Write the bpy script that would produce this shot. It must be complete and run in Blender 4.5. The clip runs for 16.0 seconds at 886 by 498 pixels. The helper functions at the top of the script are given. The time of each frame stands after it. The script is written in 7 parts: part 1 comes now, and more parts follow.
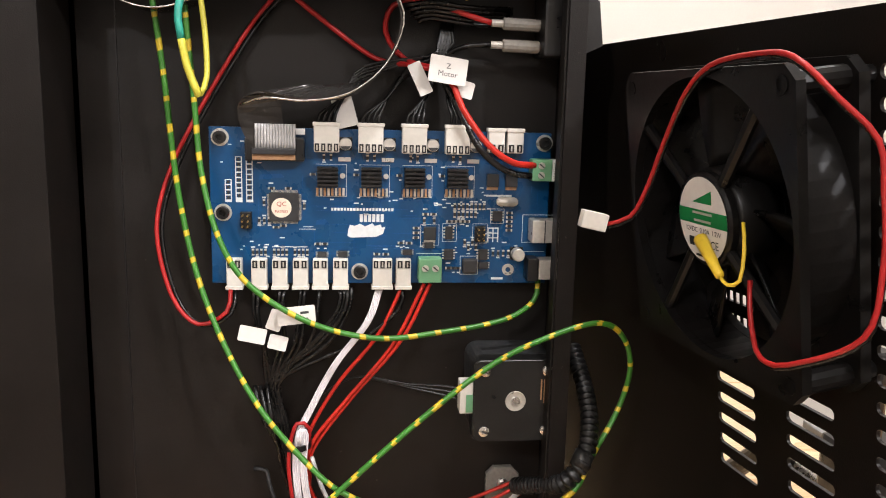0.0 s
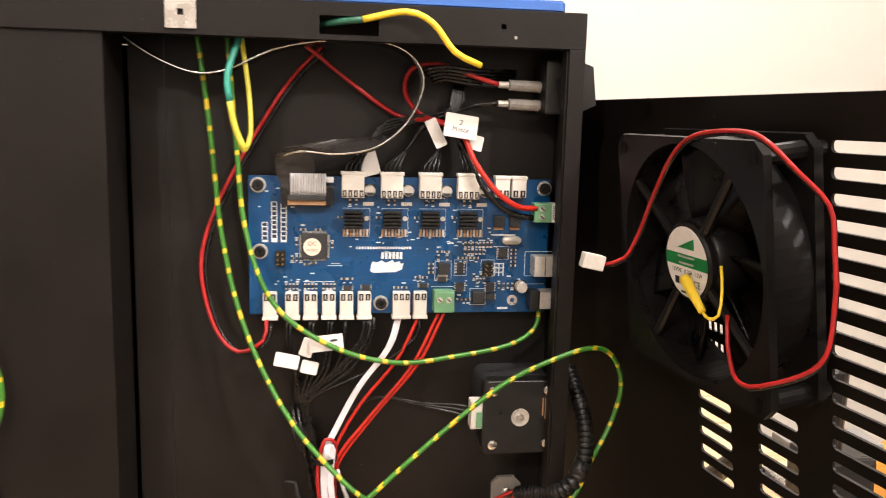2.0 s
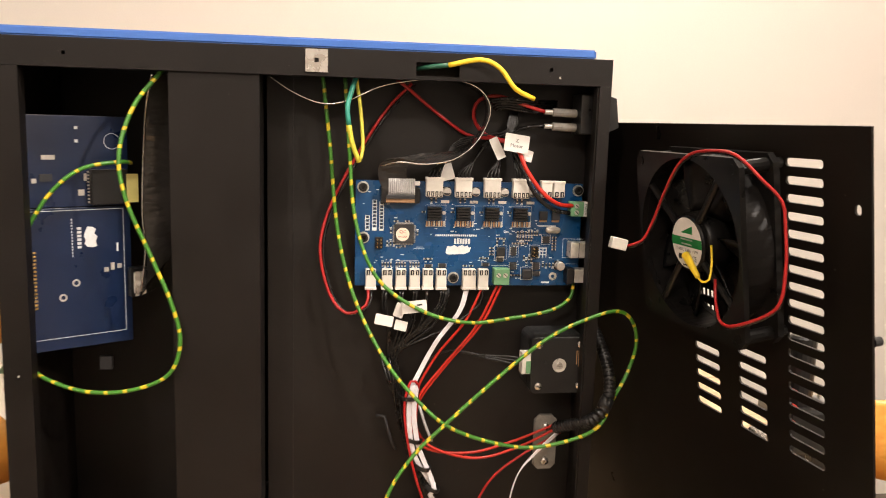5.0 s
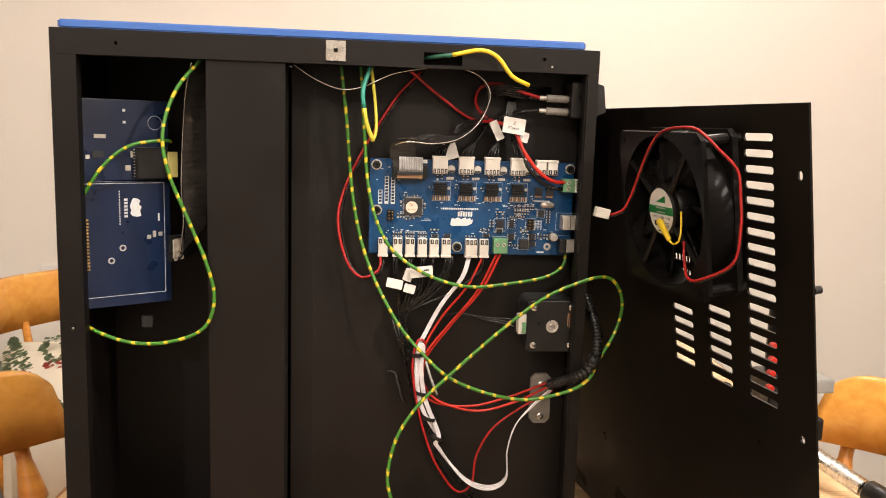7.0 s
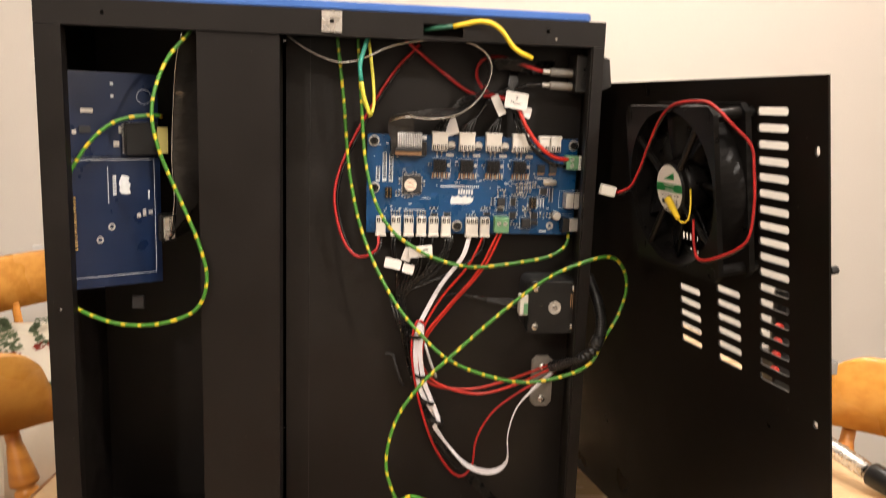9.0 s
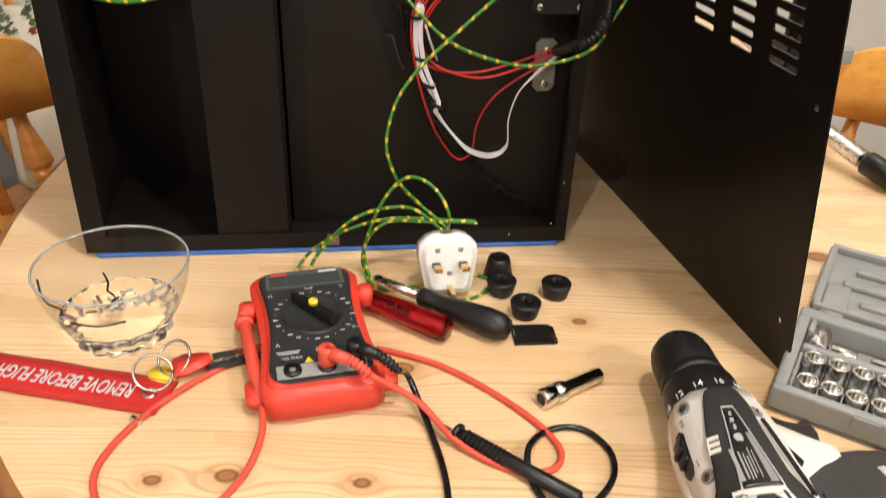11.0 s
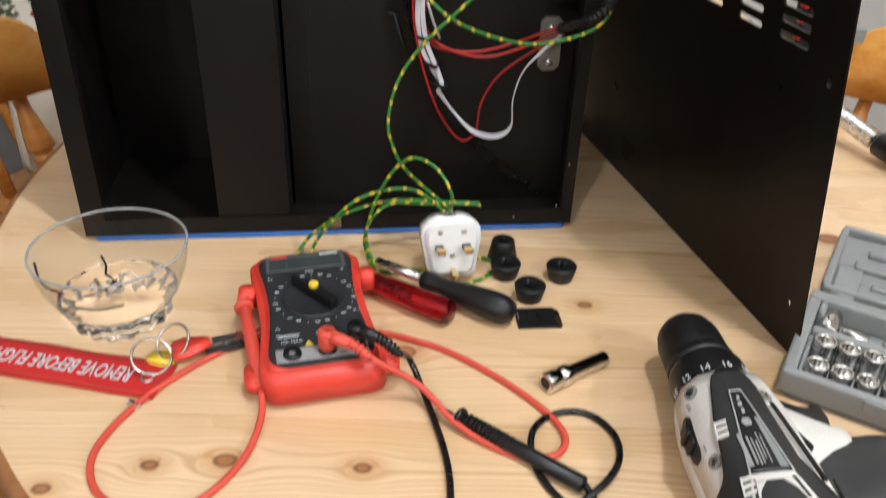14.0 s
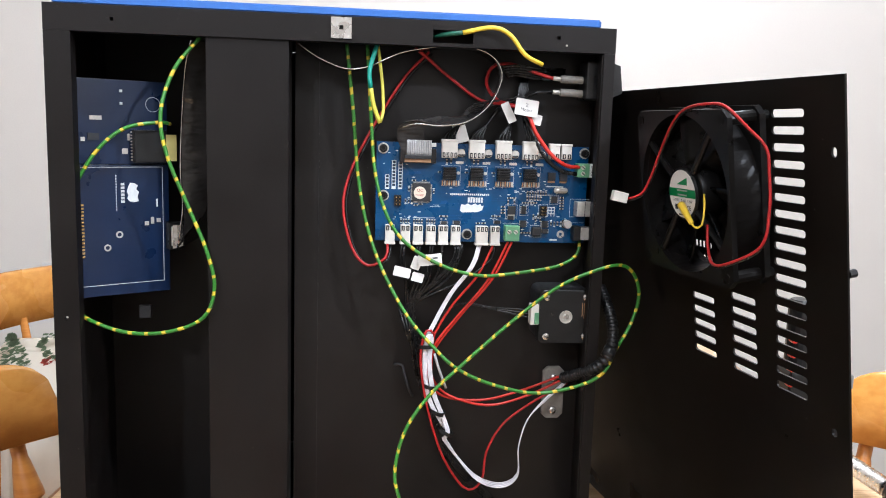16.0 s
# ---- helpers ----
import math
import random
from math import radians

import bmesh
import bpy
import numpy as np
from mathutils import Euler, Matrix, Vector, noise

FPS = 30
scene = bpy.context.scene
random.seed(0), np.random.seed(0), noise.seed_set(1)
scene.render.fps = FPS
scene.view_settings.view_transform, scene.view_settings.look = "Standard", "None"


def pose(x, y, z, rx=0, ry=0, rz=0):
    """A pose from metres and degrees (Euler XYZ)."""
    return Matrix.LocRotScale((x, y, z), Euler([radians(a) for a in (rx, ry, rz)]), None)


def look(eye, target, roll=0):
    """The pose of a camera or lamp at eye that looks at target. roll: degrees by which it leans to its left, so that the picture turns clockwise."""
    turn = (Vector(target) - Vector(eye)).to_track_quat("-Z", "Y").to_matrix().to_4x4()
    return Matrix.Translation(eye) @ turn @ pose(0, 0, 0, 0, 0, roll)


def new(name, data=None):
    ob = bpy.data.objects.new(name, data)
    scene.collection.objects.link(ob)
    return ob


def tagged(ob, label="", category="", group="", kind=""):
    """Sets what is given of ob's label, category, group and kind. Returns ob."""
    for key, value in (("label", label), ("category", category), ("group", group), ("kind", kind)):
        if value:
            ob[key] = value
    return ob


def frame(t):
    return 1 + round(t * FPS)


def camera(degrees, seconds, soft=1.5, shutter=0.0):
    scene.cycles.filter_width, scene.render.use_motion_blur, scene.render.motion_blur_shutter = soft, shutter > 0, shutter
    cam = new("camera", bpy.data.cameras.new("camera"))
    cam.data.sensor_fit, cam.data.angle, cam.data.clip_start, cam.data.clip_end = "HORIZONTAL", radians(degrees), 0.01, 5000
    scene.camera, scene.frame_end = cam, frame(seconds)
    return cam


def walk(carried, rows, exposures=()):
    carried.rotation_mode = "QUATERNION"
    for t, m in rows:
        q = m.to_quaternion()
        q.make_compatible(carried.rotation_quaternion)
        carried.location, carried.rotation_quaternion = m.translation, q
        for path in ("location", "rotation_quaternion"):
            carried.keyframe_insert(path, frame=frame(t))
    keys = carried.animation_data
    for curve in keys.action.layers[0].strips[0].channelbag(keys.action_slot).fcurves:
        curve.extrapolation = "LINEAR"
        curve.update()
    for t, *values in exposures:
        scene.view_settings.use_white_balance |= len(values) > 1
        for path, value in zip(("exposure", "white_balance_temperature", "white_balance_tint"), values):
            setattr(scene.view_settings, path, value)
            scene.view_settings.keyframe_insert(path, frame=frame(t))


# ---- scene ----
cam = camera(57.0, 16.0, 1.0, 0.9)
PATH = [
    (0, (0.094, -0.37, 0.363), (0.322, 1.586, 0.013), 1.4),
    (0.5, (0.092, -0.374, 0.363), (0.337, 1.582, 0.024), 1.4),
    (1, (0.085, -0.38, 0.367), (0.363, 1.573, 0.038), 1.5),
    (1.5, (0.075, -0.395, 0.376), (0.366, 1.557, 0.052), 1.5),
    (2, (0.066, -0.415, 0.382), (0.362, 1.538, 0.068), 1.5),
    (2.5, (0.054, -0.434, 0.383), (0.326, 1.523, 0.073), 1.5),
    (3, (0.053, -0.452, 0.39), (0.308, 1.505, 0.065), 1.5),
    (5.5, (-0.004, -0.579, 0.391), (0.297, 1.376, 0.09), 1.7),
    (6, (-0.005, -0.609, 0.387), (0.272, 1.349, 0.087), 1.8),
    (6.5, (0.003, -0.622, 0.376), (0.245, 1.34, 0.078), 1.8),
    (7, (0.005, -0.62, 0.376), (0.255, 1.343, 0.08), 1.8),
    (7.5, (0.008, -0.61, 0.375), (0.265, 1.351, 0.078), 1.9),
    (8, (0.006, -0.603, 0.374), (0.281, 1.355, 0.075), 1.8),
    (8.5, (0.006, -0.602, 0.372), (0.271, 1.358, 0.076), 1.8),
    (9, (0.003, -0.601, 0.372), (0.268, 1.352, 0.029), 1.9),
    (9.5, (0.002, -0.6, 0.37), (0.269, 1.311, -0.156), 2.0),
    (10, (0.008, -0.6, 0.368), (0.262, 1.228, -0.401), 2.2),
    (12.5, (0.013, -0.596, 0.355), (0.231, 1.057, -0.749), 2.3),
    (13, (0.014, -0.596, 0.355), (0.228, 1.055, -0.753), 2.2),
    (13.5, (0.013, -0.595, 0.353), (0.229, 1.058, -0.753), 2.3),
    (14, (0.016, -0.592, 0.354), (0.229, 1.09, -0.707), 2.0),
    (14.5, (0.02, -0.591, 0.353), (0.225, 1.206, -0.5), 1.7),
    (15, (0.01, -0.593, 0.355), (0.238, 1.321, -0.178), 1.7),
    (15.5, (0.004, -0.595, 0.357), (0.245, 1.37, 0.069), 1.9),
    (16, (0.003, -0.596, 0.361), (0.247, 1.368, 0.069), 1.8),
]
EXPOSURES = [(0.0, 0.13, 5750, 12), (1.0, 0.28, 5950, 13), (2.0, 0.40, 6250, 15), (3.0, 0.35, 6350, 15), (5.5, 0.17, 6600, 14), (9.0, 0.12, 6500, 13), (10.0, 0.05, 6450, 11), (12.5, -0.42, 5400, 6), (14.0, -0.42, 5300, 6), (15.0, -0.32, 5200, 8), (15.5, 0.06, 5080, 9), (16.0, 0.2, 5080, 9)]
walk(cam, [(t, look(e, g, r)) for t, e, g, r in PATH], EXPOSURES)

# ---- world and lamps ----
world = bpy.data.worlds.new("room_air")
scene.world = world
world.use_nodes = True
world.node_tree.nodes["Background"].inputs[0].default_value = (1.0, 0.86, 0.7, 1)
world.node_tree.nodes["Background"].inputs[1].default_value = 0.05


def lamp(name, at, watts, radius, colour):
    data = bpy.data.lights.new(name, "POINT")
    data.energy, data.shadow_soft_size, data.color = watts, radius, colour
    ob = new(name, data)
    ob.location = at
    return ob


WARM = (1.0, 0.92, 0.83)
lamp("room_or_fill_lamp", (-0.70, -1.65, 1.36), 43, 0.04, WARM)
lamp("room_or_fill_lamp", (1.25, -1.50, 1.32), 74, 0.04, WARM)
lamp("room_or_fill_lamp", (0.29, -0.52, 1.52), 47, 0.03, WARM)
# added fill behind the housing to brighten the far wall; no known source
lamp("room_or_fill_lamp", (0.75, 0.90, 1.50), 21, 0.06, WARM)


# ---- materials ----
def mat(name, colour, rough=0.5, metal=0.0, vary=0.12, scale=60.0, bump=0.05, grain=600.0, coat=0.0, ior=1.45, fine=None):
    m = bpy.data.materials.new(name)
    m.use_nodes = True
    nt = m.node_tree
    b = nt.nodes["Principled BSDF"]
    tc = nt.nodes.new("ShaderNodeTexCoord")
    n1, n2 = nt.nodes.new("ShaderNodeTexNoise"), nt.nodes.new("ShaderNodeTexNoise")
    n1.inputs["Scale"].default_value, n1.inputs["Detail"].default_value = scale, 5
    n2.inputs["Scale"].default_value, n2.inputs["Detail"].default_value = grain, 3
    for n in (n1, n2):
        nt.links.new(tc.outputs["Object"], n.inputs["Vector"])
    ad = nt.nodes.new("ShaderNodeMath")
    ad.operation = "ADD"
    nt.links.new(n1.outputs["Fac"], ad.inputs[0])
    nt.links.new(n2.outputs["Fac"], ad.inputs[1])
    r = nt.nodes.new("ShaderNodeMapRange")
    r.inputs["From Min"].default_value, r.inputs["From Max"].default_value = 0.6, 1.4
    r.inputs["To Min"].default_value, r.inputs["To Max"].default_value = 1 - vary, 1 + vary
    nt.links.new(ad.outputs[0], r.inputs["Value"])
    mx = nt.nodes.new("ShaderNodeVectorMath")
    mx.operation = "SCALE"
    mx.inputs[0].default_value = colour
    nt.links.new(r.outputs[0], mx.inputs["Scale"])
    nt.links.new(mixed(nt, ramp(nt, noise_tex(nt, tc.outputs["Object"], fine, 2), 0.752, 0.79), mx.outputs[0], (0.05, 0.045, 0.040)) if fine else mx.outputs[0], b.inputs["Base Color"])
    rr = nt.nodes.new("ShaderNodeMapRange")
    rr.inputs["From Min"].default_value, rr.inputs["From Max"].default_value = 0.3, 0.7
    rr.inputs["To Min"].default_value, rr.inputs["To Max"].default_value = max(0.03, rough - 0.08), min(1, rough + 0.08)
    nt.links.new(n1.outputs["Fac"], rr.inputs["Value"])
    nt.links.new(rr.outputs[0], b.inputs["Roughness"])
    b.inputs["Metallic"].default_value = metal
    b.inputs["IOR"].default_value = ior
    b.inputs["Coat Weight"].default_value = coat
    if bump:
        bp = nt.nodes.new("ShaderNodeBump")
        bp.inputs["Strength"].default_value, bp.inputs["Distance"].default_value = bump, 0.001
        nt.links.new(n2.outputs["Fac"], bp.inputs["Height"])
        nt.links.new(bp.outputs[0], b.inputs["Normal"])
    return m


def glassy(name, colour, rough=0.02, ior=1.45):
    m = bpy.data.materials.new(name)
    m.use_nodes = True
    b = m.node_tree.nodes["Principled BSDF"]
    b.inputs["Base Color"].default_value = (*colour, 1)
    b.inputs["Transmission Weight"].default_value = 1.0
    b.inputs["Roughness"].default_value, b.inputs["IOR"].default_value = rough, ior
    return m


def thin_glass(name, tint):
    m = bpy.data.materials.new(name)
    m.use_nodes = True
    nt = m.node_tree
    clear, gloss, mix, fr = [nt.nodes.new("ShaderNode" + k) for k in ("BsdfTransparent", "BsdfGlossy", "MixShader", "LayerWeight")]
    clear.inputs["Color"].default_value = (*tint, 1)
    gloss.inputs["Roughness"].default_value = 0.03
    fr.inputs["Blend"].default_value = 0.5
    nt.links.new(math_node(nt, "ADD", math_node(nt, "MULTIPLY", math_node(nt, "POWER", fr.outputs["Facing"], 5.0), 0.42), 0.022), mix.inputs[0])
    nt.links.new(clear.outputs[0], mix.inputs[1])
    nt.links.new(gloss.outputs[0], mix.inputs[2])
    nt.links.new(mix.outputs[0], nt.nodes["Material Output"].inputs["Surface"])
    return m


def math_node(nt, op, a, b=None):
    n = nt.nodes.new("ShaderNodeMath")
    n.operation = op
    for i, v in enumerate((a, b)):
        if v is None:
            continue
        if isinstance(v, (int, float)):
            n.inputs[i].default_value = v
        else:
            nt.links.new(v, n.inputs[i])
    return n.outputs[0]


def mixed(nt, fac, a, b):
    n = nt.nodes.new("ShaderNodeMix")
    n.data_type = "RGBA"
    for sock, v in ((n.inputs[0], fac), (n.inputs[6], a), (n.inputs[7], b)):
        if isinstance(v, tuple):
            sock.default_value = (*v, 1)
        elif isinstance(v, (int, float)):
            sock.default_value = v
        else:
            nt.links.new(v, sock)
    return n.outputs[2]


def stretch(nt, vec, scale, turn=0.0):
    n = nt.nodes.new("ShaderNodeMapping")
    n.inputs["Scale"].default_value = scale
    n.inputs["Rotation"].default_value = (0, 0, turn)
    nt.links.new(vec, n.inputs["Vector"])
    return n.outputs[0]


def noise_tex(nt, vec, scale, detail=4, rough=0.5):
    n = nt.nodes.new("ShaderNodeTexNoise")
    n.inputs["Scale"].default_value, n.inputs["Detail"].default_value, n.inputs["Roughness"].default_value = scale, detail, rough
    nt.links.new(vec, n.inputs["Vector"])
    return n.outputs["Fac"]


def ramp(nt, fac, lo, hi, to0=0.0, to1=1.0):
    n = nt.nodes.new("ShaderNodeMapRange")
    n.interpolation_type = "SMOOTHSTEP"
    for k, v in (("From Min", lo), ("From Max", hi), ("To Min", to0), ("To Max", to1)):
        n.inputs[k].default_value = v
    nt.links.new(fac, n.inputs["Value"])
    return n.outputs[0]


TURN = radians(-6.9)
KNOTS = ((-0.104, -0.250, 6), (-0.062, -0.250, 8), (-0.159, -0.263, 6), (0.046, -0.160, 10), (0.184, -0.115, 6), (0.016, -0.262, 6),
         (0.232, -0.262, 9), (0.420, -0.035, 12), (0.105, -0.330, 7))


def pine():
    m = bpy.data.materials.new("pine")
    m.use_nodes = True
    nt = m.node_tree
    b = nt.nodes["Principled BSDF"]
    tc = nt.nodes.new("ShaderNodeTexCoord")
    vec = tc.outputs["Object"]
    info = nt.nodes.new("ShaderNodeObjectInfo")
    sep = nt.nodes.new("ShaderNodeSeparateXYZ")
    nt.links.new(stretch(nt, vec, (1, 1, 1), -TURN), sep.inputs[0])
    u, v = sep.outputs[0], sep.outputs[1]
    warp, core, halo, heart = 0.0, 0.0, 0.0, 0.0
    for x, y, mm in KNOTS:
        r = mm / 1600.0
        c, s = math.cos(-TURN), math.sin(-TURN)
        ku, kv = c * x - s * y, s * x + c * y
        du = math_node(nt, "MULTIPLY", math_node(nt, "SUBTRACT", u, ku), 0.72)
        dv = math_node(nt, "SUBTRACT", v, kv)
        d2 = math_node(nt, "ADD", math_node(nt, "MULTIPLY", du, du), math_node(nt, "MULTIPLY", dv, dv))
        d = math_node(nt, "SQRT", d2)
        k = math_node(nt, "SUBTRACT", d, r)
        near = ramp(nt, k, -0.0008, 0.0012, 1, 0)
        wide = ramp(nt, k, 0.0, 0.012, 1, 0)
        core = math_node(nt, "MAXIMUM", near, core)
        heart = math_node(nt, "MAXIMUM", ramp(nt, k, -0.0024, -0.0008, 1, 0), heart)
        halo = math_node(nt, "MAXIMUM", wide, halo)
        push = math_node(nt, "DIVIDE", math_node(nt, "MULTIPLY", dv, r * r * 6.5), math_node(nt, "ADD", d2, r * r * 2.6))
        warp = math_node(nt, "ADD", push, warp)
    g = math_node(nt, "SUBTRACT", v, warp)
    comb = nt.nodes.new("ShaderNodeCombineXYZ")
    nt.links.new(u, comb.inputs[0])
    nt.links.new(g, comb.inputs[1])
    nt.links.new(math_node(nt, "MULTIPLY", info.outputs["Random"], 40.0), comb.inputs[2])
    broad = noise_tex(nt, stretch(nt, comb.outputs[0], (2.2, 34, 1)), 1.0, 2)
    rings = math_node(nt, "SINE", math_node(nt, "ADD", math_node(nt, "MULTIPLY", g, 1350.0), math_node(nt, "MULTIPLY", broad, 36.0)))
    lines = ramp(nt, rings, 0.45, 1.0)
    fibre = noise_tex(nt, stretch(nt, comb.outputs[0], (14, 900, 1)), 1.0, 5, 0.6)
    patch = noise_tex(nt, stretch(nt, comb.outputs[0], (3, 16, 1)), 1.0, 3)
    col = mixed(nt, ramp(nt, patch, 0.3, 0.7), (0.71, 0.490, 0.265), (0.84, 0.635, 0.390))
    col = mixed(nt, math_node(nt, "MULTIPLY", lines, ramp(nt, broad, 0.30, 0.66, 0.08, 0.58)), col, (0.46, 0.225, 0.075))
    col = mixed(nt, ramp(nt, fibre, 0.45, 0.75, 0, 0.35), col, (0.50, 0.27, 0.11))
    col = mixed(nt, math_node(nt, "MULTIPLY", halo, 0.45), col, (0.46, 0.19, 0.05))
    kn = noise_tex(nt, vec, 500, 3)
    col = mixed(nt, core, col, mixed(nt, kn, (0.09, 0.035, 0.015), (0.22, 0.09, 0.035)))
    col = mixed(nt, heart, col, mixed(nt, kn, (0.22, 0.085, 0.030), (0.46, 0.20, 0.075)))
    tint = ramp(nt, info.outputs["Random"], 0, 1, 0.0, 0.22)
    col = mixed(nt, tint, col, (0.52, 0.29, 0.12))
    nt.links.new(col, b.inputs["Base Color"])
    nt.links.new(ramp(nt, patch, 0.25, 0.75, 0.22, 0.38), b.inputs["Roughness"])
    bp = nt.nodes.new("ShaderNodeBump")
    bp.inputs["Strength"].default_value, bp.inputs["Distance"].default_value = 0.15, 0.0006
    nt.links.new(math_node(nt, "ADD", fibre, math_node(nt, "MULTIPLY", lines, 0.3)), bp.inputs["Height"])
    nt.links.new(bp.outputs[0], b.inputs["Normal"])
    return m


def honey(name, light, dark, axis_scale):
    m = bpy.data.materials.new(name)
    m.use_nodes = True
    nt = m.node_tree
    b = nt.nodes["Principled BSDF"]
    tc = nt.nodes.new("ShaderNodeTexCoord")
    f = noise_tex(nt, stretch(nt, tc.outputs["Object"], axis_scale), 1.0, 5, 0.6)
    p = noise_tex(nt, tc.outputs["Object"], 7.0, 3)
    col = mixed(nt, ramp(nt, f, 0.35, 0.7), light, dark)
    col = mixed(nt, ramp(nt, p, 0.35, 0.75, 0, 0.4), col, dark)
    nt.links.new(col, b.inputs["Base Color"])
    nt.links.new(ramp(nt, p, 0.3, 0.7, 0.22, 0.36), b.inputs["Roughness"])
    bp = nt.nodes.new("ShaderNodeBump")
    bp.inputs["Strength"].default_value, bp.inputs["Distance"].default_value = 0.06, 0.0005
    nt.links.new(f, bp.inputs["Height"])
    nt.links.new(bp.outputs[0], b.inputs["Normal"])
    return m


def striped(name, base, band, pitch, width):
    """Insulation with bands along the wire; the sweep's U runs in metres."""
    m = bpy.data.materials.new(name)
    m.use_nodes = True
    nt = m.node_tree
    b = nt.nodes["Principled BSDF"]
    uv = nt.nodes.new("ShaderNodeUVMap")
    uv.uv_map = "sweep"
    sep = nt.nodes.new("ShaderNodeSeparateXYZ")
    nt.links.new(uv.outputs[0], sep.inputs[0])
    wob = noise_tex(nt, stretch(nt, uv.outputs[0], (60, 0.0, 1)), 1.0, 1)
    along = math_node(nt, "ADD", math_node(nt, "DIVIDE", sep.outputs[0], pitch), math_node(nt, "MULTIPLY", wob, 0.9))
    along = math_node(nt, "ADD", along, math_node(nt, "MULTIPLY", sep.outputs[1], 0.12))
    fr = math_node(nt, "FRACT", along)
    on = math_node(nt, "MULTIPLY", ramp(nt, fr, 0.02, 0.07), ramp(nt, fr, width, width + 0.05, 1, 0))
    tc = nt.nodes.new("ShaderNodeTexCoord")
    ns = noise_tex(nt, tc.outputs["Object"], 400, 3)
    col = mixed(nt, on, mixed(nt, ns, base, tuple(c * 0.7 for c in base)), mixed(nt, ns, band, tuple(c * 0.8 for c in band)))
    nt.links.new(col, b.inputs["Base Color"])
    b.inputs["Roughness"].default_value = 0.38
    return m


def wall_paint(name, colour):
    return mat(name, colour, 0.85, 0, 0.035, 1.2, 0.12, 260)


def crumpled(name, colour, rough, metal):
    m = mat(name, colour, rough, metal, 0.2, 50, 0, 300)
    nt = m.node_tree
    tc = nt.nodes.new("ShaderNodeTexCoord")
    big = math_node(nt, "ABSOLUTE", math_node(nt, "SUBTRACT", noise_tex(nt, stretch(nt, tc.outputs["Object"], (1, 1, 2.2)), 38, 2), 0.5))
    crease = math_node(nt, "ADD", math_node(nt, "MULTIPLY", big, 4.0), math_node(nt, "MULTIPLY", noise_tex(nt, tc.outputs["Object"], 150, 3), 0.5))
    bp = nt.nodes.new("ShaderNodeBump")
    bp.inputs["Strength"].default_value, bp.inputs["Distance"].default_value = 0.32, 0.0020
    nt.links.new(crease, bp.inputs["Height"])
    nt.links.new(bp.outputs[0], nt.nodes["Principled BSDF"].inputs["Normal"])
    return m


PINE = pine()
HONEY = honey("honey_wood", (0.64, 0.280, 0.050), (0.47, 0.170, 0.028), (6, 6, 120))
HONEY_RAIL = honey("honey_rail_wood", (0.74, 0.365, 0.075), (0.62, 0.270, 0.045), (5, 60, 60))
EDGE_WOOD = honey("worn_edge_wood", (0.36, 0.16, 0.055), (0.20, 0.075, 0.025), (40, 40, 9))
BLACK = mat("black_powder_coat", (0.0070, 0.0053, 0.0042), 0.50, 0, 0.3, 25, 0.12, 1500, 0, 1.30, 330)
BLACK_IN = mat("black_sheet_metal", (0.0067, 0.0050, 0.0039), 0.48, 0, 0.4, 18, 0.10, 1500, 0, 1.36, 260)
DOORM = mat("black_panel_metal", (0.0072, 0.0055, 0.0043), 0.34, 0, 0.3, 15, 0.08, 1300, 0, 1.26, 240)
BLUE_PANEL = mat("blue_acrylic", (0.045, 0.135, 0.43), 0.35, 0, 0.1, 30, 0.03)
PCB = mat("blue_solder_mask", (0.002, 0.046, 0.135), 0.30, 0, 0.10, 90, 0.05, 900, 0.2)
PCB2 = mat("dark_blue_solder_mask", (0.002, 0.0105, 0.040), 0.34, 0, 0.12, 60, 0.05, 900, 0.2)
TRACK = mat("solder_mask_track", (0.004, 0.056, 0.180), 0.30, 0, 0.1, 90, 0.03, 900, 0.2)
SILK = mat("silkscreen_white", (0.60, 0.62, 0.62), 0.6, 0, 0.1, 400, 0)
NYLON = mat("white_nylon", (0.60, 0.57, 0.51), 0.45, 0, 0.06, 200, 0.02)
WHITE = mat("white_plastic", (0.78, 0.76, 0.73), 0.30, 0, 0.04, 60, 0.02)
PAPER = mat("paper_label", (0.64, 0.61, 0.57), 0.7, 0, 0.05, 120, 0.05)
BLACKP = mat("black_plastic", (0.009, 0.0085, 0.0082), 0.35, 0, 0.2, 120, 0.06)
FANP = mat("black_fan_plastic", (0.0062, 0.0055, 0.0050), 0.34, 0, 0.2, 90, 0.05, 600, 0, 1.30)
RUBBER = mat("black_rubber", (0.0075, 0.0070, 0.0068), 0.44, 0, 0.2, 150, 0.12, 900)
CHIP = mat("chip_epoxy", (0.022, 0.022, 0.023), 0.5, 0, 0.15, 200, 0.05)
STEEL = mat("steel", (0.62, 0.60, 0.57), 0.28, 1.0, 0.1, 200, 0.04)
CHROME = mat("polished_chrome", (0.74, 0.73, 0.71), 0.10, 1.0, 0.05, 60, 0.0)
TIN = mat("tinned_metal", (0.56, 0.53, 0.48), 0.34, 0.55, 0.12, 150, 0.05)
BRASS = mat("brass", (0.72, 0.50, 0.20), 0.26, 1.0, 0.1, 150, 0.03)
GREEN_T = mat("green_terminal", (0.13, 0.29, 0.15), 0.4, 0, 0.1, 200, 0.03)
REDW = mat("red_insulation", (0.34, 0.012, 0.011), 0.36, 0, 0.08, 100, 0.02)
REDW2 = mat("bright_red_insulation", (0.45, 0.020, 0.010), 0.36, 0, 0.08, 100, 0.02)
BLACKW = mat("black_insulation", (0.007, 0.0065, 0.0062), 0.27, 0, 0.15, 100, 0.03)
WHITEW = mat("white_ribbon_insulation", (0.66, 0.63, 0.65), 0.45, 0, 0.06, 100, 0.03)
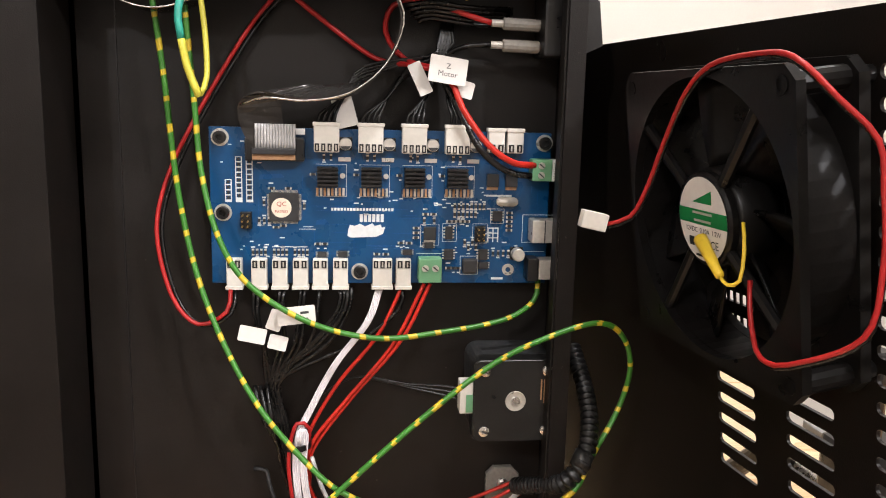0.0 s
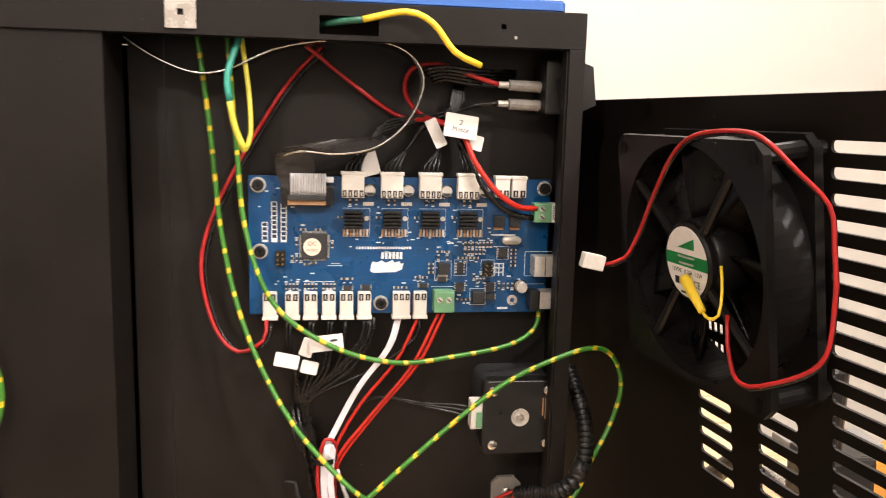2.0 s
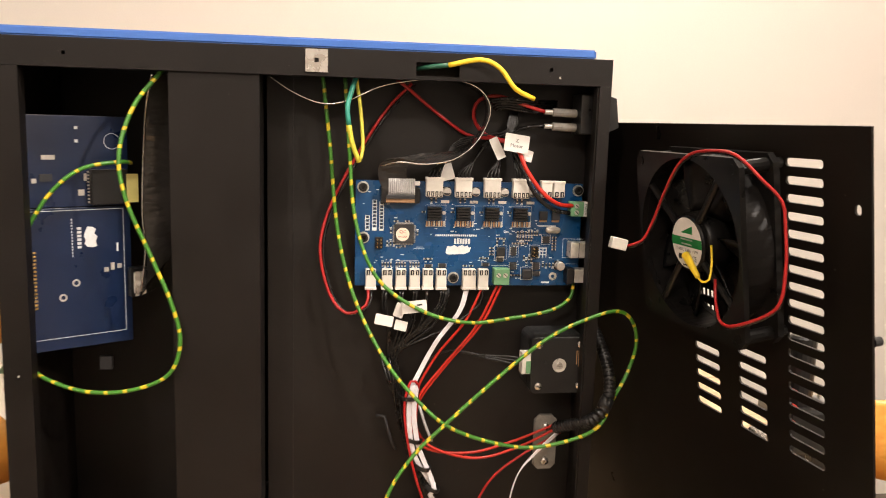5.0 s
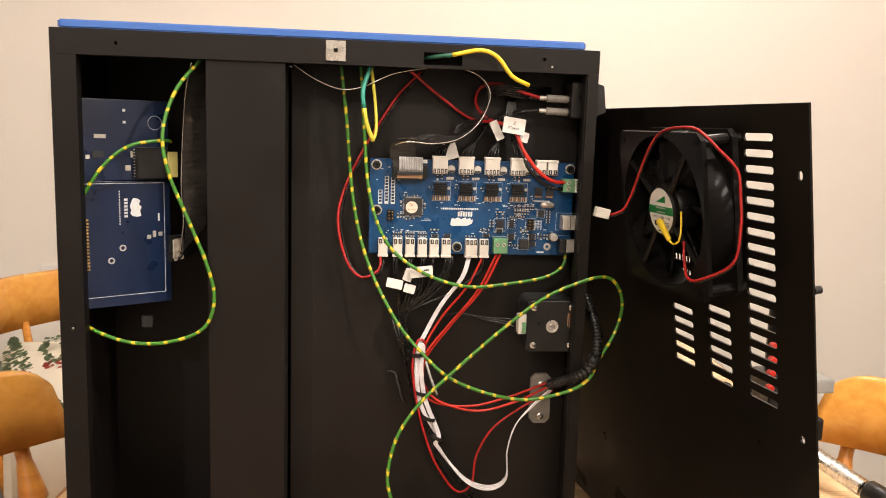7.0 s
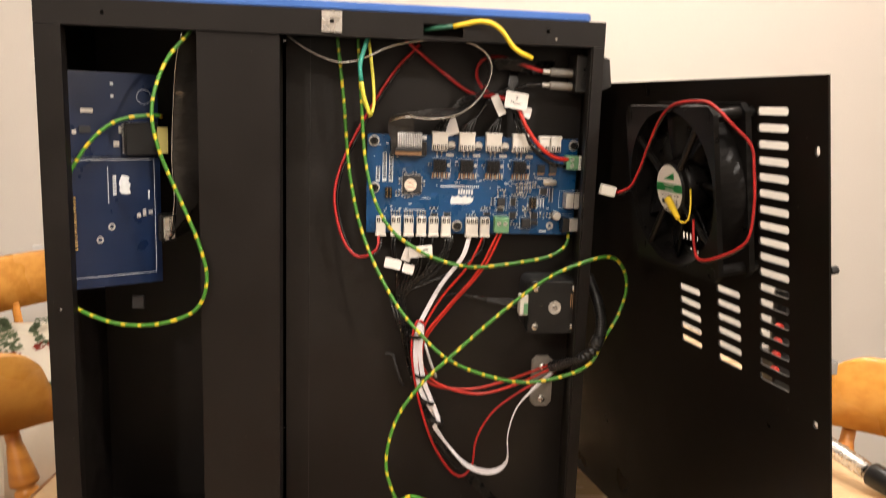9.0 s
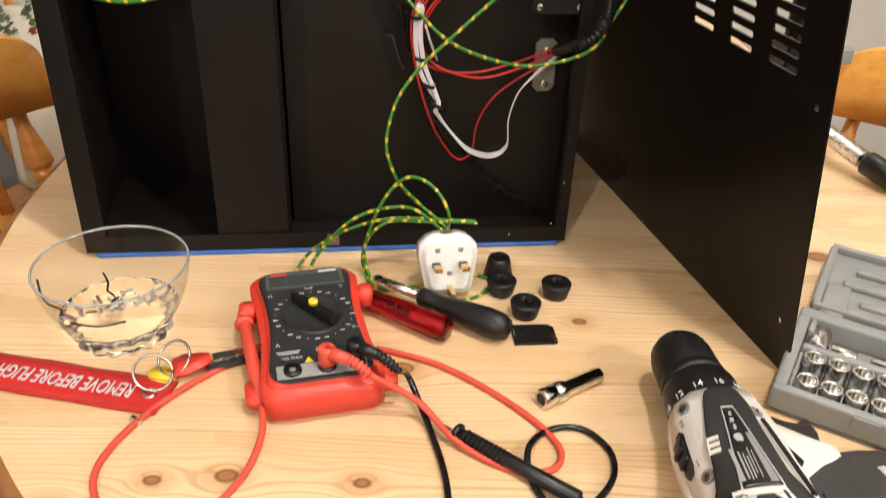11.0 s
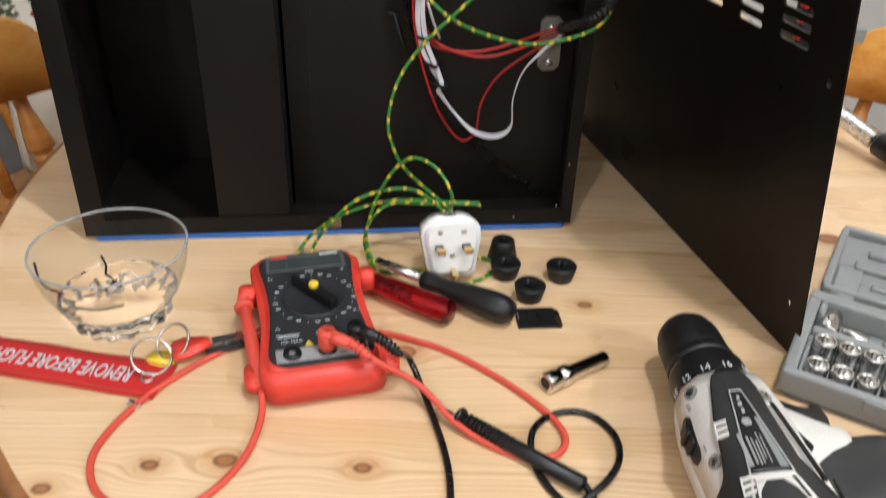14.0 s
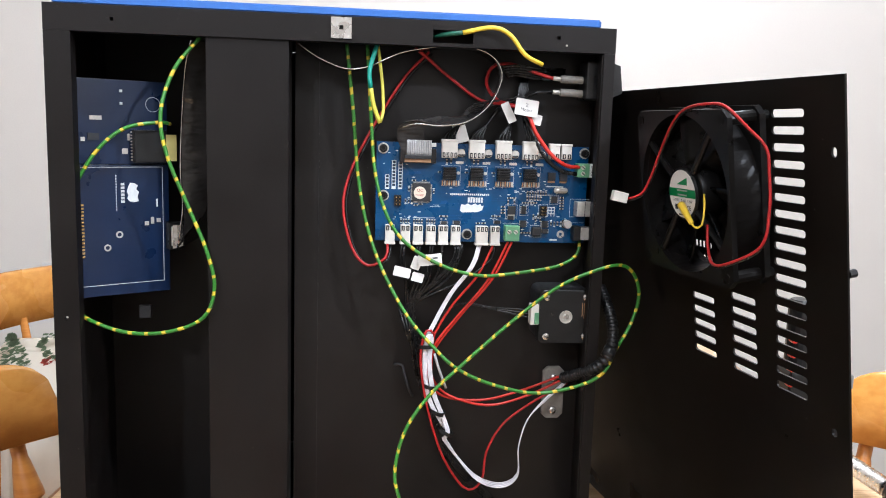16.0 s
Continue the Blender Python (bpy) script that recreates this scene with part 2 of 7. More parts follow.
GREYW = mat("grey_ribbon", (0.36, 0.35, 0.34), 0.45, 0, 0.1, 100, 0.03)
YELLOWW = mat("yellow_insulation", (0.80, 0.56, 0.03), 0.38, 0, 0.08, 100, 0.02)
EARTH = striped("earth_insulation", (0.050, 0.215, 0.022), (0.66, 0.47, 0.02), 0.0125, 0.27)
FOIL = crumpled("foil_tape", (0.55, 0.53, 0.50), 0.22, 1.0)
DARKFOIL = crumpled("dark_foil_tape", (0.050, 0.046, 0.043), 0.16, 0.55)
METER_RED = mat("red_holster", (0.66, 0.052, 0.030), 0.38, 0, 0.06, 60, 0.05)
LEAD_RED = mat("red_test_lead", (0.60, 0.075, 0.045), 0.42, 0, 0.06, 60, 0.03)
METER_GREY = mat("dark_grey_face", (0.024, 0.024, 0.025), 0.42, 0, 0.1, 150, 0.08, 1500)
LCD = mat("lcd_glass", (0.050, 0.056, 0.055), 0.12, 0, 0.06, 60, 0)
SILVERP = mat("silver_label", (0.42, 0.41, 0.40), 0.35, 0.3, 0.05, 100, 0.02)
RED_CLOTH = mat("red_woven_cloth", (0.50, 0.016, 0.012), 0.85, 0, 0.15, 90, 0.5, 1600)
REDGLASS = glassy("red_clear_plastic", (0.62, 0.012, 0.03), 0.06, 1.42)
# half-opaque pale grey: the clear rim's bright highlight put into the colour
RIM_HIGHLIGHT = mat("rim_highlight_glass", (0.50, 0.51, 0.51), 0.10, 0, 0.3, 60, 0)
RIM_HIGHLIGHT.node_tree.nodes["Principled BSDF"].inputs["Transmission Weight"].default_value = 0.55
THIN_GLASS = thin_glass("thin_clear_glass", (0.95, 0.955, 0.95))
GLASS = glassy("clear_glass", (1.0, 1.0, 1.0), 0.03, 1.30)
CLEARP = mat("cloudy_clear_plastic", (0.22, 0.205, 0.18), 0.16, 0, 0.2, 100, 0.05)
CASE_GREY = mat("grey_case_plastic", (0.235, 0.235, 0.225), 0.42, 0, 0.06, 60, 0.06)
DRILL_WHITE = mat("drill_white_plastic", (0.66, 0.62, 0.57), 0.42, 0, 0.12, 40, 0.12, 700)
DRILL_GREY = mat("drill_dark_grip", (0.023, 0.0215, 0.0205), 0.5, 0, 0.15, 80, 0.25, 900)
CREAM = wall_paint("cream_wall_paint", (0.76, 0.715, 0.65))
# ceiling and out-of-view walls toned down so they bounce less light
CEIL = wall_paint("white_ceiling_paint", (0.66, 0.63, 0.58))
DIM_WALL = wall_paint("dimmed_unseen_wall", (0.40, 0.36, 0.31))
CARPET = mat("grey_brown_carpet", (0.16, 0.135, 0.11), 0.95, 0, 0.25, 30, 0.6, 500)
CLOTH = mat("cushion_cloth", (0.70, 0.64, 0.53), 0.9, 0, 0.06, 30, 0.3, 900)
CLOTH_GREEN = mat("printed_green", (0.15, 0.20, 0.11), 0.9, 0, 0.5, 160, 0.2, 900)
CLOTH_RED = mat("printed_red", (0.36, 0.06, 0.04), 0.9, 0, 0.3, 160, 0.2, 900)
SOFA = mat("grey_sofa_cloth", (0.13, 0.125, 0.115), 0.9, 0, 0.2, 20, 0.3, 700)
GREEN_LABEL = mat("green_label_ink", (0.02, 0.33, 0.08), 0.4, 0, 0.05, 100, 0)
YEL_LABEL = mat("yellow_sticker", (0.66, 0.60, 0.22), 0.5, 0, 0.05, 100, 0)
INK = mat("dark_print", (0.03, 0.03, 0.03), 0.6, 0, 0.1, 200, 0)
PALE = mat("pale_sticker", (0.72, 0.62, 0.50), 0.4, 0, 0.08, 200, 0)
TAN = mat("tan_resistor", (0.35, 0.20, 0.10), 0.45, 0, 0.1, 300, 0)


# ---- builders ----
def part(name, bm, material, parent=None, label="", smooth=False):
    me = bpy.data.meshes.new(name)
    bm.to_mesh(me)
    bm.free()
    me.materials.append(material)
    if smooth:
        for p in me.polygons:
            p.use_smooth = True
    ob = new(name, me)
    if parent is not None:
        ob.parent = parent
        if parent.type == "EMPTY":
            ob.matrix_parent_inverse = Matrix.Translation(-parent.location)
    if label:
        ob["label"] = label
    return ob


def thing(name, at, label, category, group="", kind=""):
    ob = new(name)
    ob.location = at
    ob.empty_display_size = 0.02
    return tagged(ob, label, category, group, kind)


def put(bm, geom_verts, m):
    bmesh.ops.transform(bm, matrix=m, verts=geom_verts)


def box(x0, x1, y0, y1, z0, z1, bevel=0.0, m=None, bm=None, seg=2):
    bm = bm or bmesh.new()
    tmp = bmesh.new()
    bmesh.ops.create_cube(tmp, size=1)
    bmesh.ops.transform(tmp, matrix=Matrix.LocRotScale(((x0 + x1) / 2, (y0 + y1) / 2, (z0 + z1) / 2), None, (abs(x1 - x0), abs(y1 - y0), abs(z1 - z0))), verts=tmp.verts)
    if bevel:
        bmesh.ops.bevel(tmp, geom=tmp.edges[:], offset=bevel, segments=seg, affect="EDGES", profile=0.6)
    return join(bm, tmp, m)


def join(bm, tmp, m=None):
    if m is not None:
        bmesh.ops.transform(tmp, matrix=m, verts=tmp.verts)
    me = bpy.data.meshes.new("tmp")
    tmp.to_mesh(me)
    tmp.free()
    bm.from_mesh(me)
    bpy.data.meshes.remove(me)
    return bm


def lathe(profile, m=None, n=24, bm=None, flute=0, depth=0.0):
    """Turn (radius, height) pairs round local z."""
    tmp = bmesh.new()
    rings = []
    for r, z in profile:
        if r < 1e-6:
            rings.append([tmp.verts.new((0, 0, z))])
        else:
            ring = []
            for i in range(n):
                a = 2 * math.pi * i / n
                k = r * (1 + depth * math.cos(flute * a)) if flute else r
                ring.append(tmp.verts.new((k * math.cos(a), k * math.sin(a), z)))
            rings.append(ring)
    for a, b in zip(rings, rings[1:]):
        for i in range(n):
            j = (i + 1) % n
            if len(a) == 1 and len(b) == 1:
                continue
            if len(a) == 1:
                tmp.faces.new((a[0], b[i], b[j]))
            elif len(b) == 1:
                tmp.faces.new((a[i], a[j], b[0]))
            else:
                tmp.faces.new((a[i], a[j], b[j], b[i]))
    bmesh.ops.recalc_face_normals(tmp, faces=tmp.faces)
    if bm is None:
        bm = bmesh.new()
    return join(bm, tmp, m)


def aim(p, q):
    """A frame at p whose z runs to q, and the distance."""
    d = Vector(q) - Vector(p)
    return Matrix.Translation(p) @ d.to_track_quat("Z", "Y").to_matrix().to_4x4(), d.length


def rod(p, q, r, bm=None, n=16, r2=None, bevel=0.0):
    m, l = aim(p, q)
    r2 = r if r2 is None else r2
    if bevel:
        prof = [(0, 0), (r - bevel, 0), (r, bevel), (r2, l - bevel), (r2 - bevel, l), (0, l)]
    else:
        prof = [(0, 0), (r, 0), (r2, l), (0, l)]
    return lathe(prof, m, n, bm)


def spline(points, step=0.004):
    """Smooth line through control points, spaced evenly."""
    p = [Vector(q) for q in points]
    p = [p[0] * 2 - p[1]] + p + [p[-1] * 2 - p[-2]]
    out = []
    for i in range(1, len(p) - 2):
        a, b, c, d = p[i - 1:i + 3]
        n = max(2, int((c - b).length / step))
        for k in range(n):
            t = k / n
            out.append(0.5 * ((2 * b) + (c - a) * t + (2 * a - 5 * b + 4 * c - d) * t * t + (3 * b - a - 3 * c + d) * t ** 3))
    out.append(p[-2])
    return out


def sweep(points, r, n=8, bm=None, step=0.004, offset=(0, 0, 0), ribs=None, raw=False):
    """A round wire along the points, with U in metres along it."""
    line = points if raw else spline(points, step)
    off = Vector(offset)
    tmp = bmesh.new()
    uvl = tmp.loops.layers.uv.new("sweep")
    rings, dist, total = [], [], 0.0
    up = Vector((0.3, -1, 0.2)).normalized()
    for i, q in enumerate(line):
        tan = (line[min(i + 1, len(line) - 1)] - line[max(i - 1, 0)]).normalized()
        side = tan.cross(up).normalized()
        up = side.cross(tan).normalized()
        if i:
            total += (q - line[i - 1]).length
        dist.append(total)
        rr = r if ribs is None else ribs(total)
        rings.append([tmp.verts.new(q + off + rr * (math.cos(a) * side + math.sin(a) * up)) for a in (2 * math.pi * k / n for k in range(n))])
    for i in range(len(rings) - 1):
        for k in range(n):
            j = (k + 1) % n
            f = tmp.faces.new((rings[i][k], rings[i][j], rings[i + 1][j], rings[i + 1][k]))
            f.smooth = True
            for lp, (uu, vv) in zip(f.loops, ((dist[i], k / n), (dist[i], (k + 1) / n), (dist[i + 1], (k + 1) / n), (dist[i + 1], k / n))):
                lp[uvl].uv = (uu, vv)
    tmp.faces.new(rings[0])
    tmp.faces.new(rings[-1][::-1])
    bmesh.ops.recalc_face_normals(tmp, faces=tmp.faces)
    bm = bm or bmesh.new()
    if not bm.loops.layers.uv:
        bm.loops.layers.uv.new("sweep")
    return join(bm, tmp)


def wire(name, points, r, material, label, category="wire", n=8, group="", **k):
    return tagged(part(name, sweep(points, r, n, **k), material, None, "", True), label, category, group)


def ribbon(points, widths, thick, bm=None, step=0.004):
    """A flat strip along the points; widths: its half-width vectors at the points."""
    line = spline(points, step)
    count = len(line)
    tmp = bmesh.new()
    rings = []
    for i, q in enumerate(line):
        f = i / (count - 1) * (len(widths) - 1)
        k = min(int(f), len(widths) - 2)
        w = Vector(widths[k]).lerp(Vector(widths[k + 1]), f - k)
        tan = (line[min(i + 1, count - 1)] - line[max(i - 1, 0)]).normalized()
        nor = tan.cross(w).normalized() * thick / 2
        rings.append([tmp.verts.new(q + s * w + o * nor) for s, o in ((-1, -1), (1, -1), (1, 1), (-1, 1))])
    for a, b in zip(rings, rings[1:]):
        for i in range(4):
            tmp.faces.new((a[i], a[(i + 1) % 4], b[(i + 1) % 4], b[i]))
    tmp.faces.new(rings[0])
    tmp.faces.new(rings[-1][::-1])
    bmesh.ops.recalc_face_normals(tmp, faces=tmp.faces)
    return join(bm or bmesh.new(), tmp)


def words(text, size, m, material, parent, name="lettering", depth=0.0002, align="CENTER", label=""):
    cu = bpy.data.curves.new("text", "FONT")
    cu.body, cu.size, cu.extrude, cu.align_x, cu.align_y, cu.resolution_u = text, size, depth, align, "CENTER", 2
    tmp = new("text", cu)
    bpy.context.view_layer.update()
    me = bpy.data.meshes.new_from_object(tmp.evaluated_get(bpy.context.evaluated_depsgraph_get()))
    bpy.data.objects.remove(tmp)
    bm = bmesh.new()
    bm.from_mesh(me)
    bpy.data.meshes.remove(me)
    bmesh.ops.transform(bm, matrix=m, verts=bm.verts)
    return part(name, bm, material, parent, label)


def prism(outline, h0, h1, m=None, bevel=0.0, bm=None):
    """Extrude an outline of (x, y) from h0 to h1 along local z."""
    tmp = bmesh.new()
    bot = [tmp.verts.new((x, y, h0)) for x, y in outline]
    top = [tmp.verts.new((x, y, h1)) for x, y in outline]
    n = len(outline)
    tmp.faces.new(bot[::-1])
    tf = tmp.faces.new(top)
    for i in range(n):
        tmp.faces.new((bot[i], bot[(i + 1) % n], top[(i + 1) % n], top[i]))
    bmesh.ops.recalc_face_normals(tmp, faces=tmp.faces)
    if bevel:
        bmesh.ops.bevel(tmp, geom=[e for e in tmp.edges if abs(e.verts[0].co.z - e.verts[1].co.z) < 1e-7], offset=bevel, segments=3, affect="EDGES")
    return join(bm or bmesh.new(), tmp, m)


def rounded(w, h, r, n=5, cx=0, cy=0):
    out = []
    for sx, sy, a0 in ((1, 1, 0), (-1, 1, 90), (-1, -1, 180), (1, -1, 270)):
        for i in range(n + 1):
            a = radians(a0 + 90 * i / n)
            out.append((cx + sx * (w / 2 - r) + r * math.cos(a), cy + sy * (h / 2 - r) + r * math.sin(a)))
    return out


def holed_sheet(outline_rect, holes, y0, y1, m=None, fillet=0.0):
    """A sheet in local x, z with rectangular holes (x0, x1, z0, z1), thick from y0 to y1."""
    x0, x1, z0, z1 = outline_rect
    xs = sorted({x0, x1, *[h[0] for h in holes], *[h[1] for h in holes]})
    zs = sorted({z0, z1, *[h[2] for h in holes], *[h[3] for h in holes]})
    tmp = bmesh.new()
    vs = {}

    def vert(i, j, y):
        if (i, j, y) not in vs:
            vs[i, j, y] = tmp.verts.new((xs[i], y, zs[j]))
        return vs[i, j, y]

    def solid(i, j):
        if not (0 <= i < len(xs) - 1 and 0 <= j < len(zs) - 1):
            return False
        cx, cz = (xs[i] + xs[i + 1]) / 2, (zs[j] + zs[j + 1]) / 2
        return not any(h[0] < cx < h[1] and h[2] < cz < h[3] for h in holes)

    for i in range(len(xs) - 1):
        for j in range(len(zs) - 1):
            if not solid(i, j):
                continue
            for y in (y0, y1):
                tmp.faces.new([vert(a, b, y) for a, b in ((i, j), (i + 1, j), (i + 1, j + 1), (i, j + 1))])
            for di, dj, e in ((-1, 0, ((i, j), (i, j + 1))), (1, 0, ((i + 1, j), (i + 1, j + 1))), (0, -1, ((i, j), (i + 1, j))), (0, 1, ((i, j + 1), (i + 1, j + 1)))):
                if not solid(i + di, j + dj):
                    (a, b), (c, d) = e
                    tmp.faces.new((vert(a, b, y0), vert(c, d, y0), vert(c, d, y1), vert(a, b, y1)))
    for h in holes if fillet else ():
        r = min(fillet, (h[3] - h[2]) * 0.48, (h[1] - h[0]) * 0.48)
        for hx, sx in ((h[0], 1), (h[1], -1)):
            for hz, sz in ((h[2], 1), (h[3], -1)):
                arc = [(hx + sx * r * (1 - math.cos(a)), hz + sz * r * (1 - math.sin(a))) for a in (math.pi / 2 * k / 4 for k in range(5))]
                ring = [(hx, hz)] + arc
                lo, hi = [[tmp.verts.new((x, y, z)) for x, z in ring] for y in (y0 + 0.00002, y1 - 0.00002)]
                tmp.faces.new(lo)
                tmp.faces.new(hi[::-1])
                for q in range(1, 5):
                    tmp.faces.new((lo[q], lo[q + 1], hi[q + 1], hi[q]))
    bmesh.ops.recalc_face_normals(tmp, faces=tmp.faces)
    return join(bmesh.new(), tmp, m)


# ---- room ----
def slab(name, *b, material, label, kind="structure"):
    return tagged(part(name, box(*b), material), label, name.split("_")[0], "", kind)


slab("wall_north", -1.75, 2.45, 1.70, 1.80, -0.75, 1.66, material=CREAM, label="plain cream painted wall behind the table")
# these three walls are out of view; their darker tone weakens the fill
slab("wall_south", -1.75, 2.45, -2.30, -2.20, -0.75, 1.66, material=DIM_WALL, label="unseen wall, toned darker to cut bounced light")
slab("wall_west", -1.75, -1.65, -2.20, 1.70, -0.75, 1.66, material=DIM_WALL, label="unseen wall, toned darker to cut bounced light")
slab("wall_east", 2.35, 2.45, -2.20, 1.70, -0.75, 1.66, material=DIM_WALL, label="unseen wall, toned darker to cut bounced light")
slab("ceiling", -1.75, 2.45, -2.30, 1.80, 1.66, 1.75, material=CEIL, label="plain white painted ceiling")
slab("floor", -1.75, 2.45, -2.30, 1.80, -0.85, -0.75, material=CARPET, label="dark grey-brown carpet floor")

# ---- printer cabinet ----
CAB = thing("printer_cabinet", (0, 0.15, 0), "black sheet-metal printer housing standing open on its end", "printer")
W, TOP = 0.2, 0.437
part("side_wall", box(-W, -W + 0.0015, 0, 0.30, 0.004, TOP, 0.0004), BLACK, CAB)
part("side_wall", box(W - 0.0015, W, 0, 0.30, 0.004, TOP, 0.0004), BLACK, CAB)
part("end_wall", box(-W + 0.0016, W - 0.0016, 0, 0.30, TOP - 0.0015, TOP, 0.0004), BLACK, CAB)
part("end_wall", box(-W + 0.0016, W - 0.0016, 0, 0.30, 0.004, 0.0055, 0.0004), BLACK, CAB)
part("rear_wall", box(-W + 0.002, W - 0.002, 0.297, 0.2985, 0.006, TOP - 0.002), BLACK_IN, CAB)
# folded lips of the opening
part("lip", holed_sheet((-W, W, 0.419, TOP), [(0.065, 0.094, 0.4215, 0.4305), (-0.1562, -0.1540, 0.4265, 0.4290), (0.1555, 0.1580, 0.4275, 0.4300)], -0.0015, -0.0002), BLACK, CAB)
part("lip", holed_sheet((-W, -0.1825, 0.0185, 0.4188), [(-0.1925, -0.1902, 0.2180, 0.2206)], -0.0015, -0.0002), BLACK, CAB)
part("lip", box(W - 0.0085, W, -0.0015, -0.0002, 0.0185, 0.4188, 0.0003), BLACK, CAB)
part("lip", box(-W, W, -0.0015, -0.0002, 0.004, 0.0184, 0.0003), BLACK, CAB)
part("lip_return", box(-0.1824, W - 0.009, 0.0, 0.010, 0.4190, 0.4200), BLACK_IN, CAB)
part("lip_return", box(-0.1836, -0.1826, 0.0, 0.010, 0.0190, 0.4180), BLACK_IN, CAB)
part("lip_return", box(W - 0.0095, W - 0.0085, 0.0, 0.008, 0.0190, 0.4180), BLACK_IN, CAB)
# centre column between the two bays
part("column_face", box(-0.0935, -0.0365, 0.0006, 0.0018, 0.0060, TOP - 0.002, 0.0004), BLACK, CAB)
part("column_side", box(-0.0380, -0.0366, 0.0020, 0.0418, 0.0060, TOP - 0.002), BLACK_IN, CAB)
part("column_side", box(-0.0935, -0.0922, 0.0020, 0.1380, 0.0060, TOP - 0.002), BLACK_IN, CAB)
part("bay_floor", box(-0.0342, W - 0.002, 0.0420, 0.0434, 0.0060, TOP - 0.002), BLACK_IN, CAB)
part("bay_floor", box(-W + 0.002, -0.0937, 0.1380, 0.1392, 0.0060, TOP - 0.002), BLACK_IN, CAB)
part("bay_seam", box(-0.0164, -0.0159, 0.0414, 0.0421, 0.0060, TOP - 0.002), BLACKP, CAB)
part("blue_panel", prism(rounded(0.388, 0.29, 0.004), TOP + 0.0006, TOP + 0.0066, pose(-0.003, 0.150, 0), 0.001), BLUE_PANEL, CAB, "blue acrylic end panel")
part("blue_panel", prism(rounded(0.388, 0.29, 0.004), 0.0, 0.0038, pose(0.001, 0.1415, 0), 0.001), BLUE_PANEL, CAB, "blue acrylic end panel")
fp = part("nut_plate", holed_sheet((-0.0072, 0.0072, 0.4215, 0.4360), [(-0.0014, 0.0014, 0.4276, 0.4304)], -0.0030, -0.0016), STEEL, CAB, "small bare steel square plate")
for sx, sz in ((-0.0055, 0.4345), (0.0055, 0.4345), (-0.0055, 0.423), (0.0055, 0.423)):
    part("spot_weld", lathe([(0, 0), (0.0005, 0), (0.0004, 0.0002), (0, 0.0002)], pose(sx, -0.0030, sz, 90), 8), TIN, CAB)
part("nut_plate", box(-0.005, 0.005, -0.0030, -0.0016, 0.0065, 0.0165, 0.0005), mat("dull_brown_tape", (0.16, 0.10, 0.06), 0.6), CAB, "small dull brown square plate")
for x, z in ((-0.1908, 0.2198), (0.163, 0.4235), (0.150, 0.0118), (0.186, 0.0215), (0.193, 0.060)):
    part("scratch_mark", lathe([(0, 0), (0.0009, 0), (0.0006, 0.0003), (0, 0.0003)], pose(x, -0.0016 if z > 0.1 or x > 0.188 else -0.0017, z, 90), 7), TIN, CAB)
part("bracket_tab", box(-0.1565, -0.1475, 0.060, 0.064, 0.2050, 0.2150, 0.0005), CHIP, CAB)

# rocker switch on the side wall
SW = thing("rocker_switch", (0.2, 0.03, 0.40), "black rocker power switch with two clear-sleeved terminals", "switch")
part("switch_body", box(0.1835, 0.1983, 0.012, 0.034, 0.386, 0.4140, 0.0012), BLACKP, SW)
part("bezel", box(0.2002, 0.2025, 0.008, 0.038, 0.383, 0.4165, 0.0008), BLACKP, SW)
part("rocker", prism([(0.0, 0.0), (0.0085, 0.004), (0.006, 0.024), (0.0, 0.026)], 0.011, 0.034, Matrix(((1, 0, 0, 0.2027), (0, 0, 1, 0), (0, 1, 0, 0.3875), (0, 0, 0, 1)))), BLACKP, SW)
for z in (0.4005, 0.3905):
    part("terminal_sleeve", rod((0.1835, 0.022, z), (0.1655, 0.022, z + 0.0005), 0.0030, n=12, bevel=0.0006), CLEARP, SW, "cloudy clear sleeve")
    part("terminal", rod((0.1655, 0.022, z + 0.0005), (0.1600, 0.022, z + 0.0006), 0.0018, n=10), TIN, SW)

# ---- main circuit board ----
BX, BZ, BY = 0.0275, 0.350, 0.030
PB = thing("main_circuit_board", (0.11, 0.03, 0.31), "blue controller circuit board full of connectors and chips", "circuit board")


def bb(x0, x1, d0, d1, h0, h1, bevel=0.0, bm=None):
    """Board coordinates: mm from the upper corner across and down, height above the face."""
    return box(BX + x0 / 1e3, BX + x1 / 1e3, BY - h1 / 1e3, BY - h0 / 1e3, BZ - d1 / 1e3, BZ - d0 / 1e3, bevel, bm=bm)


def bcyl(x, d, r, h0, h1, bm=None, n=20, bevel=0.0):
    return rod((BX + x / 1e3, BY - h0 / 1e3, BZ - d / 1e3), (BX + x / 1e3, BY - h1 / 1e3, BZ - d / 1e3), r / 1e3, bm, n, None, bevel)


part("board", bb(0, 166, 0, 76, -1.6, 0, 0.0003), PCB, PB)
tr = bmesh.new()
rnd = random.Random(4)
for i in range(26):
    d = 33 + rnd.random() * 28
    x = 44 + rnd.random() * 60
    bb(x, x + 6 + rnd.random() * 26, d, d + 0.35, 0, 0.05, bm=tr)
for i in range(18):
    x = 3 + rnd.random() * 160
    d = 14 + rnd.random() * 36
    bb(x, x + 0.35, d, d + 4 + rnd.random() * 14, 0, 0.05, bm=tr)
tagged(part("copper_layer", tr, TRACK, PB), kind="stuff")


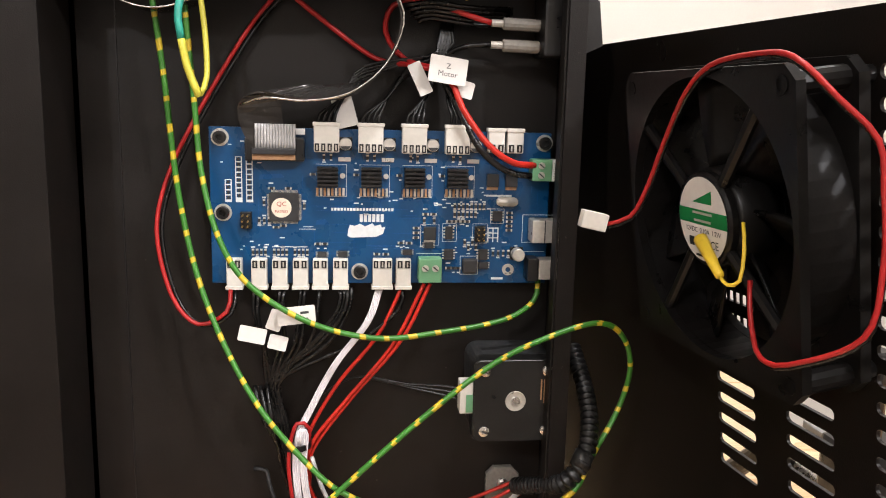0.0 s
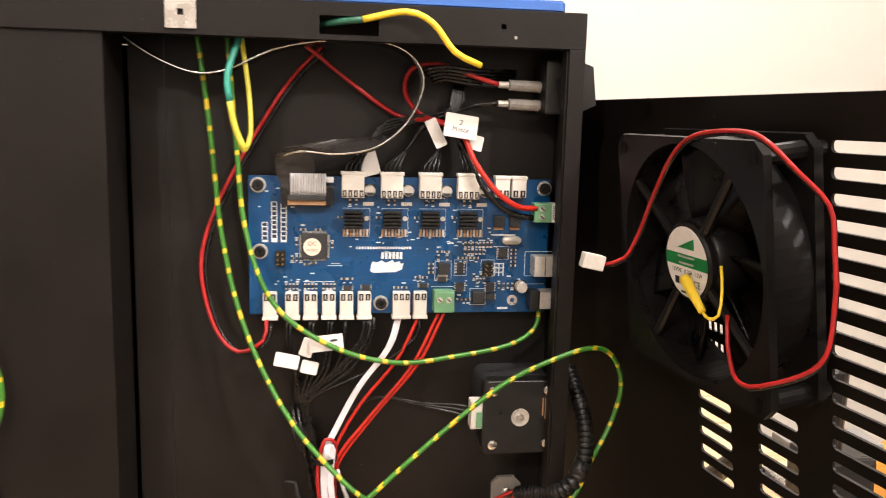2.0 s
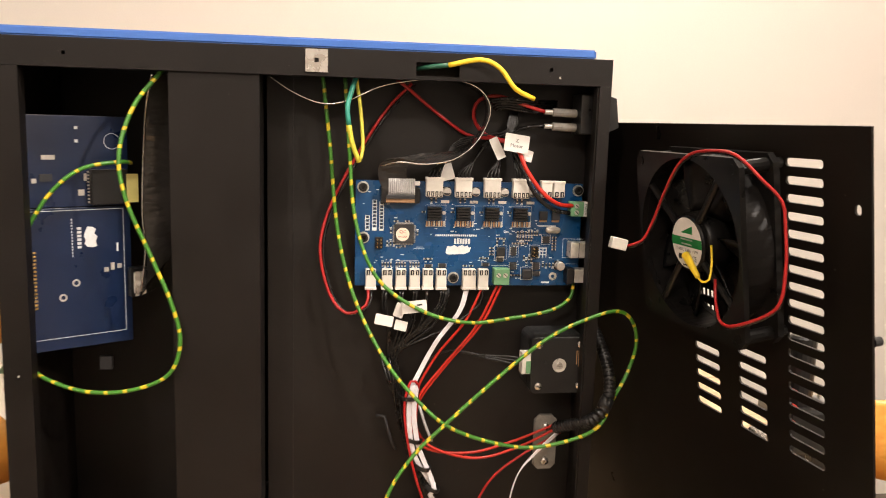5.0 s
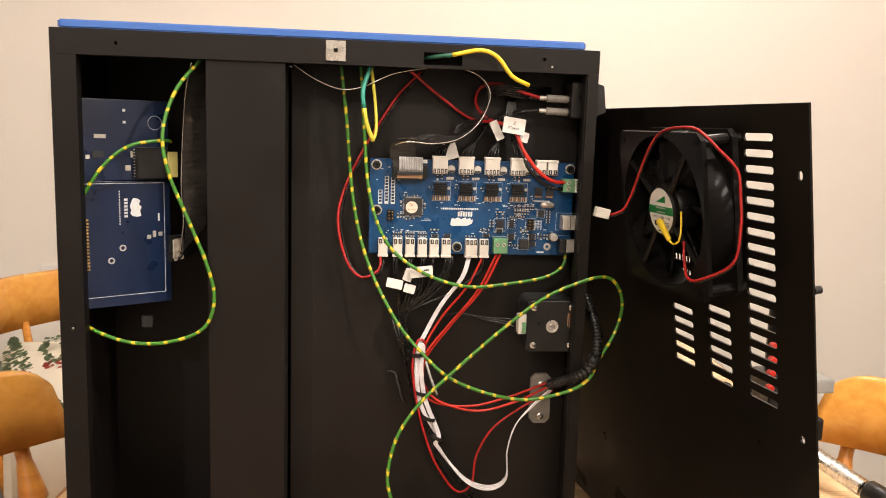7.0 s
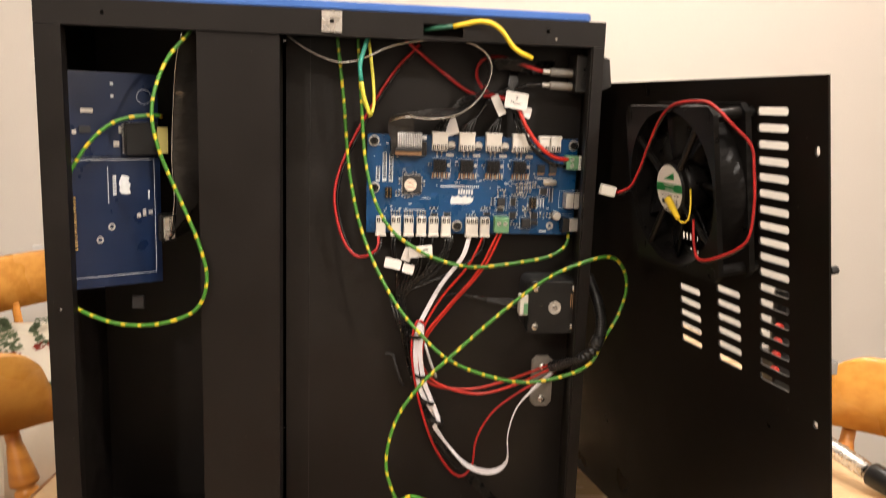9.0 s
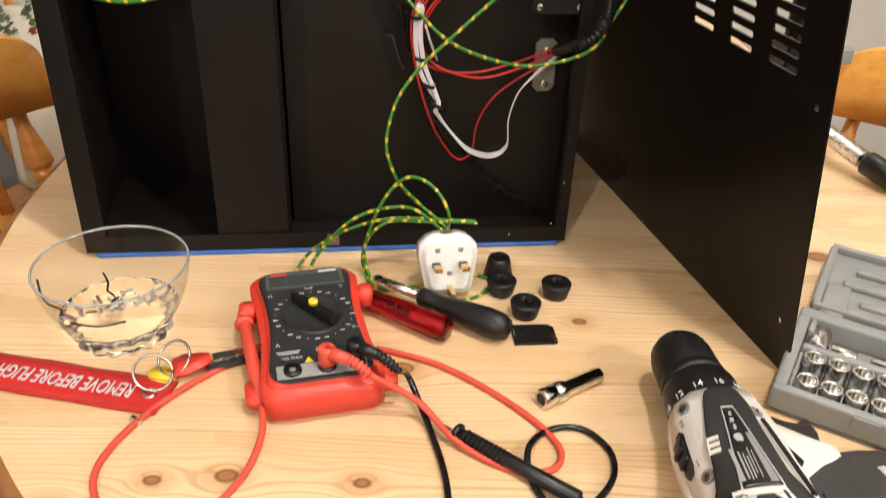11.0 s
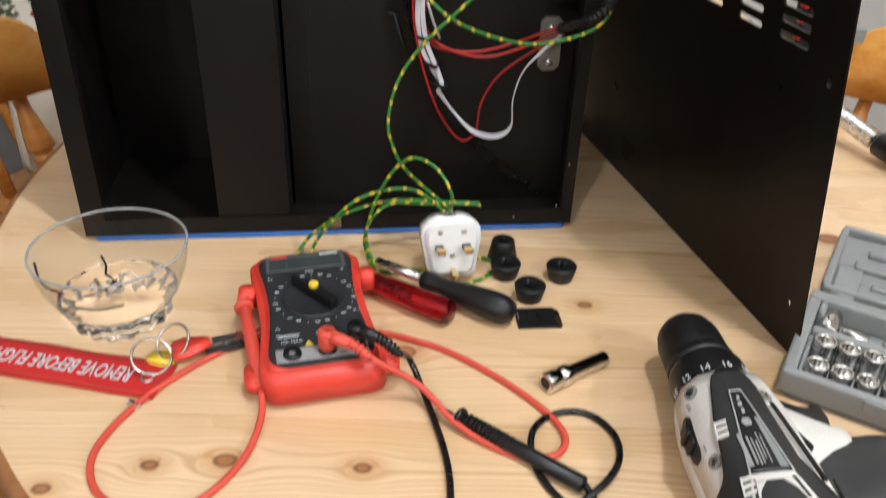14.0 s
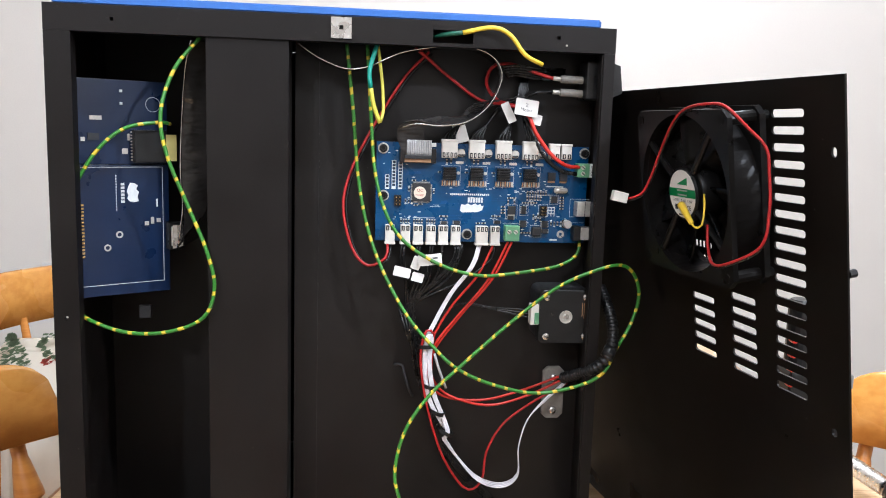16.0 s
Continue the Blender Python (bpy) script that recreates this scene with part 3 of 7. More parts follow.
def jst(x, d0, d1, w, pins, up):
    p = part("connector", bb(x, x + w, d0, d1, 0.1, 6.2, 0.0006), NYLON, PB, "white nylon wire connector")
    for k in range(pins):
        cx = x + w * (k + 0.5) / pins
        dd = (d1 - 4.2, d1 - 0.5) if up else (d0 + 0.5, d0 + 4.2)
        part("slot", bb(cx - w / pins * 0.33, cx + w / pins * 0.33, dd[0], dd[1], 6.22, 6.5), BLACKP, p)
        part("contact", bb(cx - 0.35, cx + 0.35, dd[0] + 0.7, dd[1] - 0.6, 6.52, 6.9), TIN, p)
    e = (d0 - 1.0, d0 + 0.8) if up else (d1 - 0.8, d1 + 1.0)
    part("collar", bb(x - 0.5, x + w + 0.5, e[0], e[1], 0.6, 6.6, 0.0004), NYLON, p)
    return p


for x in (49.5, 70.5, 91.5, 112.5):
    jst(x, -2.2, 11, 12, 4, True)
    c = part("capacitor", bcyl(x + 15, 7, 3.0, 1.0, 6.0, bevel=0.0004), TIN, PB, "round aluminium capacitor")
    part("base", bb(x + 11.8, x + 18.2, 3.8, 10.2, 0.05, 1.0, 0.0004), BLACKP, c)
    part("mark", prism([(2.6e-3 * math.cos(radians(a)), 2.6e-3 * math.sin(radians(a))) for a in range(200, 341, 20)], 0, 0.00006, pose(BX + (x + 15) / 1e3, BY - 0.00605, BZ - 0.007, 90)), INK, c)
    part("chip_resistor", bb(x + 11.5, x + 17.5, 13.6, 15.6, 0.05, 0.8, 0.0002), TIN, PB)
    dr = part("driver_module", bb(x + 0.6, x + 14.6, 17.4, 30.8, 0.4, 1.4), PCB, PB, "small stepper driver board")
    hs = part("heatsink", bb(x + 1.6, x + 11.4, 18.0, 27.6, 1.5, 4.0), BLACKP, dr, "black finned heatsink")
    for k in range(5):
        part("fin", bb(x + 1.6, x + 11.4, 18.0 + k * 2.0, 19.0 + k * 2.0, 4.02, 7.4), BLACKP, hs)
    part("trimmer", bcyl(x + 13.6, 22.4, 1.3, 1.5, 2.6), TIN, dr)
    for k in range(8):
        part("solder_pin", bb(x + 0.9 + k * 1.8, x + 2.0 + k * 1.8, 28.4, 32.2, 1.42, 2.0), TIN if k % 2 else TAN, dr)
for x in (133.5, 142.8):
    jst(x, -1, 10, 8, 2, True)
for x, w, n in ((7.6, 7.3, 2), (19.4, 7.3, 2), (29.3, 7.3, 2), (39.2, 7.3, 2), (48.8, 7.3, 2), (58.6, 7.3, 2), (77.9, 9.6, 3), (89.5, 7.3, 2)):
    jst(x, 63, 77, w, n, False)


def terminal(x0, x1, d0, d1, across):
    p = part("screw_terminal", bb(x0, x1, d0, d1, 0.1, 9.0, 0.0006), GREEN_T, PB, "green screw terminal block")
    for k in (0.28, 0.72):
        cx, cd = (x0 + (x1 - x0) * k, d0 + (d1 - d0) * 0.4) if across else (x0 + (x1 - x0) * 0.45, d0 + (d1 - d0) * k)
        part("screw", bcyl(cx, cd, 1.7, 9.02, 9.4, n=14), TIN, p)
        part("slot", box(-0.0015, 0.0015, -0.00015, 0.0, -0.0003, 0.0003, m=Matrix.Translation((BX + cx / 1e3, BY - 0.00945, BZ - cd / 1e3)) @ pose(0, 0, 0, 0, 40, 0)), INK, p)
    return p


terminal(155.2, 165.0, 12.6, 23.2, False)
t2 = terminal(100.4, 111.8, 62.0, 74.0, True)
part("label_strip", bb(165.1, 168.2, 12.6, 23.2, 0.1, 8.0), WHITE, PB)
words("SWITCH", 0.0021, pose(BX + 0.16665, BY - 0.0081, BZ - 0.0179, 90, 90, 0), INK, PB)
# box header with the flat cable
hd = part("box_header", bb(17.5, 45.0, 4.5, 15.5, 0.1, 7.5, 0.0006), BLACKP, PB, "black box header")
part("cable_clamp", bb(21.0, 41.0, 9.5, 12.2, 7.52, 10.5, 0.0004), CHIP, hd)
part("contact_row", bb(21.0, 41.0, 12.3, 14.8, 7.52, 8.6), TAN, hd)
part("white_block", bb(17.8, 20.2, 0.2, 3.0, 0.1, 3.5), WHITE, PB)
part("white_block", bb(40.5, 45.2, 0.2, 3.0, 0.1, 3.5), WHITE, PB)
# processor with its round inspection sticker
mc = part("processor", bb(28.0, 42.0, 31.0, 45.0, 0.2, 1.9, 0.0003), CHIP, PB, "square black processor chip")
pins = bmesh.new()
for k in range(22):
    q = 28.9 + k * 0.58
    bb(q, q + 0.28, 29.8, 31.0, 0.1, 0.5, bm=pins)
    bb(q, q + 0.28, 45.0, 46.2, 0.1, 0.5, bm=pins)
    bb(26.8, 28.0, q + 3, q + 3.28, 0.1, 0.5, bm=pins)
    bb(42.0, 43.2, q + 3, q + 3.28, 0.1, 0.5, bm=pins)
tagged(part("pin_rows", pins, TIN, mc), kind="stuff")
st = part("sticker", bcyl(33.8, 38.3, 4.8, 1.95, 2.05, n=28), PALE, mc, "pale round inspection sticker")
words("QC", 0.0032, pose(BX + 0.0338, BY - 0.00212, BZ - 0.0365, 90), CLOTH_RED, st, depth=0.00003)
words("PASSED", 0.0019, pose(BX + 0.0338, BY - 0.00212, BZ - 0.0402, 90), CLOTH_RED, st, depth=0.00003)
# pin fields
for x, d0, d1 in ((7.0, 25, 36), (12.0, 14, 36), (17.0, 15, 36)):
    n = int((d1 - d0) / 2.5)
    part("pin_field", holed_sheet((BX + x / 1e3, BX + (x + 3.2) / 1e3, BZ - d1 / 1e3, BZ - d0 / 1e3), [(BX + (x + 0.45) / 1e3, BX + (x + 2.75) / 1e3, BZ - (d0 + 0.35 + k * 2.5 + 1.9) / 1e3, BZ - (d0 + 0.35 + k * 2.5) / 1e3) for k in range(n)], BY - 0.00012, BY - 0.00002), SILK, PB)
    for k in range(n):
        part("pin_hole", bcyl(x + 1.6, d0 + 1.3 + k * 2.5, 0.75, 0.02, 0.2, n=10), CHIP, PB)
ic = part("pin_header", bb(14.3, 19.6, 40.5, 48.6, 0.1, 2.6, 0.0002), BLACKP, PB)
for k in range(3):
    for q in (15.6, 18.2):
        part("pin", bb(q - 0.35, q + 0.35, 41.5 + k * 2.6, 42.2 + k * 2.6, 2.62, 7.5), BRASS, ic)
ic = part("pin_header", bb(128.8, 134.0, 46.5, 54.5, 0.1, 2.6, 0.0002), BLACKP, PB)
for k in range(3):
    for q in (130.1, 132.7):
        part("pin", bb(q - 0.35, q + 0.35, 47.5 + k * 2.6, 48.2 + k * 2.6, 2.62, 7.0), BRASS, ic)
part("pin_field", holed_sheet((BX + 0.1355, BX + 0.1410, BZ - 0.0545, BZ - 0.0475), [(BX + (136.0 + 2.5 * a) / 1e3, BX + (137.9 + 2.5 * a) / 1e3, BZ - (50.1 + 2.4 * b) / 1e3, BZ - (48.2 + 2.4 * b) / 1e3) for a in range(2) for b in range(3)], BY - 0.00012, BY - 0.00002), SILK, PB)
# crystal, sockets, chips
part("crystal", prism(rounded(0.0108, 0.0044, 0.0021), 0, 0.0034, pose(BX + 0.1445, BY - 0.0001, BZ - 0.0342, 90), 0.0005), TIN, PB, "oval metal crystal", True)
us = part("usb_socket", bb(156.0, 173.0, 42.2, 53.6, 0.1, 11.0, 0.0007), TIN, PB, "square tinned socket")
part("seam", bb(162.0, 162.5, 42.3, 53.5, 11.01, 11.08), CHIP, us)
part("seam", bb(172.2, 172.6, 42.3, 53.5, 11.01, 11.08), CHIP, us)
pj = part("power_socket", bb(154.5, 160.0, 61.5, 73.0, 0.1, 10.5, 0.0006), BLACKP, PB, "black power socket with a tin front")
part("tin_front", bb(160.1, 170.8, 62.2, 72.0, 0.1, 10.8, 0.0005), TIN, pj)
ec = part("capacitor", bcyl(150.5, 60.5, 3.2, 1.0, 7.0, bevel=0.0004), TIN, PB, "round aluminium capacitor")
part("base", bb(147.2, 153.8, 57.2, 63.8, 0.05, 1.0, 0.0004), BLACKP, ec)
part("inductor", bb(122.8, 130.2, 63.0, 70.6, 0.1, 3.8, 0.0012), CHIP, PB, "square dark inductor")
for x, d, w, h in ((134.0, 20.5, 6.0, 6.4), (143.4, 20.5, 6.0, 6.4), (103.2, 47.2, 6.0, 6.6)):
    dp = part("transistor", bb(x, x + w, d, d + h, 0.1, 2.3, 0.0003), CHIP, PB)
    part("tab", bb(x + 0.2, x + w - 0.2, d + h, d + h + 1.6, 0.1, 0.8), TAN if x > 120 else TIN, dp)
for x, d, w, h in ((114.0, 47.0, 3.6, 6.4), (113.6, 58.4, 4.6, 5.4), (131.0, 58.4, 4.6, 5.4), (103.6, 55.0, 4.4, 3.0), (93.0, 58.8, 4.4, 2.6), (61.0, 59.5, 4.6, 3.0), (51.0, 60.0, 4.4, 2.6), (137.6, 39.0, 4.8, 5.2), (131.2, 65.0, 4.8, 3.4)):
    cp = part("chip", bb(x, x + w, d, d + h, 0.1, 1.7, 0.0002), CHIP, PB)
    lg = bmesh.new()
    for k in range(4):
        q = d + h * (k + 0.25) / 4
        bb(x - 0.9, x, q, q + h * 0.12, 0.05, 0.5, bm=lg)
        bb(x + w, x + w + 0.9, q, q + h * 0.12, 0.05, 0.5, bm=lg)
    part("legs", lg, TIN, cp)
smd, ends, silk = bmesh.new(), bmesh.new(), bmesh.new()
spots = []
for x in (49.5, 70.5, 91.5, 112.5):
    spots += [(x + 4.6, 13.8, 1), (x + 8.0, 13.8, 1), (x - 0.6, 22, 0)]
spots += [(118.5 + k * 2.1, 37, 1) for k in range(8)] + [(118.5 + k * 2.1, 41, 1) for k in range(6)]
spots += [(116 + k * 2.2, 44.5, 0) for k in range(5)] + [(146.2, 40 + k * 2.2, 0) for k in range(5)] + [(124 + k * 1.9, 55 + (k % 2) * 2.6, 1) for k in range(4)]
spots += [(138.5 + k * 2.6, 60.5, 1) for k in range(4)] + [(99.4, 48 + k * 2.4, 0) for k in range(3)] + [(116 + k * 2.4, 68.2, 0) for k in range(3)]
spots += [(23.0 + k * 2.4, 44.8, 1) for k in range(3)] + [(25.4, 36.0, 1), (44.6, 37.5, 1), (29, 29.0, 0), (37, 29.0, 0), (31, 48, 0), (34.5, 47.2, 0)]
spots += [(19.8 + k * 2.0, 60.4, 1) for k in range(4)] + [(30.0 + k * 2.0, 60.4, 1) for k in range(4)] + [(40.0 + k * 2.0, 60.4, 1) for k in range(4)]
spots += [(51, 56.2, 0), (54.5, 56.2, 0), (92, 55.5, 0), (96, 55.6, 0), (80, 61.2, 0), (84.5, 61.2, 0), (104, 41, 0), (108, 41, 0), (103.4, 44.2, 1), (108.4, 44.2, 1)]
for x, d, up in spots:
    w, h = (1.1, 2.1) if up else (2.1, 1.1)
    bb(x - w / 2, x + w / 2, d - h / 2, d + h / 2, 0.05, 0.75, bm=smd)
    for s in (-1, 1):
        if up:
            bb(x - 0.6, x + 0.6, d + s * 1.25 - 0.4, d + s * 1.25 + 0.4, 0.05, 0.8, bm=ends)
        else:
            bb(x + s * 1.25 - 0.4, x + s * 1.25 + 0.4, d - 0.6, d + 0.6, 0.05, 0.8, bm=ends)
    if rnd.random() < 0.75:
        o = rnd.choice((-2.4, 2.3))
        bb(x - 0.9 + (0 if up else o * 0.2), x + 0.9, d + o - 0.35, d + o + 0.35, 0.02, 0.06, bm=silk)
for x, d, w, h in ((153.0, 40.8, 16, 0.25), (153.0, 40.8, 0.25, 14), (153.0, 54.8, 6, 0.25), (153, 59.5, 12, 0.25), (121.8, 62, 9.2, 0.3), (121.8, 71.3, 9.2, 0.3), (121.8, 62, 0.3, 9.5), (130.8, 62, 0.3, 9.5), (99.8, 60.8, 12.6, 0.3), (29, 57.6, 17, 0.4), (42, 48.8, 8, 0.3), (44, 47.6, 5, 0.3), (134, 31, 13, 0.9), (138, 73, 6, 1.2)):
    bb(x, x + w, d, d + h, 0.02, 0.06, bm=silk)
for k in range(20):
    bb(57.5 + k * 1.55, 58.6 + k * 1.55, 38.3, 39.7, 0.02, 0.06, bm=silk)
for k in range(6):
    bb(71.5 + k * 2.05, 73.0 + k * 2.05, 41.3, 45.2, 0.02, 0.06, bm=silk)
for k in range(95):
    x, d = rnd.choice(((110, 36), (124, 46), (136, 57), (112, 56), (88, 54), (20, 58), (8, 12), (118, 30), (60, 15), (98, 15))) if k % 3 else (50 + rnd.random() * 90, 33 + rnd.random() * 3)
    x, d = x + (rnd.random() - 0.3) * 22, d + (rnd.random() - 0.5) * 12
    w = 0.8 + rnd.random() * 1.8
    bb(x, x + w, d, d + 0.6, 0.02, 0.06, bm=silk)
for x, d, w, h in ((23.5, 44.6, 1.6, 2.4), (101.6, 46.2, 9.2, 10.4), (112.6, 45.6, 7.0, 9.0), (127.8, 45.6, 7.4, 9.8), (136.6, 38.0, 6.8, 7.2), (50.2, 17.0, 14.6, 15.6), (71.2, 17.0, 14.6, 15.6), (92.2, 17.0, 14.6, 15.6), (113.2, 17.0, 14.6, 15.6)):
    for q in ((x, x + w, d, d + 0.2), (x, x + w, d + h, d + h + 0.2), (x, x + 0.2, d, d + h), (x + w, x + w + 0.2, d, d + h)):
        bb(*q, 0.02, 0.06, bm=silk)
tagged(part("chip_resistor_field", smd, CHIP, PB), kind="stuff")
tagged(part("solder_layer", ends, TIN, PB), kind="stuff")
tagged(part("silkscreen", silk, SILK, PB, "white printed marks"), kind="stuff")
# animal-shaped maker's mark, drawn as a plain shape
lg = [(0, 1.0), (1.6, 0), (14.0, 0.4), (17.6, 2.0), (18.6, 5.6), (17.0, 5.0), (16.2, 6.6), (13.4, 5.8), (12.2, 7.2), (8.6, 5.6), (6.2, 7.0), (3.6, 5.8), (1.2, 6.4), (0.4, 4.0)]
part("printed_mark", prism([(x / 1e3, y / 1e3) for x, y in lg], 0, 0.00006, pose(BX + 0.0655, BY - 0.00003, BZ - 0.0530, 90)), SILK, PB, "white printed blob-shaped mark")
for x, d in ((5.2, 5.0), (162.5, 5.0), (6.0, 41.0), (71.6, 70.0)):
    s = part("board_screw", lathe([(0.0016, 0.0), (0.0031, 0.0), (0.0031, 0.0026), (0.0027, 0.003), (0.0016, 0.003), (0.0015, 0.001), (0, 0.001)], pose(BX + x / 1e3, BY - 0.0002, BZ - d / 1e3, 90), 20), BLACKP, PB, "black socket-head screw")
    part("washer", lathe([(0.0031, 0), (0.0042, 0), (0.0042, 0.0005), (0.0031, 0.0005)], pose(BX + x / 1e3, BY - 0.00005, BZ - d / 1e3, 90), 22), TIN, s)
    part("standoff", rod((BX + x / 1e3, BY + 0.0018, BZ - d / 1e3), (BX + x / 1e3, 0.0420, BZ - d / 1e3), 0.003, n=12), TIN, s)
part("mounting_hole", lathe([(0.0013, 0), (0.0030, 0), (0.0030, 0.0003), (0.0013, 0.0003)], pose(BX + 0.1465, BY - 0.00005, BZ - 0.0690, 90), 20), TIN, PB)
for ax, ad, al in ((23, 25, 12), (50, 47, 6)):
    part("scuff", prism([(0, 0), (al / 1e3, 0.0012), (al / 1e3 - 0.001, 0.003), (0.0005, 0.0025)], 0, 0.00004, pose(BX + ax / 1e3, BY - 0.00002, BZ - ad / 1e3, 90)), TRACK, PB)

# ---- stepper motor ----
MO = thing("stepper_motor", (0.18, 0.03, 0.20), "square black stepper motor set through the plate", "motor")
MX, MZ, MY = 0.1760, 0.2190, 0.0080
part("end_bell", prism(rounded(0.0423, 0.0423, 0.004), 0, 0.010, pose(MX, MY + 0.010, MZ, 90), 0.0006), BLACKP, MO)
part("stator", prism(rounded(0.0423, 0.0423, 0.006), 0, 0.030, pose(MX, MY + 0.0402, MZ, 90)), CHIP, MO)
part("bearing", lathe([(0.0018, 0), (0.0030, 0.0), (0.0050, 0.0004), (0.0052, 0), (0.0052, -0.001), (0.0018, -0.001)], pose(MX, MY - 0.0002, MZ, 90), 20), TIN, MO)
part("shaft", lathe([(0, 0.001), (0.0022, 0.001), (0.0024, 0.0006), (0.0024, -0.001), (0, -0.001)], pose(MX, MY - 0.0003, MZ, 90), 16), STEEL, MO)
for a in (-1, 1):
    for b in (-1, 1):
        s = part("motor_screw", lathe([(0, 0.0012), (0.0012, 0.0012), (0.0026, 0.0008), (0.0028, 0), (0, 0)], pose(MX + a * 0.0155, MY - 0.0001, MZ + b * 0.0155, 90), 16), STEEL, MO)
        part("cross", box(-0.0013, 0.0013, -0.00135, -0.0011, -0.0003, 0.0003, m=pose(MX + a * 0.0155, MY - 0.0001, MZ + b * 0.0155, 0, 30, 0)), INK, s)
for k, h in enumerate((0.0105, 0.0122, 0.0096)):
    part("print_bar", box(MX + 0.0125 + k * 0.0016, MX + 0.0132 + k * 0.0016, MY - 0.00012, MY - 0.00002, MZ + 0.011 - h, MZ + 0.011), TAN, MO)
part("plug_housing", box(MX - 0.0275, MX - 0.0205, MY + 0.002, MY + 0.011, MZ - 0.007, MZ + 0.009, 0.0006), NYLON, MO)
part("plug_label", box(MX - 0.0245, MX - 0.0208, MY + 0.001, MY + 0.0018, MZ - 0.006, MZ + 0.003), GREEN_T, MO)

# ---- display boards in the other bay ----
DISP = Matrix.Translation((-0.131, 0.055, 0.229)) @ pose(0, 0, 0, 0, 0, 31) @ Matrix.Diagonal((-1, 1, 1, 1))
LB = thing("display_board", (-0.15, 0.04, 0.23), "dark blue display circuit boards at an angle in the bay", "circuit board")


def db(x0, x1, z0, z1, h0, h1, bevel=0.0):
    """Board frame: mm in from the inner edge, up from the lower edge, height above the face."""
    return box(-x1 / 1e3, -x0 / 1e3, -h1 / 1e3, -h0 / 1e3, z0 / 1e3, z1 / 1e3, bevel, Matrix.Translation((-0.131, 0.055, 0.229)) @ pose(0, 0, 0, 0, 0, 31))


part("lower_board", db(0, 76, 0, 98, -1.6, 0.0, 0.0003), PCB2, LB)
part("upper_board", db(0, 74, 98.5, 160, -3.2, -1.6, 0.0003), PCB2, LB)
for x0, x1, z0, z1 in ((4.6, 5.0, 8, 96), (4.6, 70, 8, 8.4), (4.6, 70, 96, 96.4)):
    part("printed_line", db(x0, x1, z0, z1, 0.02, 0.06), SILK, LB)
for k in range(16):
    part("solder_pin", db(62.8, 64.6, 30 + k * 2.54, 31.4 + k * 2.54, 0.02, 1.1), BRASS, LB)
for x, z in ((46.6, 36.3), (37.8, 45.8)):
    part("round_pad", lathe([(0.0015, 0), (0.0026, 0), (0.0026, 0.0005), (0.0015, 0.0005)], Matrix.Translation((-0.131, 0.055, 0.229)) @ pose(0, 0, 0, 0, 0, 31) @ pose(-x / 1e3, -0.0001, z / 1e3, 90), 18), TIN, LB)
for x0, x1, z0, z1, mt in ((50, 58, 116, 121, CHIP), (48, 56.5, 130.6, 133.6, TIN), (33, 35, 142, 144, SILK), (33, 35, 151, 153, SILK), (30, 34, 106, 110, TIN), (60, 63, 115, 118, TIN), (28, 30, 116, 121, TIN), (16, 19, 52, 55, TIN), (12, 14.4, 53, 58, TIN), (7, 10, 54, 57, TIN), (9, 10, 66, 72, SILK)):
    part("chip" if mt is CHIP else "small_part", db(x0, x1, z0, z1, 0.05 - (1.6 if z0 > 98 else 0), 1.0 - (1.6 if z0 > 98 else 0)), mt, LB)
rg = lathe([(0.0052, 0), (0.0055, 0), (0.0055, 0.0001), (0.0052, 0.0001)], Matrix.Translation((-0.131, 0.055, 0.229)) @ pose(0, 0, 0, 0, 0, 31) @ pose(-0.0105, 0.0015, 0.143, 90), 28)
part("printed_ring", rg, SILK, LB)
for k in range(6):
    part("print_bar", db(33.3, 36.0, 69.6 + k * 2.6, 71.4 + k * 2.6, 0.02, 0.06), SILK, LB)
for k in range(13):
    part("print_bar", db(39.0, 39.7, 64 + k * 2.1, 65.3 + k * 2.1, 0.02, 0.06), SILK, LB)
mk = [(0.4, 70.6), (3.4, 69.8), (7.2, 70.6), (9.0, 72.8), (8.0, 75.0), (9.2, 78.0), (8.2, 81.2), (6.6, 84.6), (3.0, 84.0), (1.0, 82.4), (2.2, 79.6), (0.2, 77.4), (1.4, 74.2)]
part("printed_mark", prism([(-(22.5 + x) / 1e3, z / 1e3) for x, z in mk], 0.00002, 0.00008, Matrix.Translation((-0.131, 0.055, 0.229)) @ pose(0, 0, 0, 0, 0, 31) @ pose(0, 0, 0, 90)), SILK, LB, "white printed blob-shaped mark")
hd = part("socket_header", db(3, 27, 100, 124, 0.0, 7.0, 0.0005), BLACKP, LB)
for k in range(10):
    part("pin", db(27.2, 28.2, 101 + k * 2.3, 102 + k * 2.3, 0.2, 2.0), TIN, hd)
part("yellow_pad", db(-3.5, 4.5, 101, 121, 8.0, 9.0, 0.0003), YEL_LABEL, LB, "yellow adhesive pad")
cn = part("cable_connector", db(-9, 3, 33, 54, 0.0, 8.0, 0.0006), BLACKP, LB)
part("white_insert", db(-2.5, 1.5, 36, 51, 8.1, 9.2, 0.0003), NYLON, cn)
part("foil_end", ribbon([(-0.126, 0.043, 0.2725), (-0.119, 0.044, 0.274), (-0.110, 0.058, 0.276)], [(0, 0, 0.009), (0, 0, 0.008), (0, 0, 0.006)], 0.0008), FOIL, cn, "crumpled foil wrap")

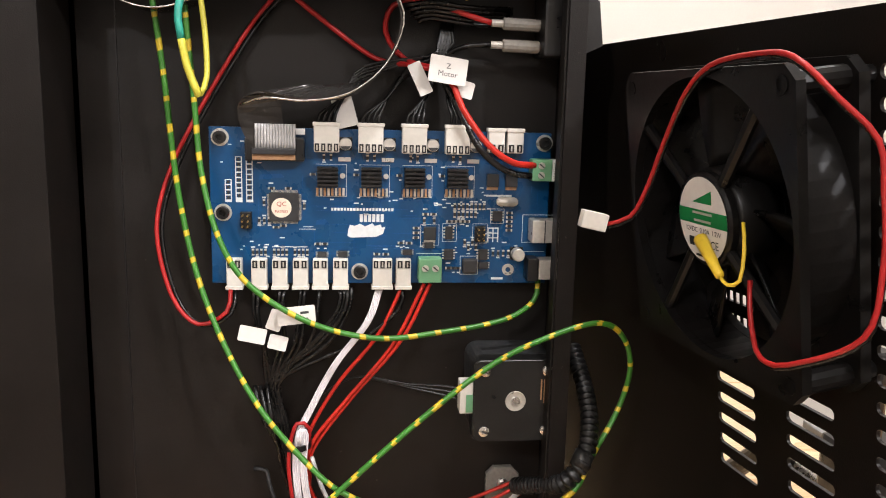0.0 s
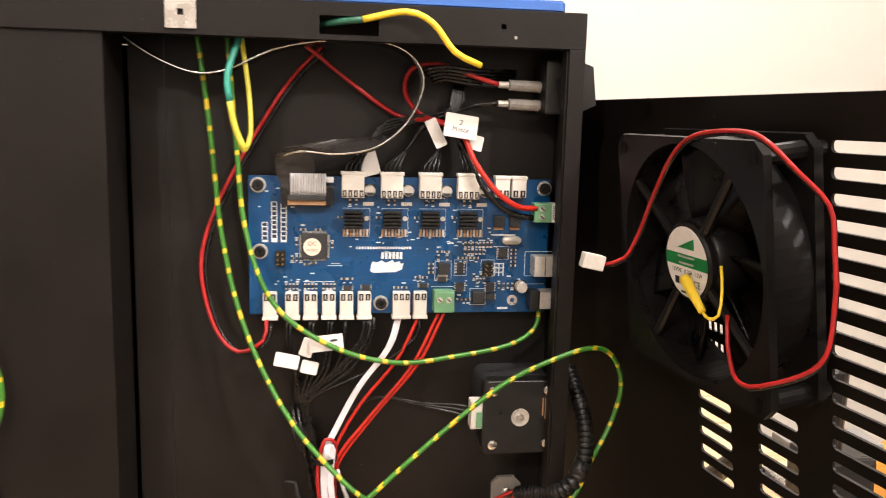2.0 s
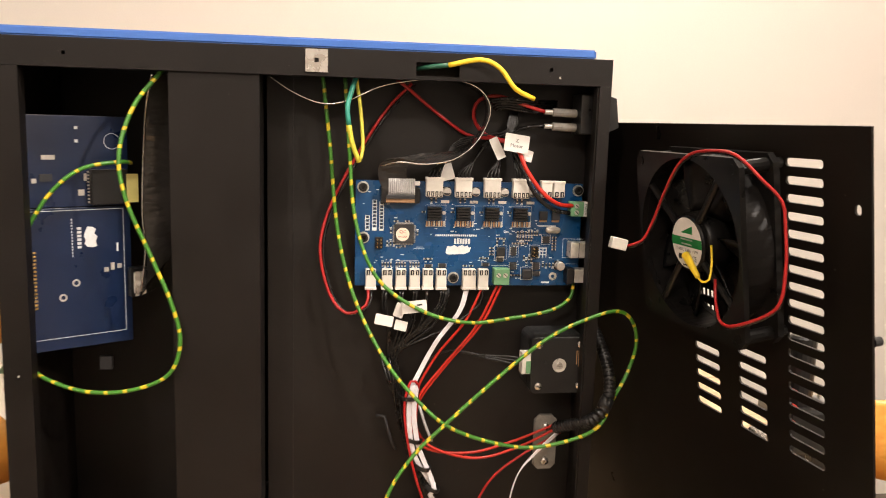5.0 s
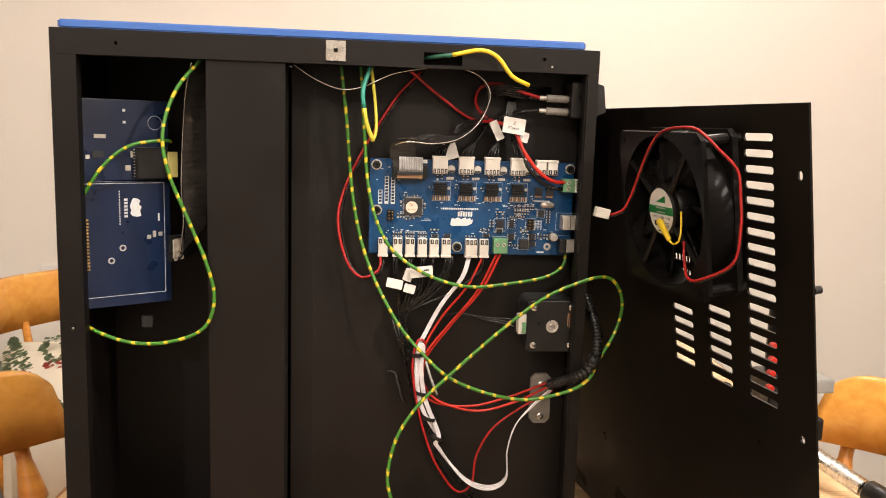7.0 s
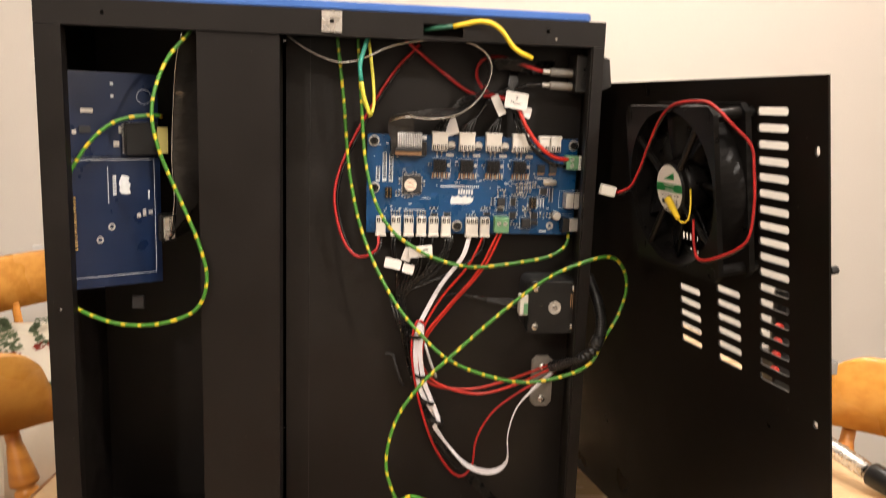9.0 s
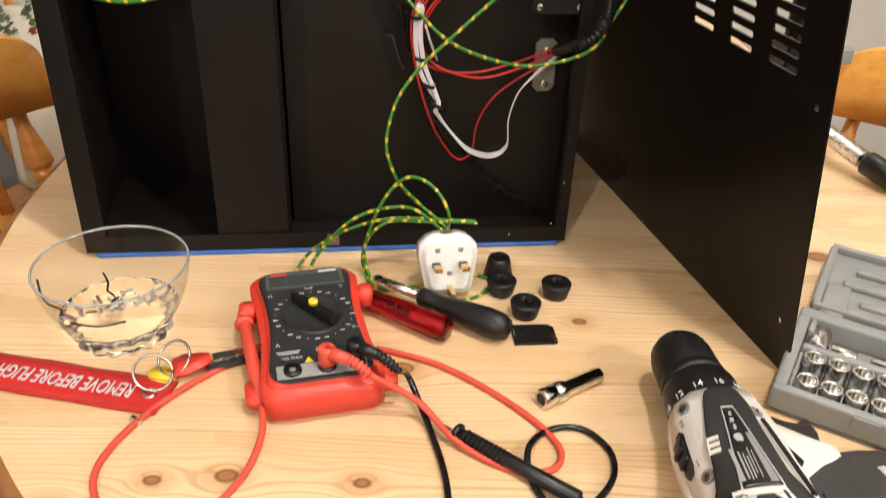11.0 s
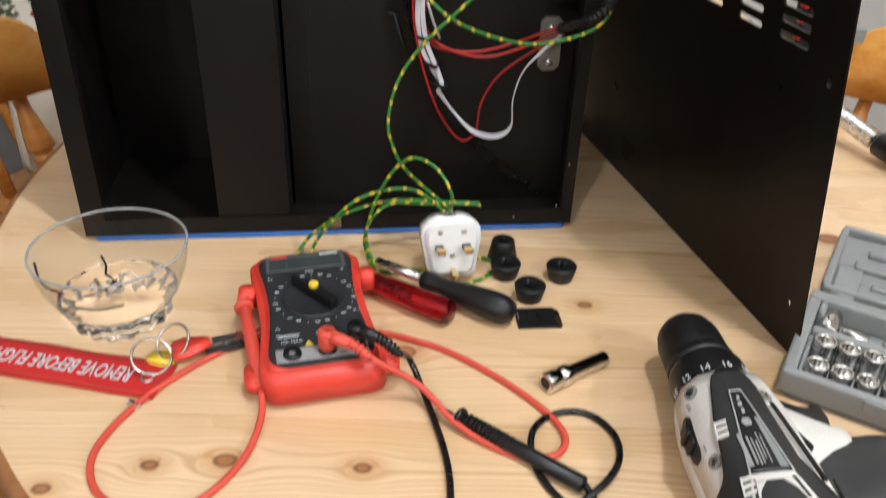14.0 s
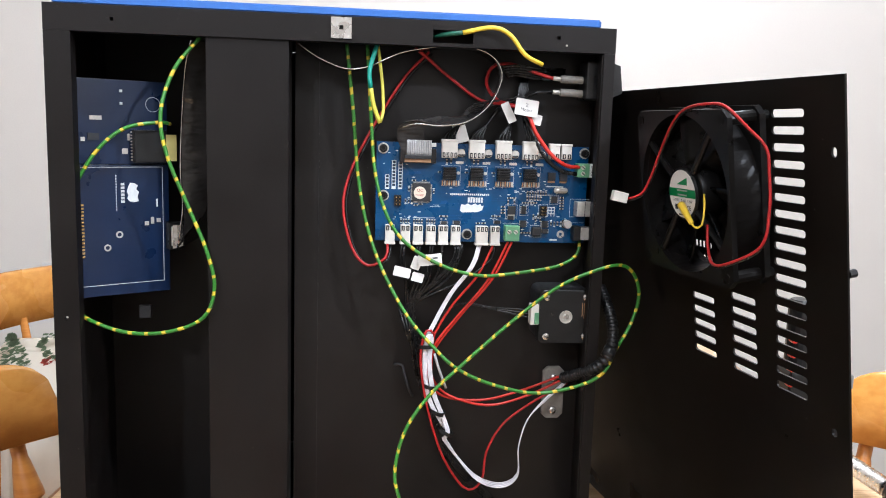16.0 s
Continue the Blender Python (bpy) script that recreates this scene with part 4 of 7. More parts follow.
# ---- foil-wrapped flat cables ----
TAPE = [(-0.0998, 0.012, 0.4170), (-0.1026, 0.025, 0.3976), (-0.1054, 0.034, 0.3592), (-0.1070, 0.036, 0.3240), (-0.1068, 0.038, 0.2993), (-0.1110, 0.040, 0.2810), (-0.1170, 0.042, 0.2730)]
TAPEW = [(0.0045, 0.004, 0), (0.0085, 0.004, 0.001), (0.0105, 0.003, 0), (0.0105, 0.004, 0), (0.0100, 0.003, 0.001), (0.0085, 0.004, 0.005), (0.005, 0.002, 0.008)]
ft = part("flat_cable", ribbon(TAPE, TAPEW, 0.0010, step=0.004), DARKFOIL)
tagged(ft, "flat cable wrapped in dark glossy tape along the column", "cable")
part("foil_edge", sweep([Vector(p) - Vector(w) - Vector((0, 0.0008, 0)) for p, w in zip(TAPE, TAPEW)], 0.0007, 6), FOIL, ft, "shiny foil edge", True)
TP = [(-0.033, 0.028, 0.420), (-0.016, 0.026, 0.409), (0.003, 0.024, 0.402), (0.020, 0.022, 0.404), (0.045, 0.020, 0.415), (0.075, 0.019, 0.420), (0.100, 0.019, 0.419), (0.114, 0.020, 0.411), (0.118, 0.020, 0.398), (0.111, 0.020, 0.381), (0.096, 0.018, 0.369), (0.077, 0.018, 0.367), (0.062, 0.018, 0.368), (0.053, 0.020, 0.3625), (0.0535, 0.0225, 0.350), (0.0590, 0.0225, 0.3405)]
TW = [(0, 0.011, 0)] * 9 + [(0.001, 0.011, 0.001), (0.002, 0.011, 0.002), (0.003, 0.010, 0.004), (0.006, 0.007, 0.004), (0.009, 0.003, 0.002), (0.0100, 0, 0.0005), (0.0100, 0, 0)]
fc = tagged(part("flat_cable", ribbon(TP, TW, 0.0008, step=0.003), DARKFOIL), "flat grey cable in crumpled foil shielding, looping to the board", "cable")
edge = [Vector(p) - Vector(w) for p, w in zip(TP, TW)]
part("foil_edge", sweep(edge[:14], 0.0006, 6), FOIL, fc, "", True)
for k in range(14):
    x = 0.0505 + k * 0.00135
    part("grey_strand", sweep([(x, 0.0215, 0.352), (x, 0.0213, 0.346), (x, 0.0212, 0.3405)], 0.0007, 6), GREYW, fc, "", True)

# ---- loose cover panel leaning on the housing ----
DU = Vector((-0.134, 0.991, 0)).normalized()
DL = Vector((-DU.y, DU.x, 0))
LEAN = radians(8)
DV = DL * math.sin(LEAN) + Vector((0, 0, math.cos(LEAN)))
DN = DV.cross(DU)
DOOR = Matrix(((DU.x, DN.x, DV.x, 0.312), (DU.y, DN.y, DV.y, -0.185), (DU.z, DN.z, DV.z, 0.0002), (0, 0, 0, 1)))
CP = thing("cover_panel", (0.29, 0.03, 0), "flat black cover panel with vent slots, leaning on the housing", "panel")
holes = []
for k in range(18):
    z = 0.2090 + k * 0.00988
    q = 0.0026 * (1 - k / 17)
    holes.append((0.0282 + q, 0.0568 + q, z, z + 0.0047))
    if k < 6:
        holes.append((0.0787, 0.1055, z - 0.0017, z + 0.0030))
    if k < 5 or k in (7, 8):
        holes.append((0.1258, 0.1532, z - 0.0011, z + 0.0036))
holes += [(0.0030, 0.0072, 0.3555, 0.3610), (0.0065, 0.0108, 0.1950, 0.2000), (0.0105, 0.0140, 0.0360, 0.0410), (0.2165, 0.2195, 0.0015, 0.0050)]
part("sheet", holed_sheet((-0.0035, 0.43, 0, 0.399), holes, -0.0014, 0, DOOR, 0.0021), DOORM, CP)
for k in (7, 8):
    z = 0.2090 + k * 0.00988
    for q in range(6):
        part("mesh_bar", box(0.1268 + q * 0.0045, 0.1282 + q * 0.0045, 0.0001, 0.0008, z - 0.001, z + 0.0057, m=DOOR), DOORM, CP)
part("folded_edge", box(0.0, 0.43, -0.0035, -0.0016, 0.3965, 0.3989, 0.0004, DOOR), DOORM, CP)
part("screw_end", rod(DOOR @ Vector((-0.002, -0.0016, 0.2925)), DOOR @ Vector((-0.002, -0.006, 0.2925)), 0.0024, n=12), BLACKP, CP)

FAN = thing("cooling_fan", (0.23, -0.08, 0.27), "square black case fan fixed to the cover panel", "fan")
FS, FH, FHALF = 0.1088, 0.3310, 0.0540
FM = DOOR @ Matrix.Translation((FS, 0.0052, FH))


def fan_ring(y0, y1, r_out, r_in, square):
    tmp = bmesh.new()
    n = 64
    rows = []
    for y in (y0, y1):
        o, i = [], []
        for k in range(n):
            a = 2 * math.pi * (k + 0.5) / n
            c, s = math.cos(a), math.sin(a)
            q = min(r_out / max(abs(c), abs(s)), r_out * 1.36) if square else r_out
            o.append(tmp.verts.new((q * c, y, q * s)))
            i.append(tmp.verts.new((r_in * c, y, r_in * s)))
        rows.append((o, i))
    (o0, i0), (o1, i1) = rows
    for k in range(n):
        j = (k + 1) % n
        tmp.faces.new((o0[k], o0[j], i0[j], i0[k]))
        tmp.faces.new((o1[k], i1[k], i1[j], o1[j]))
        tmp.faces.new((o0[k], o1[k], o1[j], o0[j]))
        tmp.faces.new((i0[k], i0[j], i1[j], i1[k]))
    bmesh.ops.recalc_face_normals(tmp, faces=tmp.faces)
    return join(bmesh.new(), tmp, FM)


part("front_flange", fan_ring(0.0220, 0.0255, FHALF, 0.0515, True), FANP, FAN)
part("rear_flange", fan_ring(0.0, 0.004, FHALF, 0.0515, True), FANP, FAN)
part("duct", fan_ring(0.0042, 0.0218, 0.0532, 0.0515, False), FANP, FAN)
for a in (-1, 1):
    for b in (-1, 1):
        part("corner_post", rod(FM @ Vector((a * 0.0478, 0.0042, b * 0.0478)), FM @ Vector((a * 0.0478, 0.0213, b * 0.0478)), 0.0040, n=12), FANP, FAN)
        part("corner_hole", lathe([(0.0022, 0), (0.0030, 0), (0.0030, 0.0004), (0.0022, 0.0004)], FM @ pose(a * 0.0478, 0.0256, b * 0.0478, -90), 16), FANP, FAN)
        part("spacer", rod(FM @ Vector((a * 0.0478, -0.0058, b * 0.0478)), FM @ Vector((a * 0.0478, -0.0002, b * 0.0478)), 0.003, n=10), BLACKP, FAN)
hub = part("hub", lathe([(0, 0.0215), (0.0170, 0.0215), (0.0185, 0.0200), (0.0190, 0.004), (0, 0.004)], FM @ pose(0, 0, 0, -90, 0, 0), 40), FANP, FAN, "", True)
BLADE = mat("black_blade_plastic", (0.0045, 0.0040, 0.0036), 0.30, 0, 0.2, 60, 0.03, 600, 0, 1.26)
for k in range(7):
    a0 = 2 * math.pi * k / 7 + 0.24
    tmp = bmesh.new()
    grid = []
    for i in range(7):
        r = 0.0185 + (0.0502 - 0.0185) * i / 6
        row = []
        for j in range(5):
            f = j / 4
            a = a0 + 0.16 * i / 6 + 0.60 * f * (1 - 0.04 * i / 6)
            y = 0.0040 + 0.0125 * ((1 - f) ** 0.9)
            row.append(tmp.verts.new((r * math.cos(a), y, r * math.sin(a))))
        grid.append(row)
    for i in range(6):
        for j in range(4):
            tmp.faces.new((grid[i][j], grid[i + 1][j], grid[i + 1][j + 1], grid[i][j + 1]))
    bmesh.ops.recalc_face_normals(tmp, faces=tmp.faces)
    bmesh.ops.solidify(tmp, geom=tmp.faces[:], thickness=0.0012)
    part("blade", join(bmesh.new(), tmp, FM), BLADE, FAN, "", True)
for a in (38, 128, 218, 308):
    c, s = math.cos(radians(a)), math.sin(radians(a))
    part("strut", rod(FM @ Vector((0.0175 * c, 0.0228, 0.0175 * s)), FM @ Vector((0.0530 * c, 0.0228, 0.0530 * s)), 0.0022, n=8), FANP, FAN)
part("hub_cap", lathe([(0, 0.0250), (0.0168, 0.0250), (0.0176, 0.0240), (0.0176, 0.0216), (0, 0.0216)], FM @ pose(0, 0, 0, -90, 0, 0), 40), FANP, FAN)
LB_Y = 0.02515
lab = part("round_label", lathe([(0, LB_Y), (0.0157, LB_Y), (0.0157, LB_Y - 0.0001), (0, LB_Y - 0.0001)], FM @ pose(0, 0, 0, -90, 0, 0), 48), PAPER, FAN, "round white and green rating label")


def on_label(pts, material, name, y=0.0252):
    # label frame: x to the reader's right, z up, on the outer face
    tmp = bmesh.new()
    vs = [tmp.verts.new((-x / 1175, y, z / 1175)) for x, z in pts]
    tmp.faces.new(vs)
    bmesh.ops.solidify(tmp, geom=tmp.faces[:], thickness=0.00005)
    return part(name, join(bmesh.new(), tmp, FM), material, lab)


on_label([(-18.3, 4), (18.3, 4), (18.6, 0), (18.6, -2.5), (-18.6, -2.5), (-18.6, 0)], GREEN_LABEL, "green_band")
on_label([(-7.5, 7), (7.5, 7), (7.5, 13)], GREEN_LABEL, "green_wedge")
LT = FM @ Matrix(((-0.85, 0, 0, 0), (0, 0, 1, 0.0252), (0, 0.85, 0, 0), (0, 0, 0, 1)))
words("12VDC  0.10A  1.2W", 0.0031, LT @ pose(0, -0.0052, 0), INK, lab, depth=0.00003)
words("CE", 0.0052, LT @ pose(0.0085, -0.0105, 0), INK, lab, depth=0.00003)
for x, z, w, h in ((-9, -10.5, 4, 4), (0, -10, 4.4, 3.4), (0, 2.6, 15, 1.1), (0, -0.8, 13, 1.1), (0, -16.2, 12, 1.0)):
    on_label([(x - w / 2, z - h / 2), (x + w / 2, z - h / 2), (x + w / 2, z + h / 2), (x - w / 2, z + h / 2)], INK if z < -5 else PAPER, "print_bar", 0.02526)
yc = part("crimp_cap", rod(FM @ Vector((-0.001, 0.027, -0.0065)), FM @ Vector((-0.0195, 0.031, -0.0165)), 0.0026, n=12, r2=0.0016, bevel=0.0005), YELLOWW, FAN, "yellow crimp sleeve", True)
part("yellow_wire", sweep([FM @ Vector(p) for p in ((-0.0195, 0.031, -0.0165), (-0.0235, 0.031, -0.0185), (-0.0262, 0.028, -0.0170), (-0.0235, 0.024, -0.008), (-0.019, 0.021, 0.001))], 0.0007, 8), YELLOWW, yc, "", True)
FWP = [FM @ Vector(p) for p in ((-0.0262, 0.024, -0.0175), (-0.0300, 0.027, -0.0270), (-0.0360, 0.030, -0.0345), (-0.0440, 0.033, -0.0380), (-0.0560, 0.032, -0.0365))]
FWP += [Vector(p) for p in ((0.2400, -0.160, 0.300), (0.2420, -0.162, 0.322), (0.2410, -0.160, 0.342), (0.2390, -0.158, 0.356), (0.2300, -0.152, 0.367), (0.2190, -0.1455, 0.3785), (0.2175, -0.125, 0.3805), (0.2140, -0.102, 0.3780), (0.2125, -0.086, 0.3690), (0.2110, -0.073, 0.351), (0.2090, -0.064, 0.333), (0.2045, -0.060, 0.321), (0.1955, -0.056, 0.317))]
fw = part("fan_wire", sweep(FWP, 0.0009, 8), REDW, FAN, "red wire of the fan lead", True)
part("fan_wire", sweep(FWP, 0.0009, 8, offset=(0.0010, 0.0008, -0.0012)), BLACKW, FAN, "black wire of the fan lead", True)
pg = part("fan_plug", box(-0.0035, 0.0035, -0.0028, 0.0028, -0.0045, 0.0060, 0.0005, Matrix.Translation((0.1915, -0.056, 0.3185)) @ pose(0, 0, 0, 0, -78, 0)), NYLON, FAN, "small white two-pin plug")

# ---- wires in the housing ----
wire("earth_wire", [(0.004, 0.022, 0.420), (0.009, 0.023, 0.376), (0.015, 0.022, 0.315), (0.027, 0.015, 0.268), (0.049, 0.003, 0.225), (0.074, -0.006, 0.196), (0.093, -0.010, 0.181), (0.122, -0.006, 0.168), (0.154, -0.005, 0.162), (0.186, -0.010, 0.170), (0.2020, -0.013, 0.181), (0.2120, -0.006, 0.195), (0.2280, 0.006, 0.2145), (0.2330, 0.006, 0.236), (0.226, 0.0, 0.254), (0.212, -0.008, 0.263), (0.191, -0.011, 0.259), (0.161, -0.014, 0.246), (0.127, -0.016, 0.220), (0.091, -0.018, 0.188), (0.067, -0.020, 0.165), (0.050, -0.024, 0.140), (0.043, -0.028, 0.111), (0.047, -0.030, 0.090), (0.055, -0.030, 0.074), (0.071, -0.027, 0.055), (0.092, -0.034, 0.036), (0.098, -0.048, 0.016), (0.080, -0.058, 0.003), (0.055, -0.064, 0.002), (0.034, -0.058, 0.002), (0.026, -0.042, 0.010), (0.026, -0.040, 0.030), (0.043, -0.036, 0.046), (0.075, -0.026, 0.040), (0.112, -0.020, 0.035), (0.118, -0.022, 0.0340)], 0.0014, EARTH, "green and yellow striped earth wire looping from housing to table")
wire("earth_wire", [(0.019, 0.020, 0.420), (0.023, 0.020, 0.363), (0.026, 0.017, 0.329), (0.034, 0.012, 0.299), (0.048, 0.010, 0.277), (0.076, 0.010, 0.259), (0.108, 0.014, 0.250), (0.141, 0.018, 0.252), (0.172, 0.022, 0.257), (0.187, 0.025, 0.266), (0.1895, 0.028, 0.278)], 0.0014, EARTH, "green and yellow striped earth wire sagging across the circuit board")
TEAL = mat("teal_insulation", (0.03, 0.27, 0.20), 0.38, 0, 0.1, 100, 0.02)
LIME = mat("yellow_green_insulation", (0.55, 0.50, 0.05), 0.38, 0, 0.15, 60, 0.02)
ew = wire("earth_wire", [(0.026, 0.010, 0.420), (0.0205, 0.004, 0.401), (0.0215, 0.003, 0.388)], 0.0017, TEAL, "short earth wire, teal turning yellow at its cut end")
part("yellow_end", sweep([(0.0215, 0.003, 0.388), (0.0238, 0.003, 0.376), (0.0285, 0.003, 0.3635)], 0.00172, 8), LIME, ew, "yellow lower stretch", True)
wire("earth_wire", [(0.0265, 0.014, 0.420), (0.0300, 0.012, 0.393), (0.0310, 0.008, 0.372), (0.0285, 0.004, 0.3645)], 0.0013, LIME, "short yellow-green earth wire hanging from the lip")
wire("earth_wire", [(-0.098, 0.010, 0.420), (-0.115, 0.002, 0.396), (-0.123, -0.006, 0.366), (-0.119, -0.008, 0.337), (-0.105, -0.006, 0.300), (-0.093, -0.006, 0.269), (-0.088, -0.006, 0.243), (-0.096, -0.006, 0.221), (-0.121, -0.004, 0.210), (-0.151, 0.0015, 0.208), (-0.179, 0.010, 0.215), (-0.1885, 0.018, 0.220)], 0.0014, EARTH, "green and yellow striped earth wire looping out of the display bay")
wire("earth_wire", [(-0.190, 0.012, 0.308), (-0.173, 0.016, 0.337), (-0.154, 0.020, 0.354), (-0.132, 0.030, 0.359), (-0.126, 0.040, 0.358)], 0.0014, EARTH, "green and yellow striped earth wire over the display board")
ew = wire("earth_wire", [(0.064, 0.012, 0.4265), (0.072, 0.002, 0.4275), (0.086, -0.004, 0.429)], 0.00165, mat("dark_green_insulation", (0.02, 0.10, 0.06), 0.38), "short earth wire poking out of a slot in the lip")
part("yellow_end", sweep([(0.086, -0.004, 0.429), (0.107, -0.008, 0.433), (0.120, -0.008, 0.428), (0.131, -0.008, 0.415), (0.145, -0.004, 0.409)], 0.00167, 8), YELLOWW, ew, "bright yellow stretch", True)
PW = [(0.037, 0.024, 0.272), (0.0355, 0.020, 0.262), (0.022, 0.020, 0.256), (0.010, 0.022, 0.269), (0.003, 0.026, 0.298), (0.007, 0.030, 0.323), (0.021, 0.034, 0.354), (0.047, 0.036, 0.397), (0.066, 0.032, 0.418)]
wire("power_wire", PW, 0.0011, REDW, "thin red wire bowing from a connector up to the lip")
wire("power_wire", PW, 0.0010, BLACKW, "thin black wire beside the red one", offset=(0.0022, 0.0012, -0.001))
wire("power_wire", [(0.055, 0.030, 0.420), (0.064, 0.032, 0.414), (0.078, 0.034, 0.403), (0.106, 0.036, 0.384), (0.124, 0.030, 0.381), (0.138, 0.024, 0.378)], 0.0013, REDW, "red wire running from the lip towards the switch")
wire("power_wire", [(0.138, 0.024, 0.378), (0.143, 0.020, 0.371), (0.147, 0.018, 0.361), (0.159, 0.017, 0.345), (0.172, 0.019, 0.336), (0.184, 0.022, 0.3345)], 0.0016, REDW2, "thick red wire into the green terminal")
wire("power_wire", [(0.136, 0.028, 0.378), (0.143, 0.026, 0.366), (0.156, 0.024, 0.343), (0.170, 0.023, 0.3315), (0.184, 0.023, 0.3290)], 0.0017, BLACKW, "thick black wire into the green terminal")
wire("switch_wire", [(0.160, 0.022, 0.4012), (0.150, 0.023, 0.404), (0.128, 0.028, 0.411), (0.114, 0.030, 0.408), (0.111, 0.034, 0.396), (0.120, 0.034, 0.384), (0.137, 0.026, 0.379)], 0.0014, REDW, "red switch wire curling round")
wire("switch_wire", [(0.160, 0.022, 0.3912), (0.148, 0.024, 0.390), (0.140, 0.028, 0.386), (0.138, 0.028, 0.378)], 0.0013, BLACKW, "thin black wire behind the switch")
for k in range(5):
    wire("mains_wire", [(0.118 + k * 0.002, 0.022 + k * 0.002, 0.4075 - k * 0.0016), (0.132, 0.022 + k * 0.002, 0.4095 - k * 0.0016), (0.150, 0.024 + k * 0.001, 0.4080 - k * 0.0018), (0.172, 0.034, 0.4090 - k * 0.002)], 0.0011, BLACKW, "black wire of a bunch near the switch", group="black wires by the switch")
# motor wires with paper flags
for k, (x, tx) in enumerate(((0.083, 0.098), (0.104, 0.119), (0.125, 0.134), (0.146, 0.140))):
    for j in range(4):
        xx = x - 0.0035 + j * 0.0024
        wire("motor_lead", [(xx, 0.0265, 0.3515), (xx + 0.0005, 0.026, 0.357), (xx * 0.45 + tx * 0.55, 0.029 + 0.001 * j, 0.364 + 0.0015 * j), (tx + j * 0.0012, 0.032, 0.374 + 0.002 * j), (0.136 + j * 0.0014, 0.034, 0.388), (0.139 + j * 0.0014, 0.037, 0.402)], 0.0008, BLACKW, "thin black motor lead", group="motor leads")


def flag(m, w, h, bars, label):
    f = tagged(part("paper_flag", prism(rounded(w, h, 0.0008), 0, 0.0006, m), PAPER), label, "label", "paper wire flags")
    for x, y, bw, bh in bars:
        part("print_bar", box(x - bw / 2, x + bw / 2, y - bh / 2, y + bh / 2, 0.00062, 0.00066, m=m), INK, f)
    return f


fl = flag(pose(0.1395, 0.0175, 0.3785, 84, 8, 4), 0.018, 0.0125, (), "white paper flag lettered in black, folded round the motor leads")
words("Z轴\nMotor".replace("轴", ""), 0.0036, pose(0.1395, 0.0168, 0.3785, 84, 8, 4), INK, fl, depth=0.00003)
flag(pose(0.1270, 0.0235, 0.3745, 80, -25, 0), 0.0065, 0.016, (), "blank white paper flag on the motor leads")
flag(pose(0.0915, 0.0300, 0.3580, 75, -15, 0), 0.0100, 0.0150, (), "blank white paper flag lying on the board's edge")
flag(pose(0.1480, 0.0215, 0.3700, 84, 15, 8), 0.009, 0.008, (), "small white paper flag")
flag(pose(0.0480, 0.0150, 0.2520, 80, 12, 0), 0.0130, 0.0075, (), "creased paper flag on the sensor wires")
flag(pose(0.0600, 0.0150, 0.2480, 82, 14, 0), 0.0090, 0.0070, (), "creased paper flag on the sensor wires")
flag(pose(0.0690, 0.0130, 0.2620, 80, -6, 0), 0.0180, 0.0085, ((0.004, 0.001, 0.004, 0.0012), (0.003, -0.002, 0.005, 0.001)), "white paper flag with small print on the sensor wires")
flag(pose(0.0590, 0.0155, 0.2590, 85, 20, 0), 0.0070, 0.0100, (), "small white paper flag on the sensor wires")
# black sensor wires into the loom
src = [(0.0505, 0), (0.0605, 0), (0.0705, 0), (0.0795, 1), (0.0895, 1), (0.0485, 0), (0.0625, 0), (0.0725, 0), (0.0915, 1), (0.0930, 1), (0.1200, 2), (0.0950, 2)]
for k, (x, s) in enumerate(src):
    o = (k % 4) * 0.0016 - 0.0024
    wire("sensor_wire", [(x, 0.026, 0.2725), (x - 0.001, 0.024 + 0.001 * (k % 3), 0.262), (x * 0.6 + 0.024 + o, 0.026, 0.244), (0.056 + o * 1.3, 0.030, 0.222), (0.0610 + o, 0.030 + o * 0.4, 0.198), (0.0645 + o, 0.032 - 0.002 * (k % 2), 0.174), (0.0715 + o, 0.033, 0.145), (0.084 + o, 0.034, 0.118), (0.096 + o, 0.036, 0.090), (0.119 + o * 0.7, 0.037, 0.0645 + o), (0.145, 0.038, 0.038 + o), (0.182, 0.039, 0.0125 + o * 0.6)], 0.00105, BLACKW, "black sensor wire running down into the loom", group="loom wires", n=7)
for k in range(3):
    wire("loom_strand", [(0.047 + k * 0.003, 0.028, 0.222), (0.052 + k * 0.002, 0.022, 0.206), (0.058, 0.028, 0.190), (0.0630, 0.032, 0.165), (0.078, 0.034, 0.125), (0.086 + k * 0.002, 0.036, 0.094)], 0.0011, BLACKW, "black wire curling into the loom", group="loom wires")
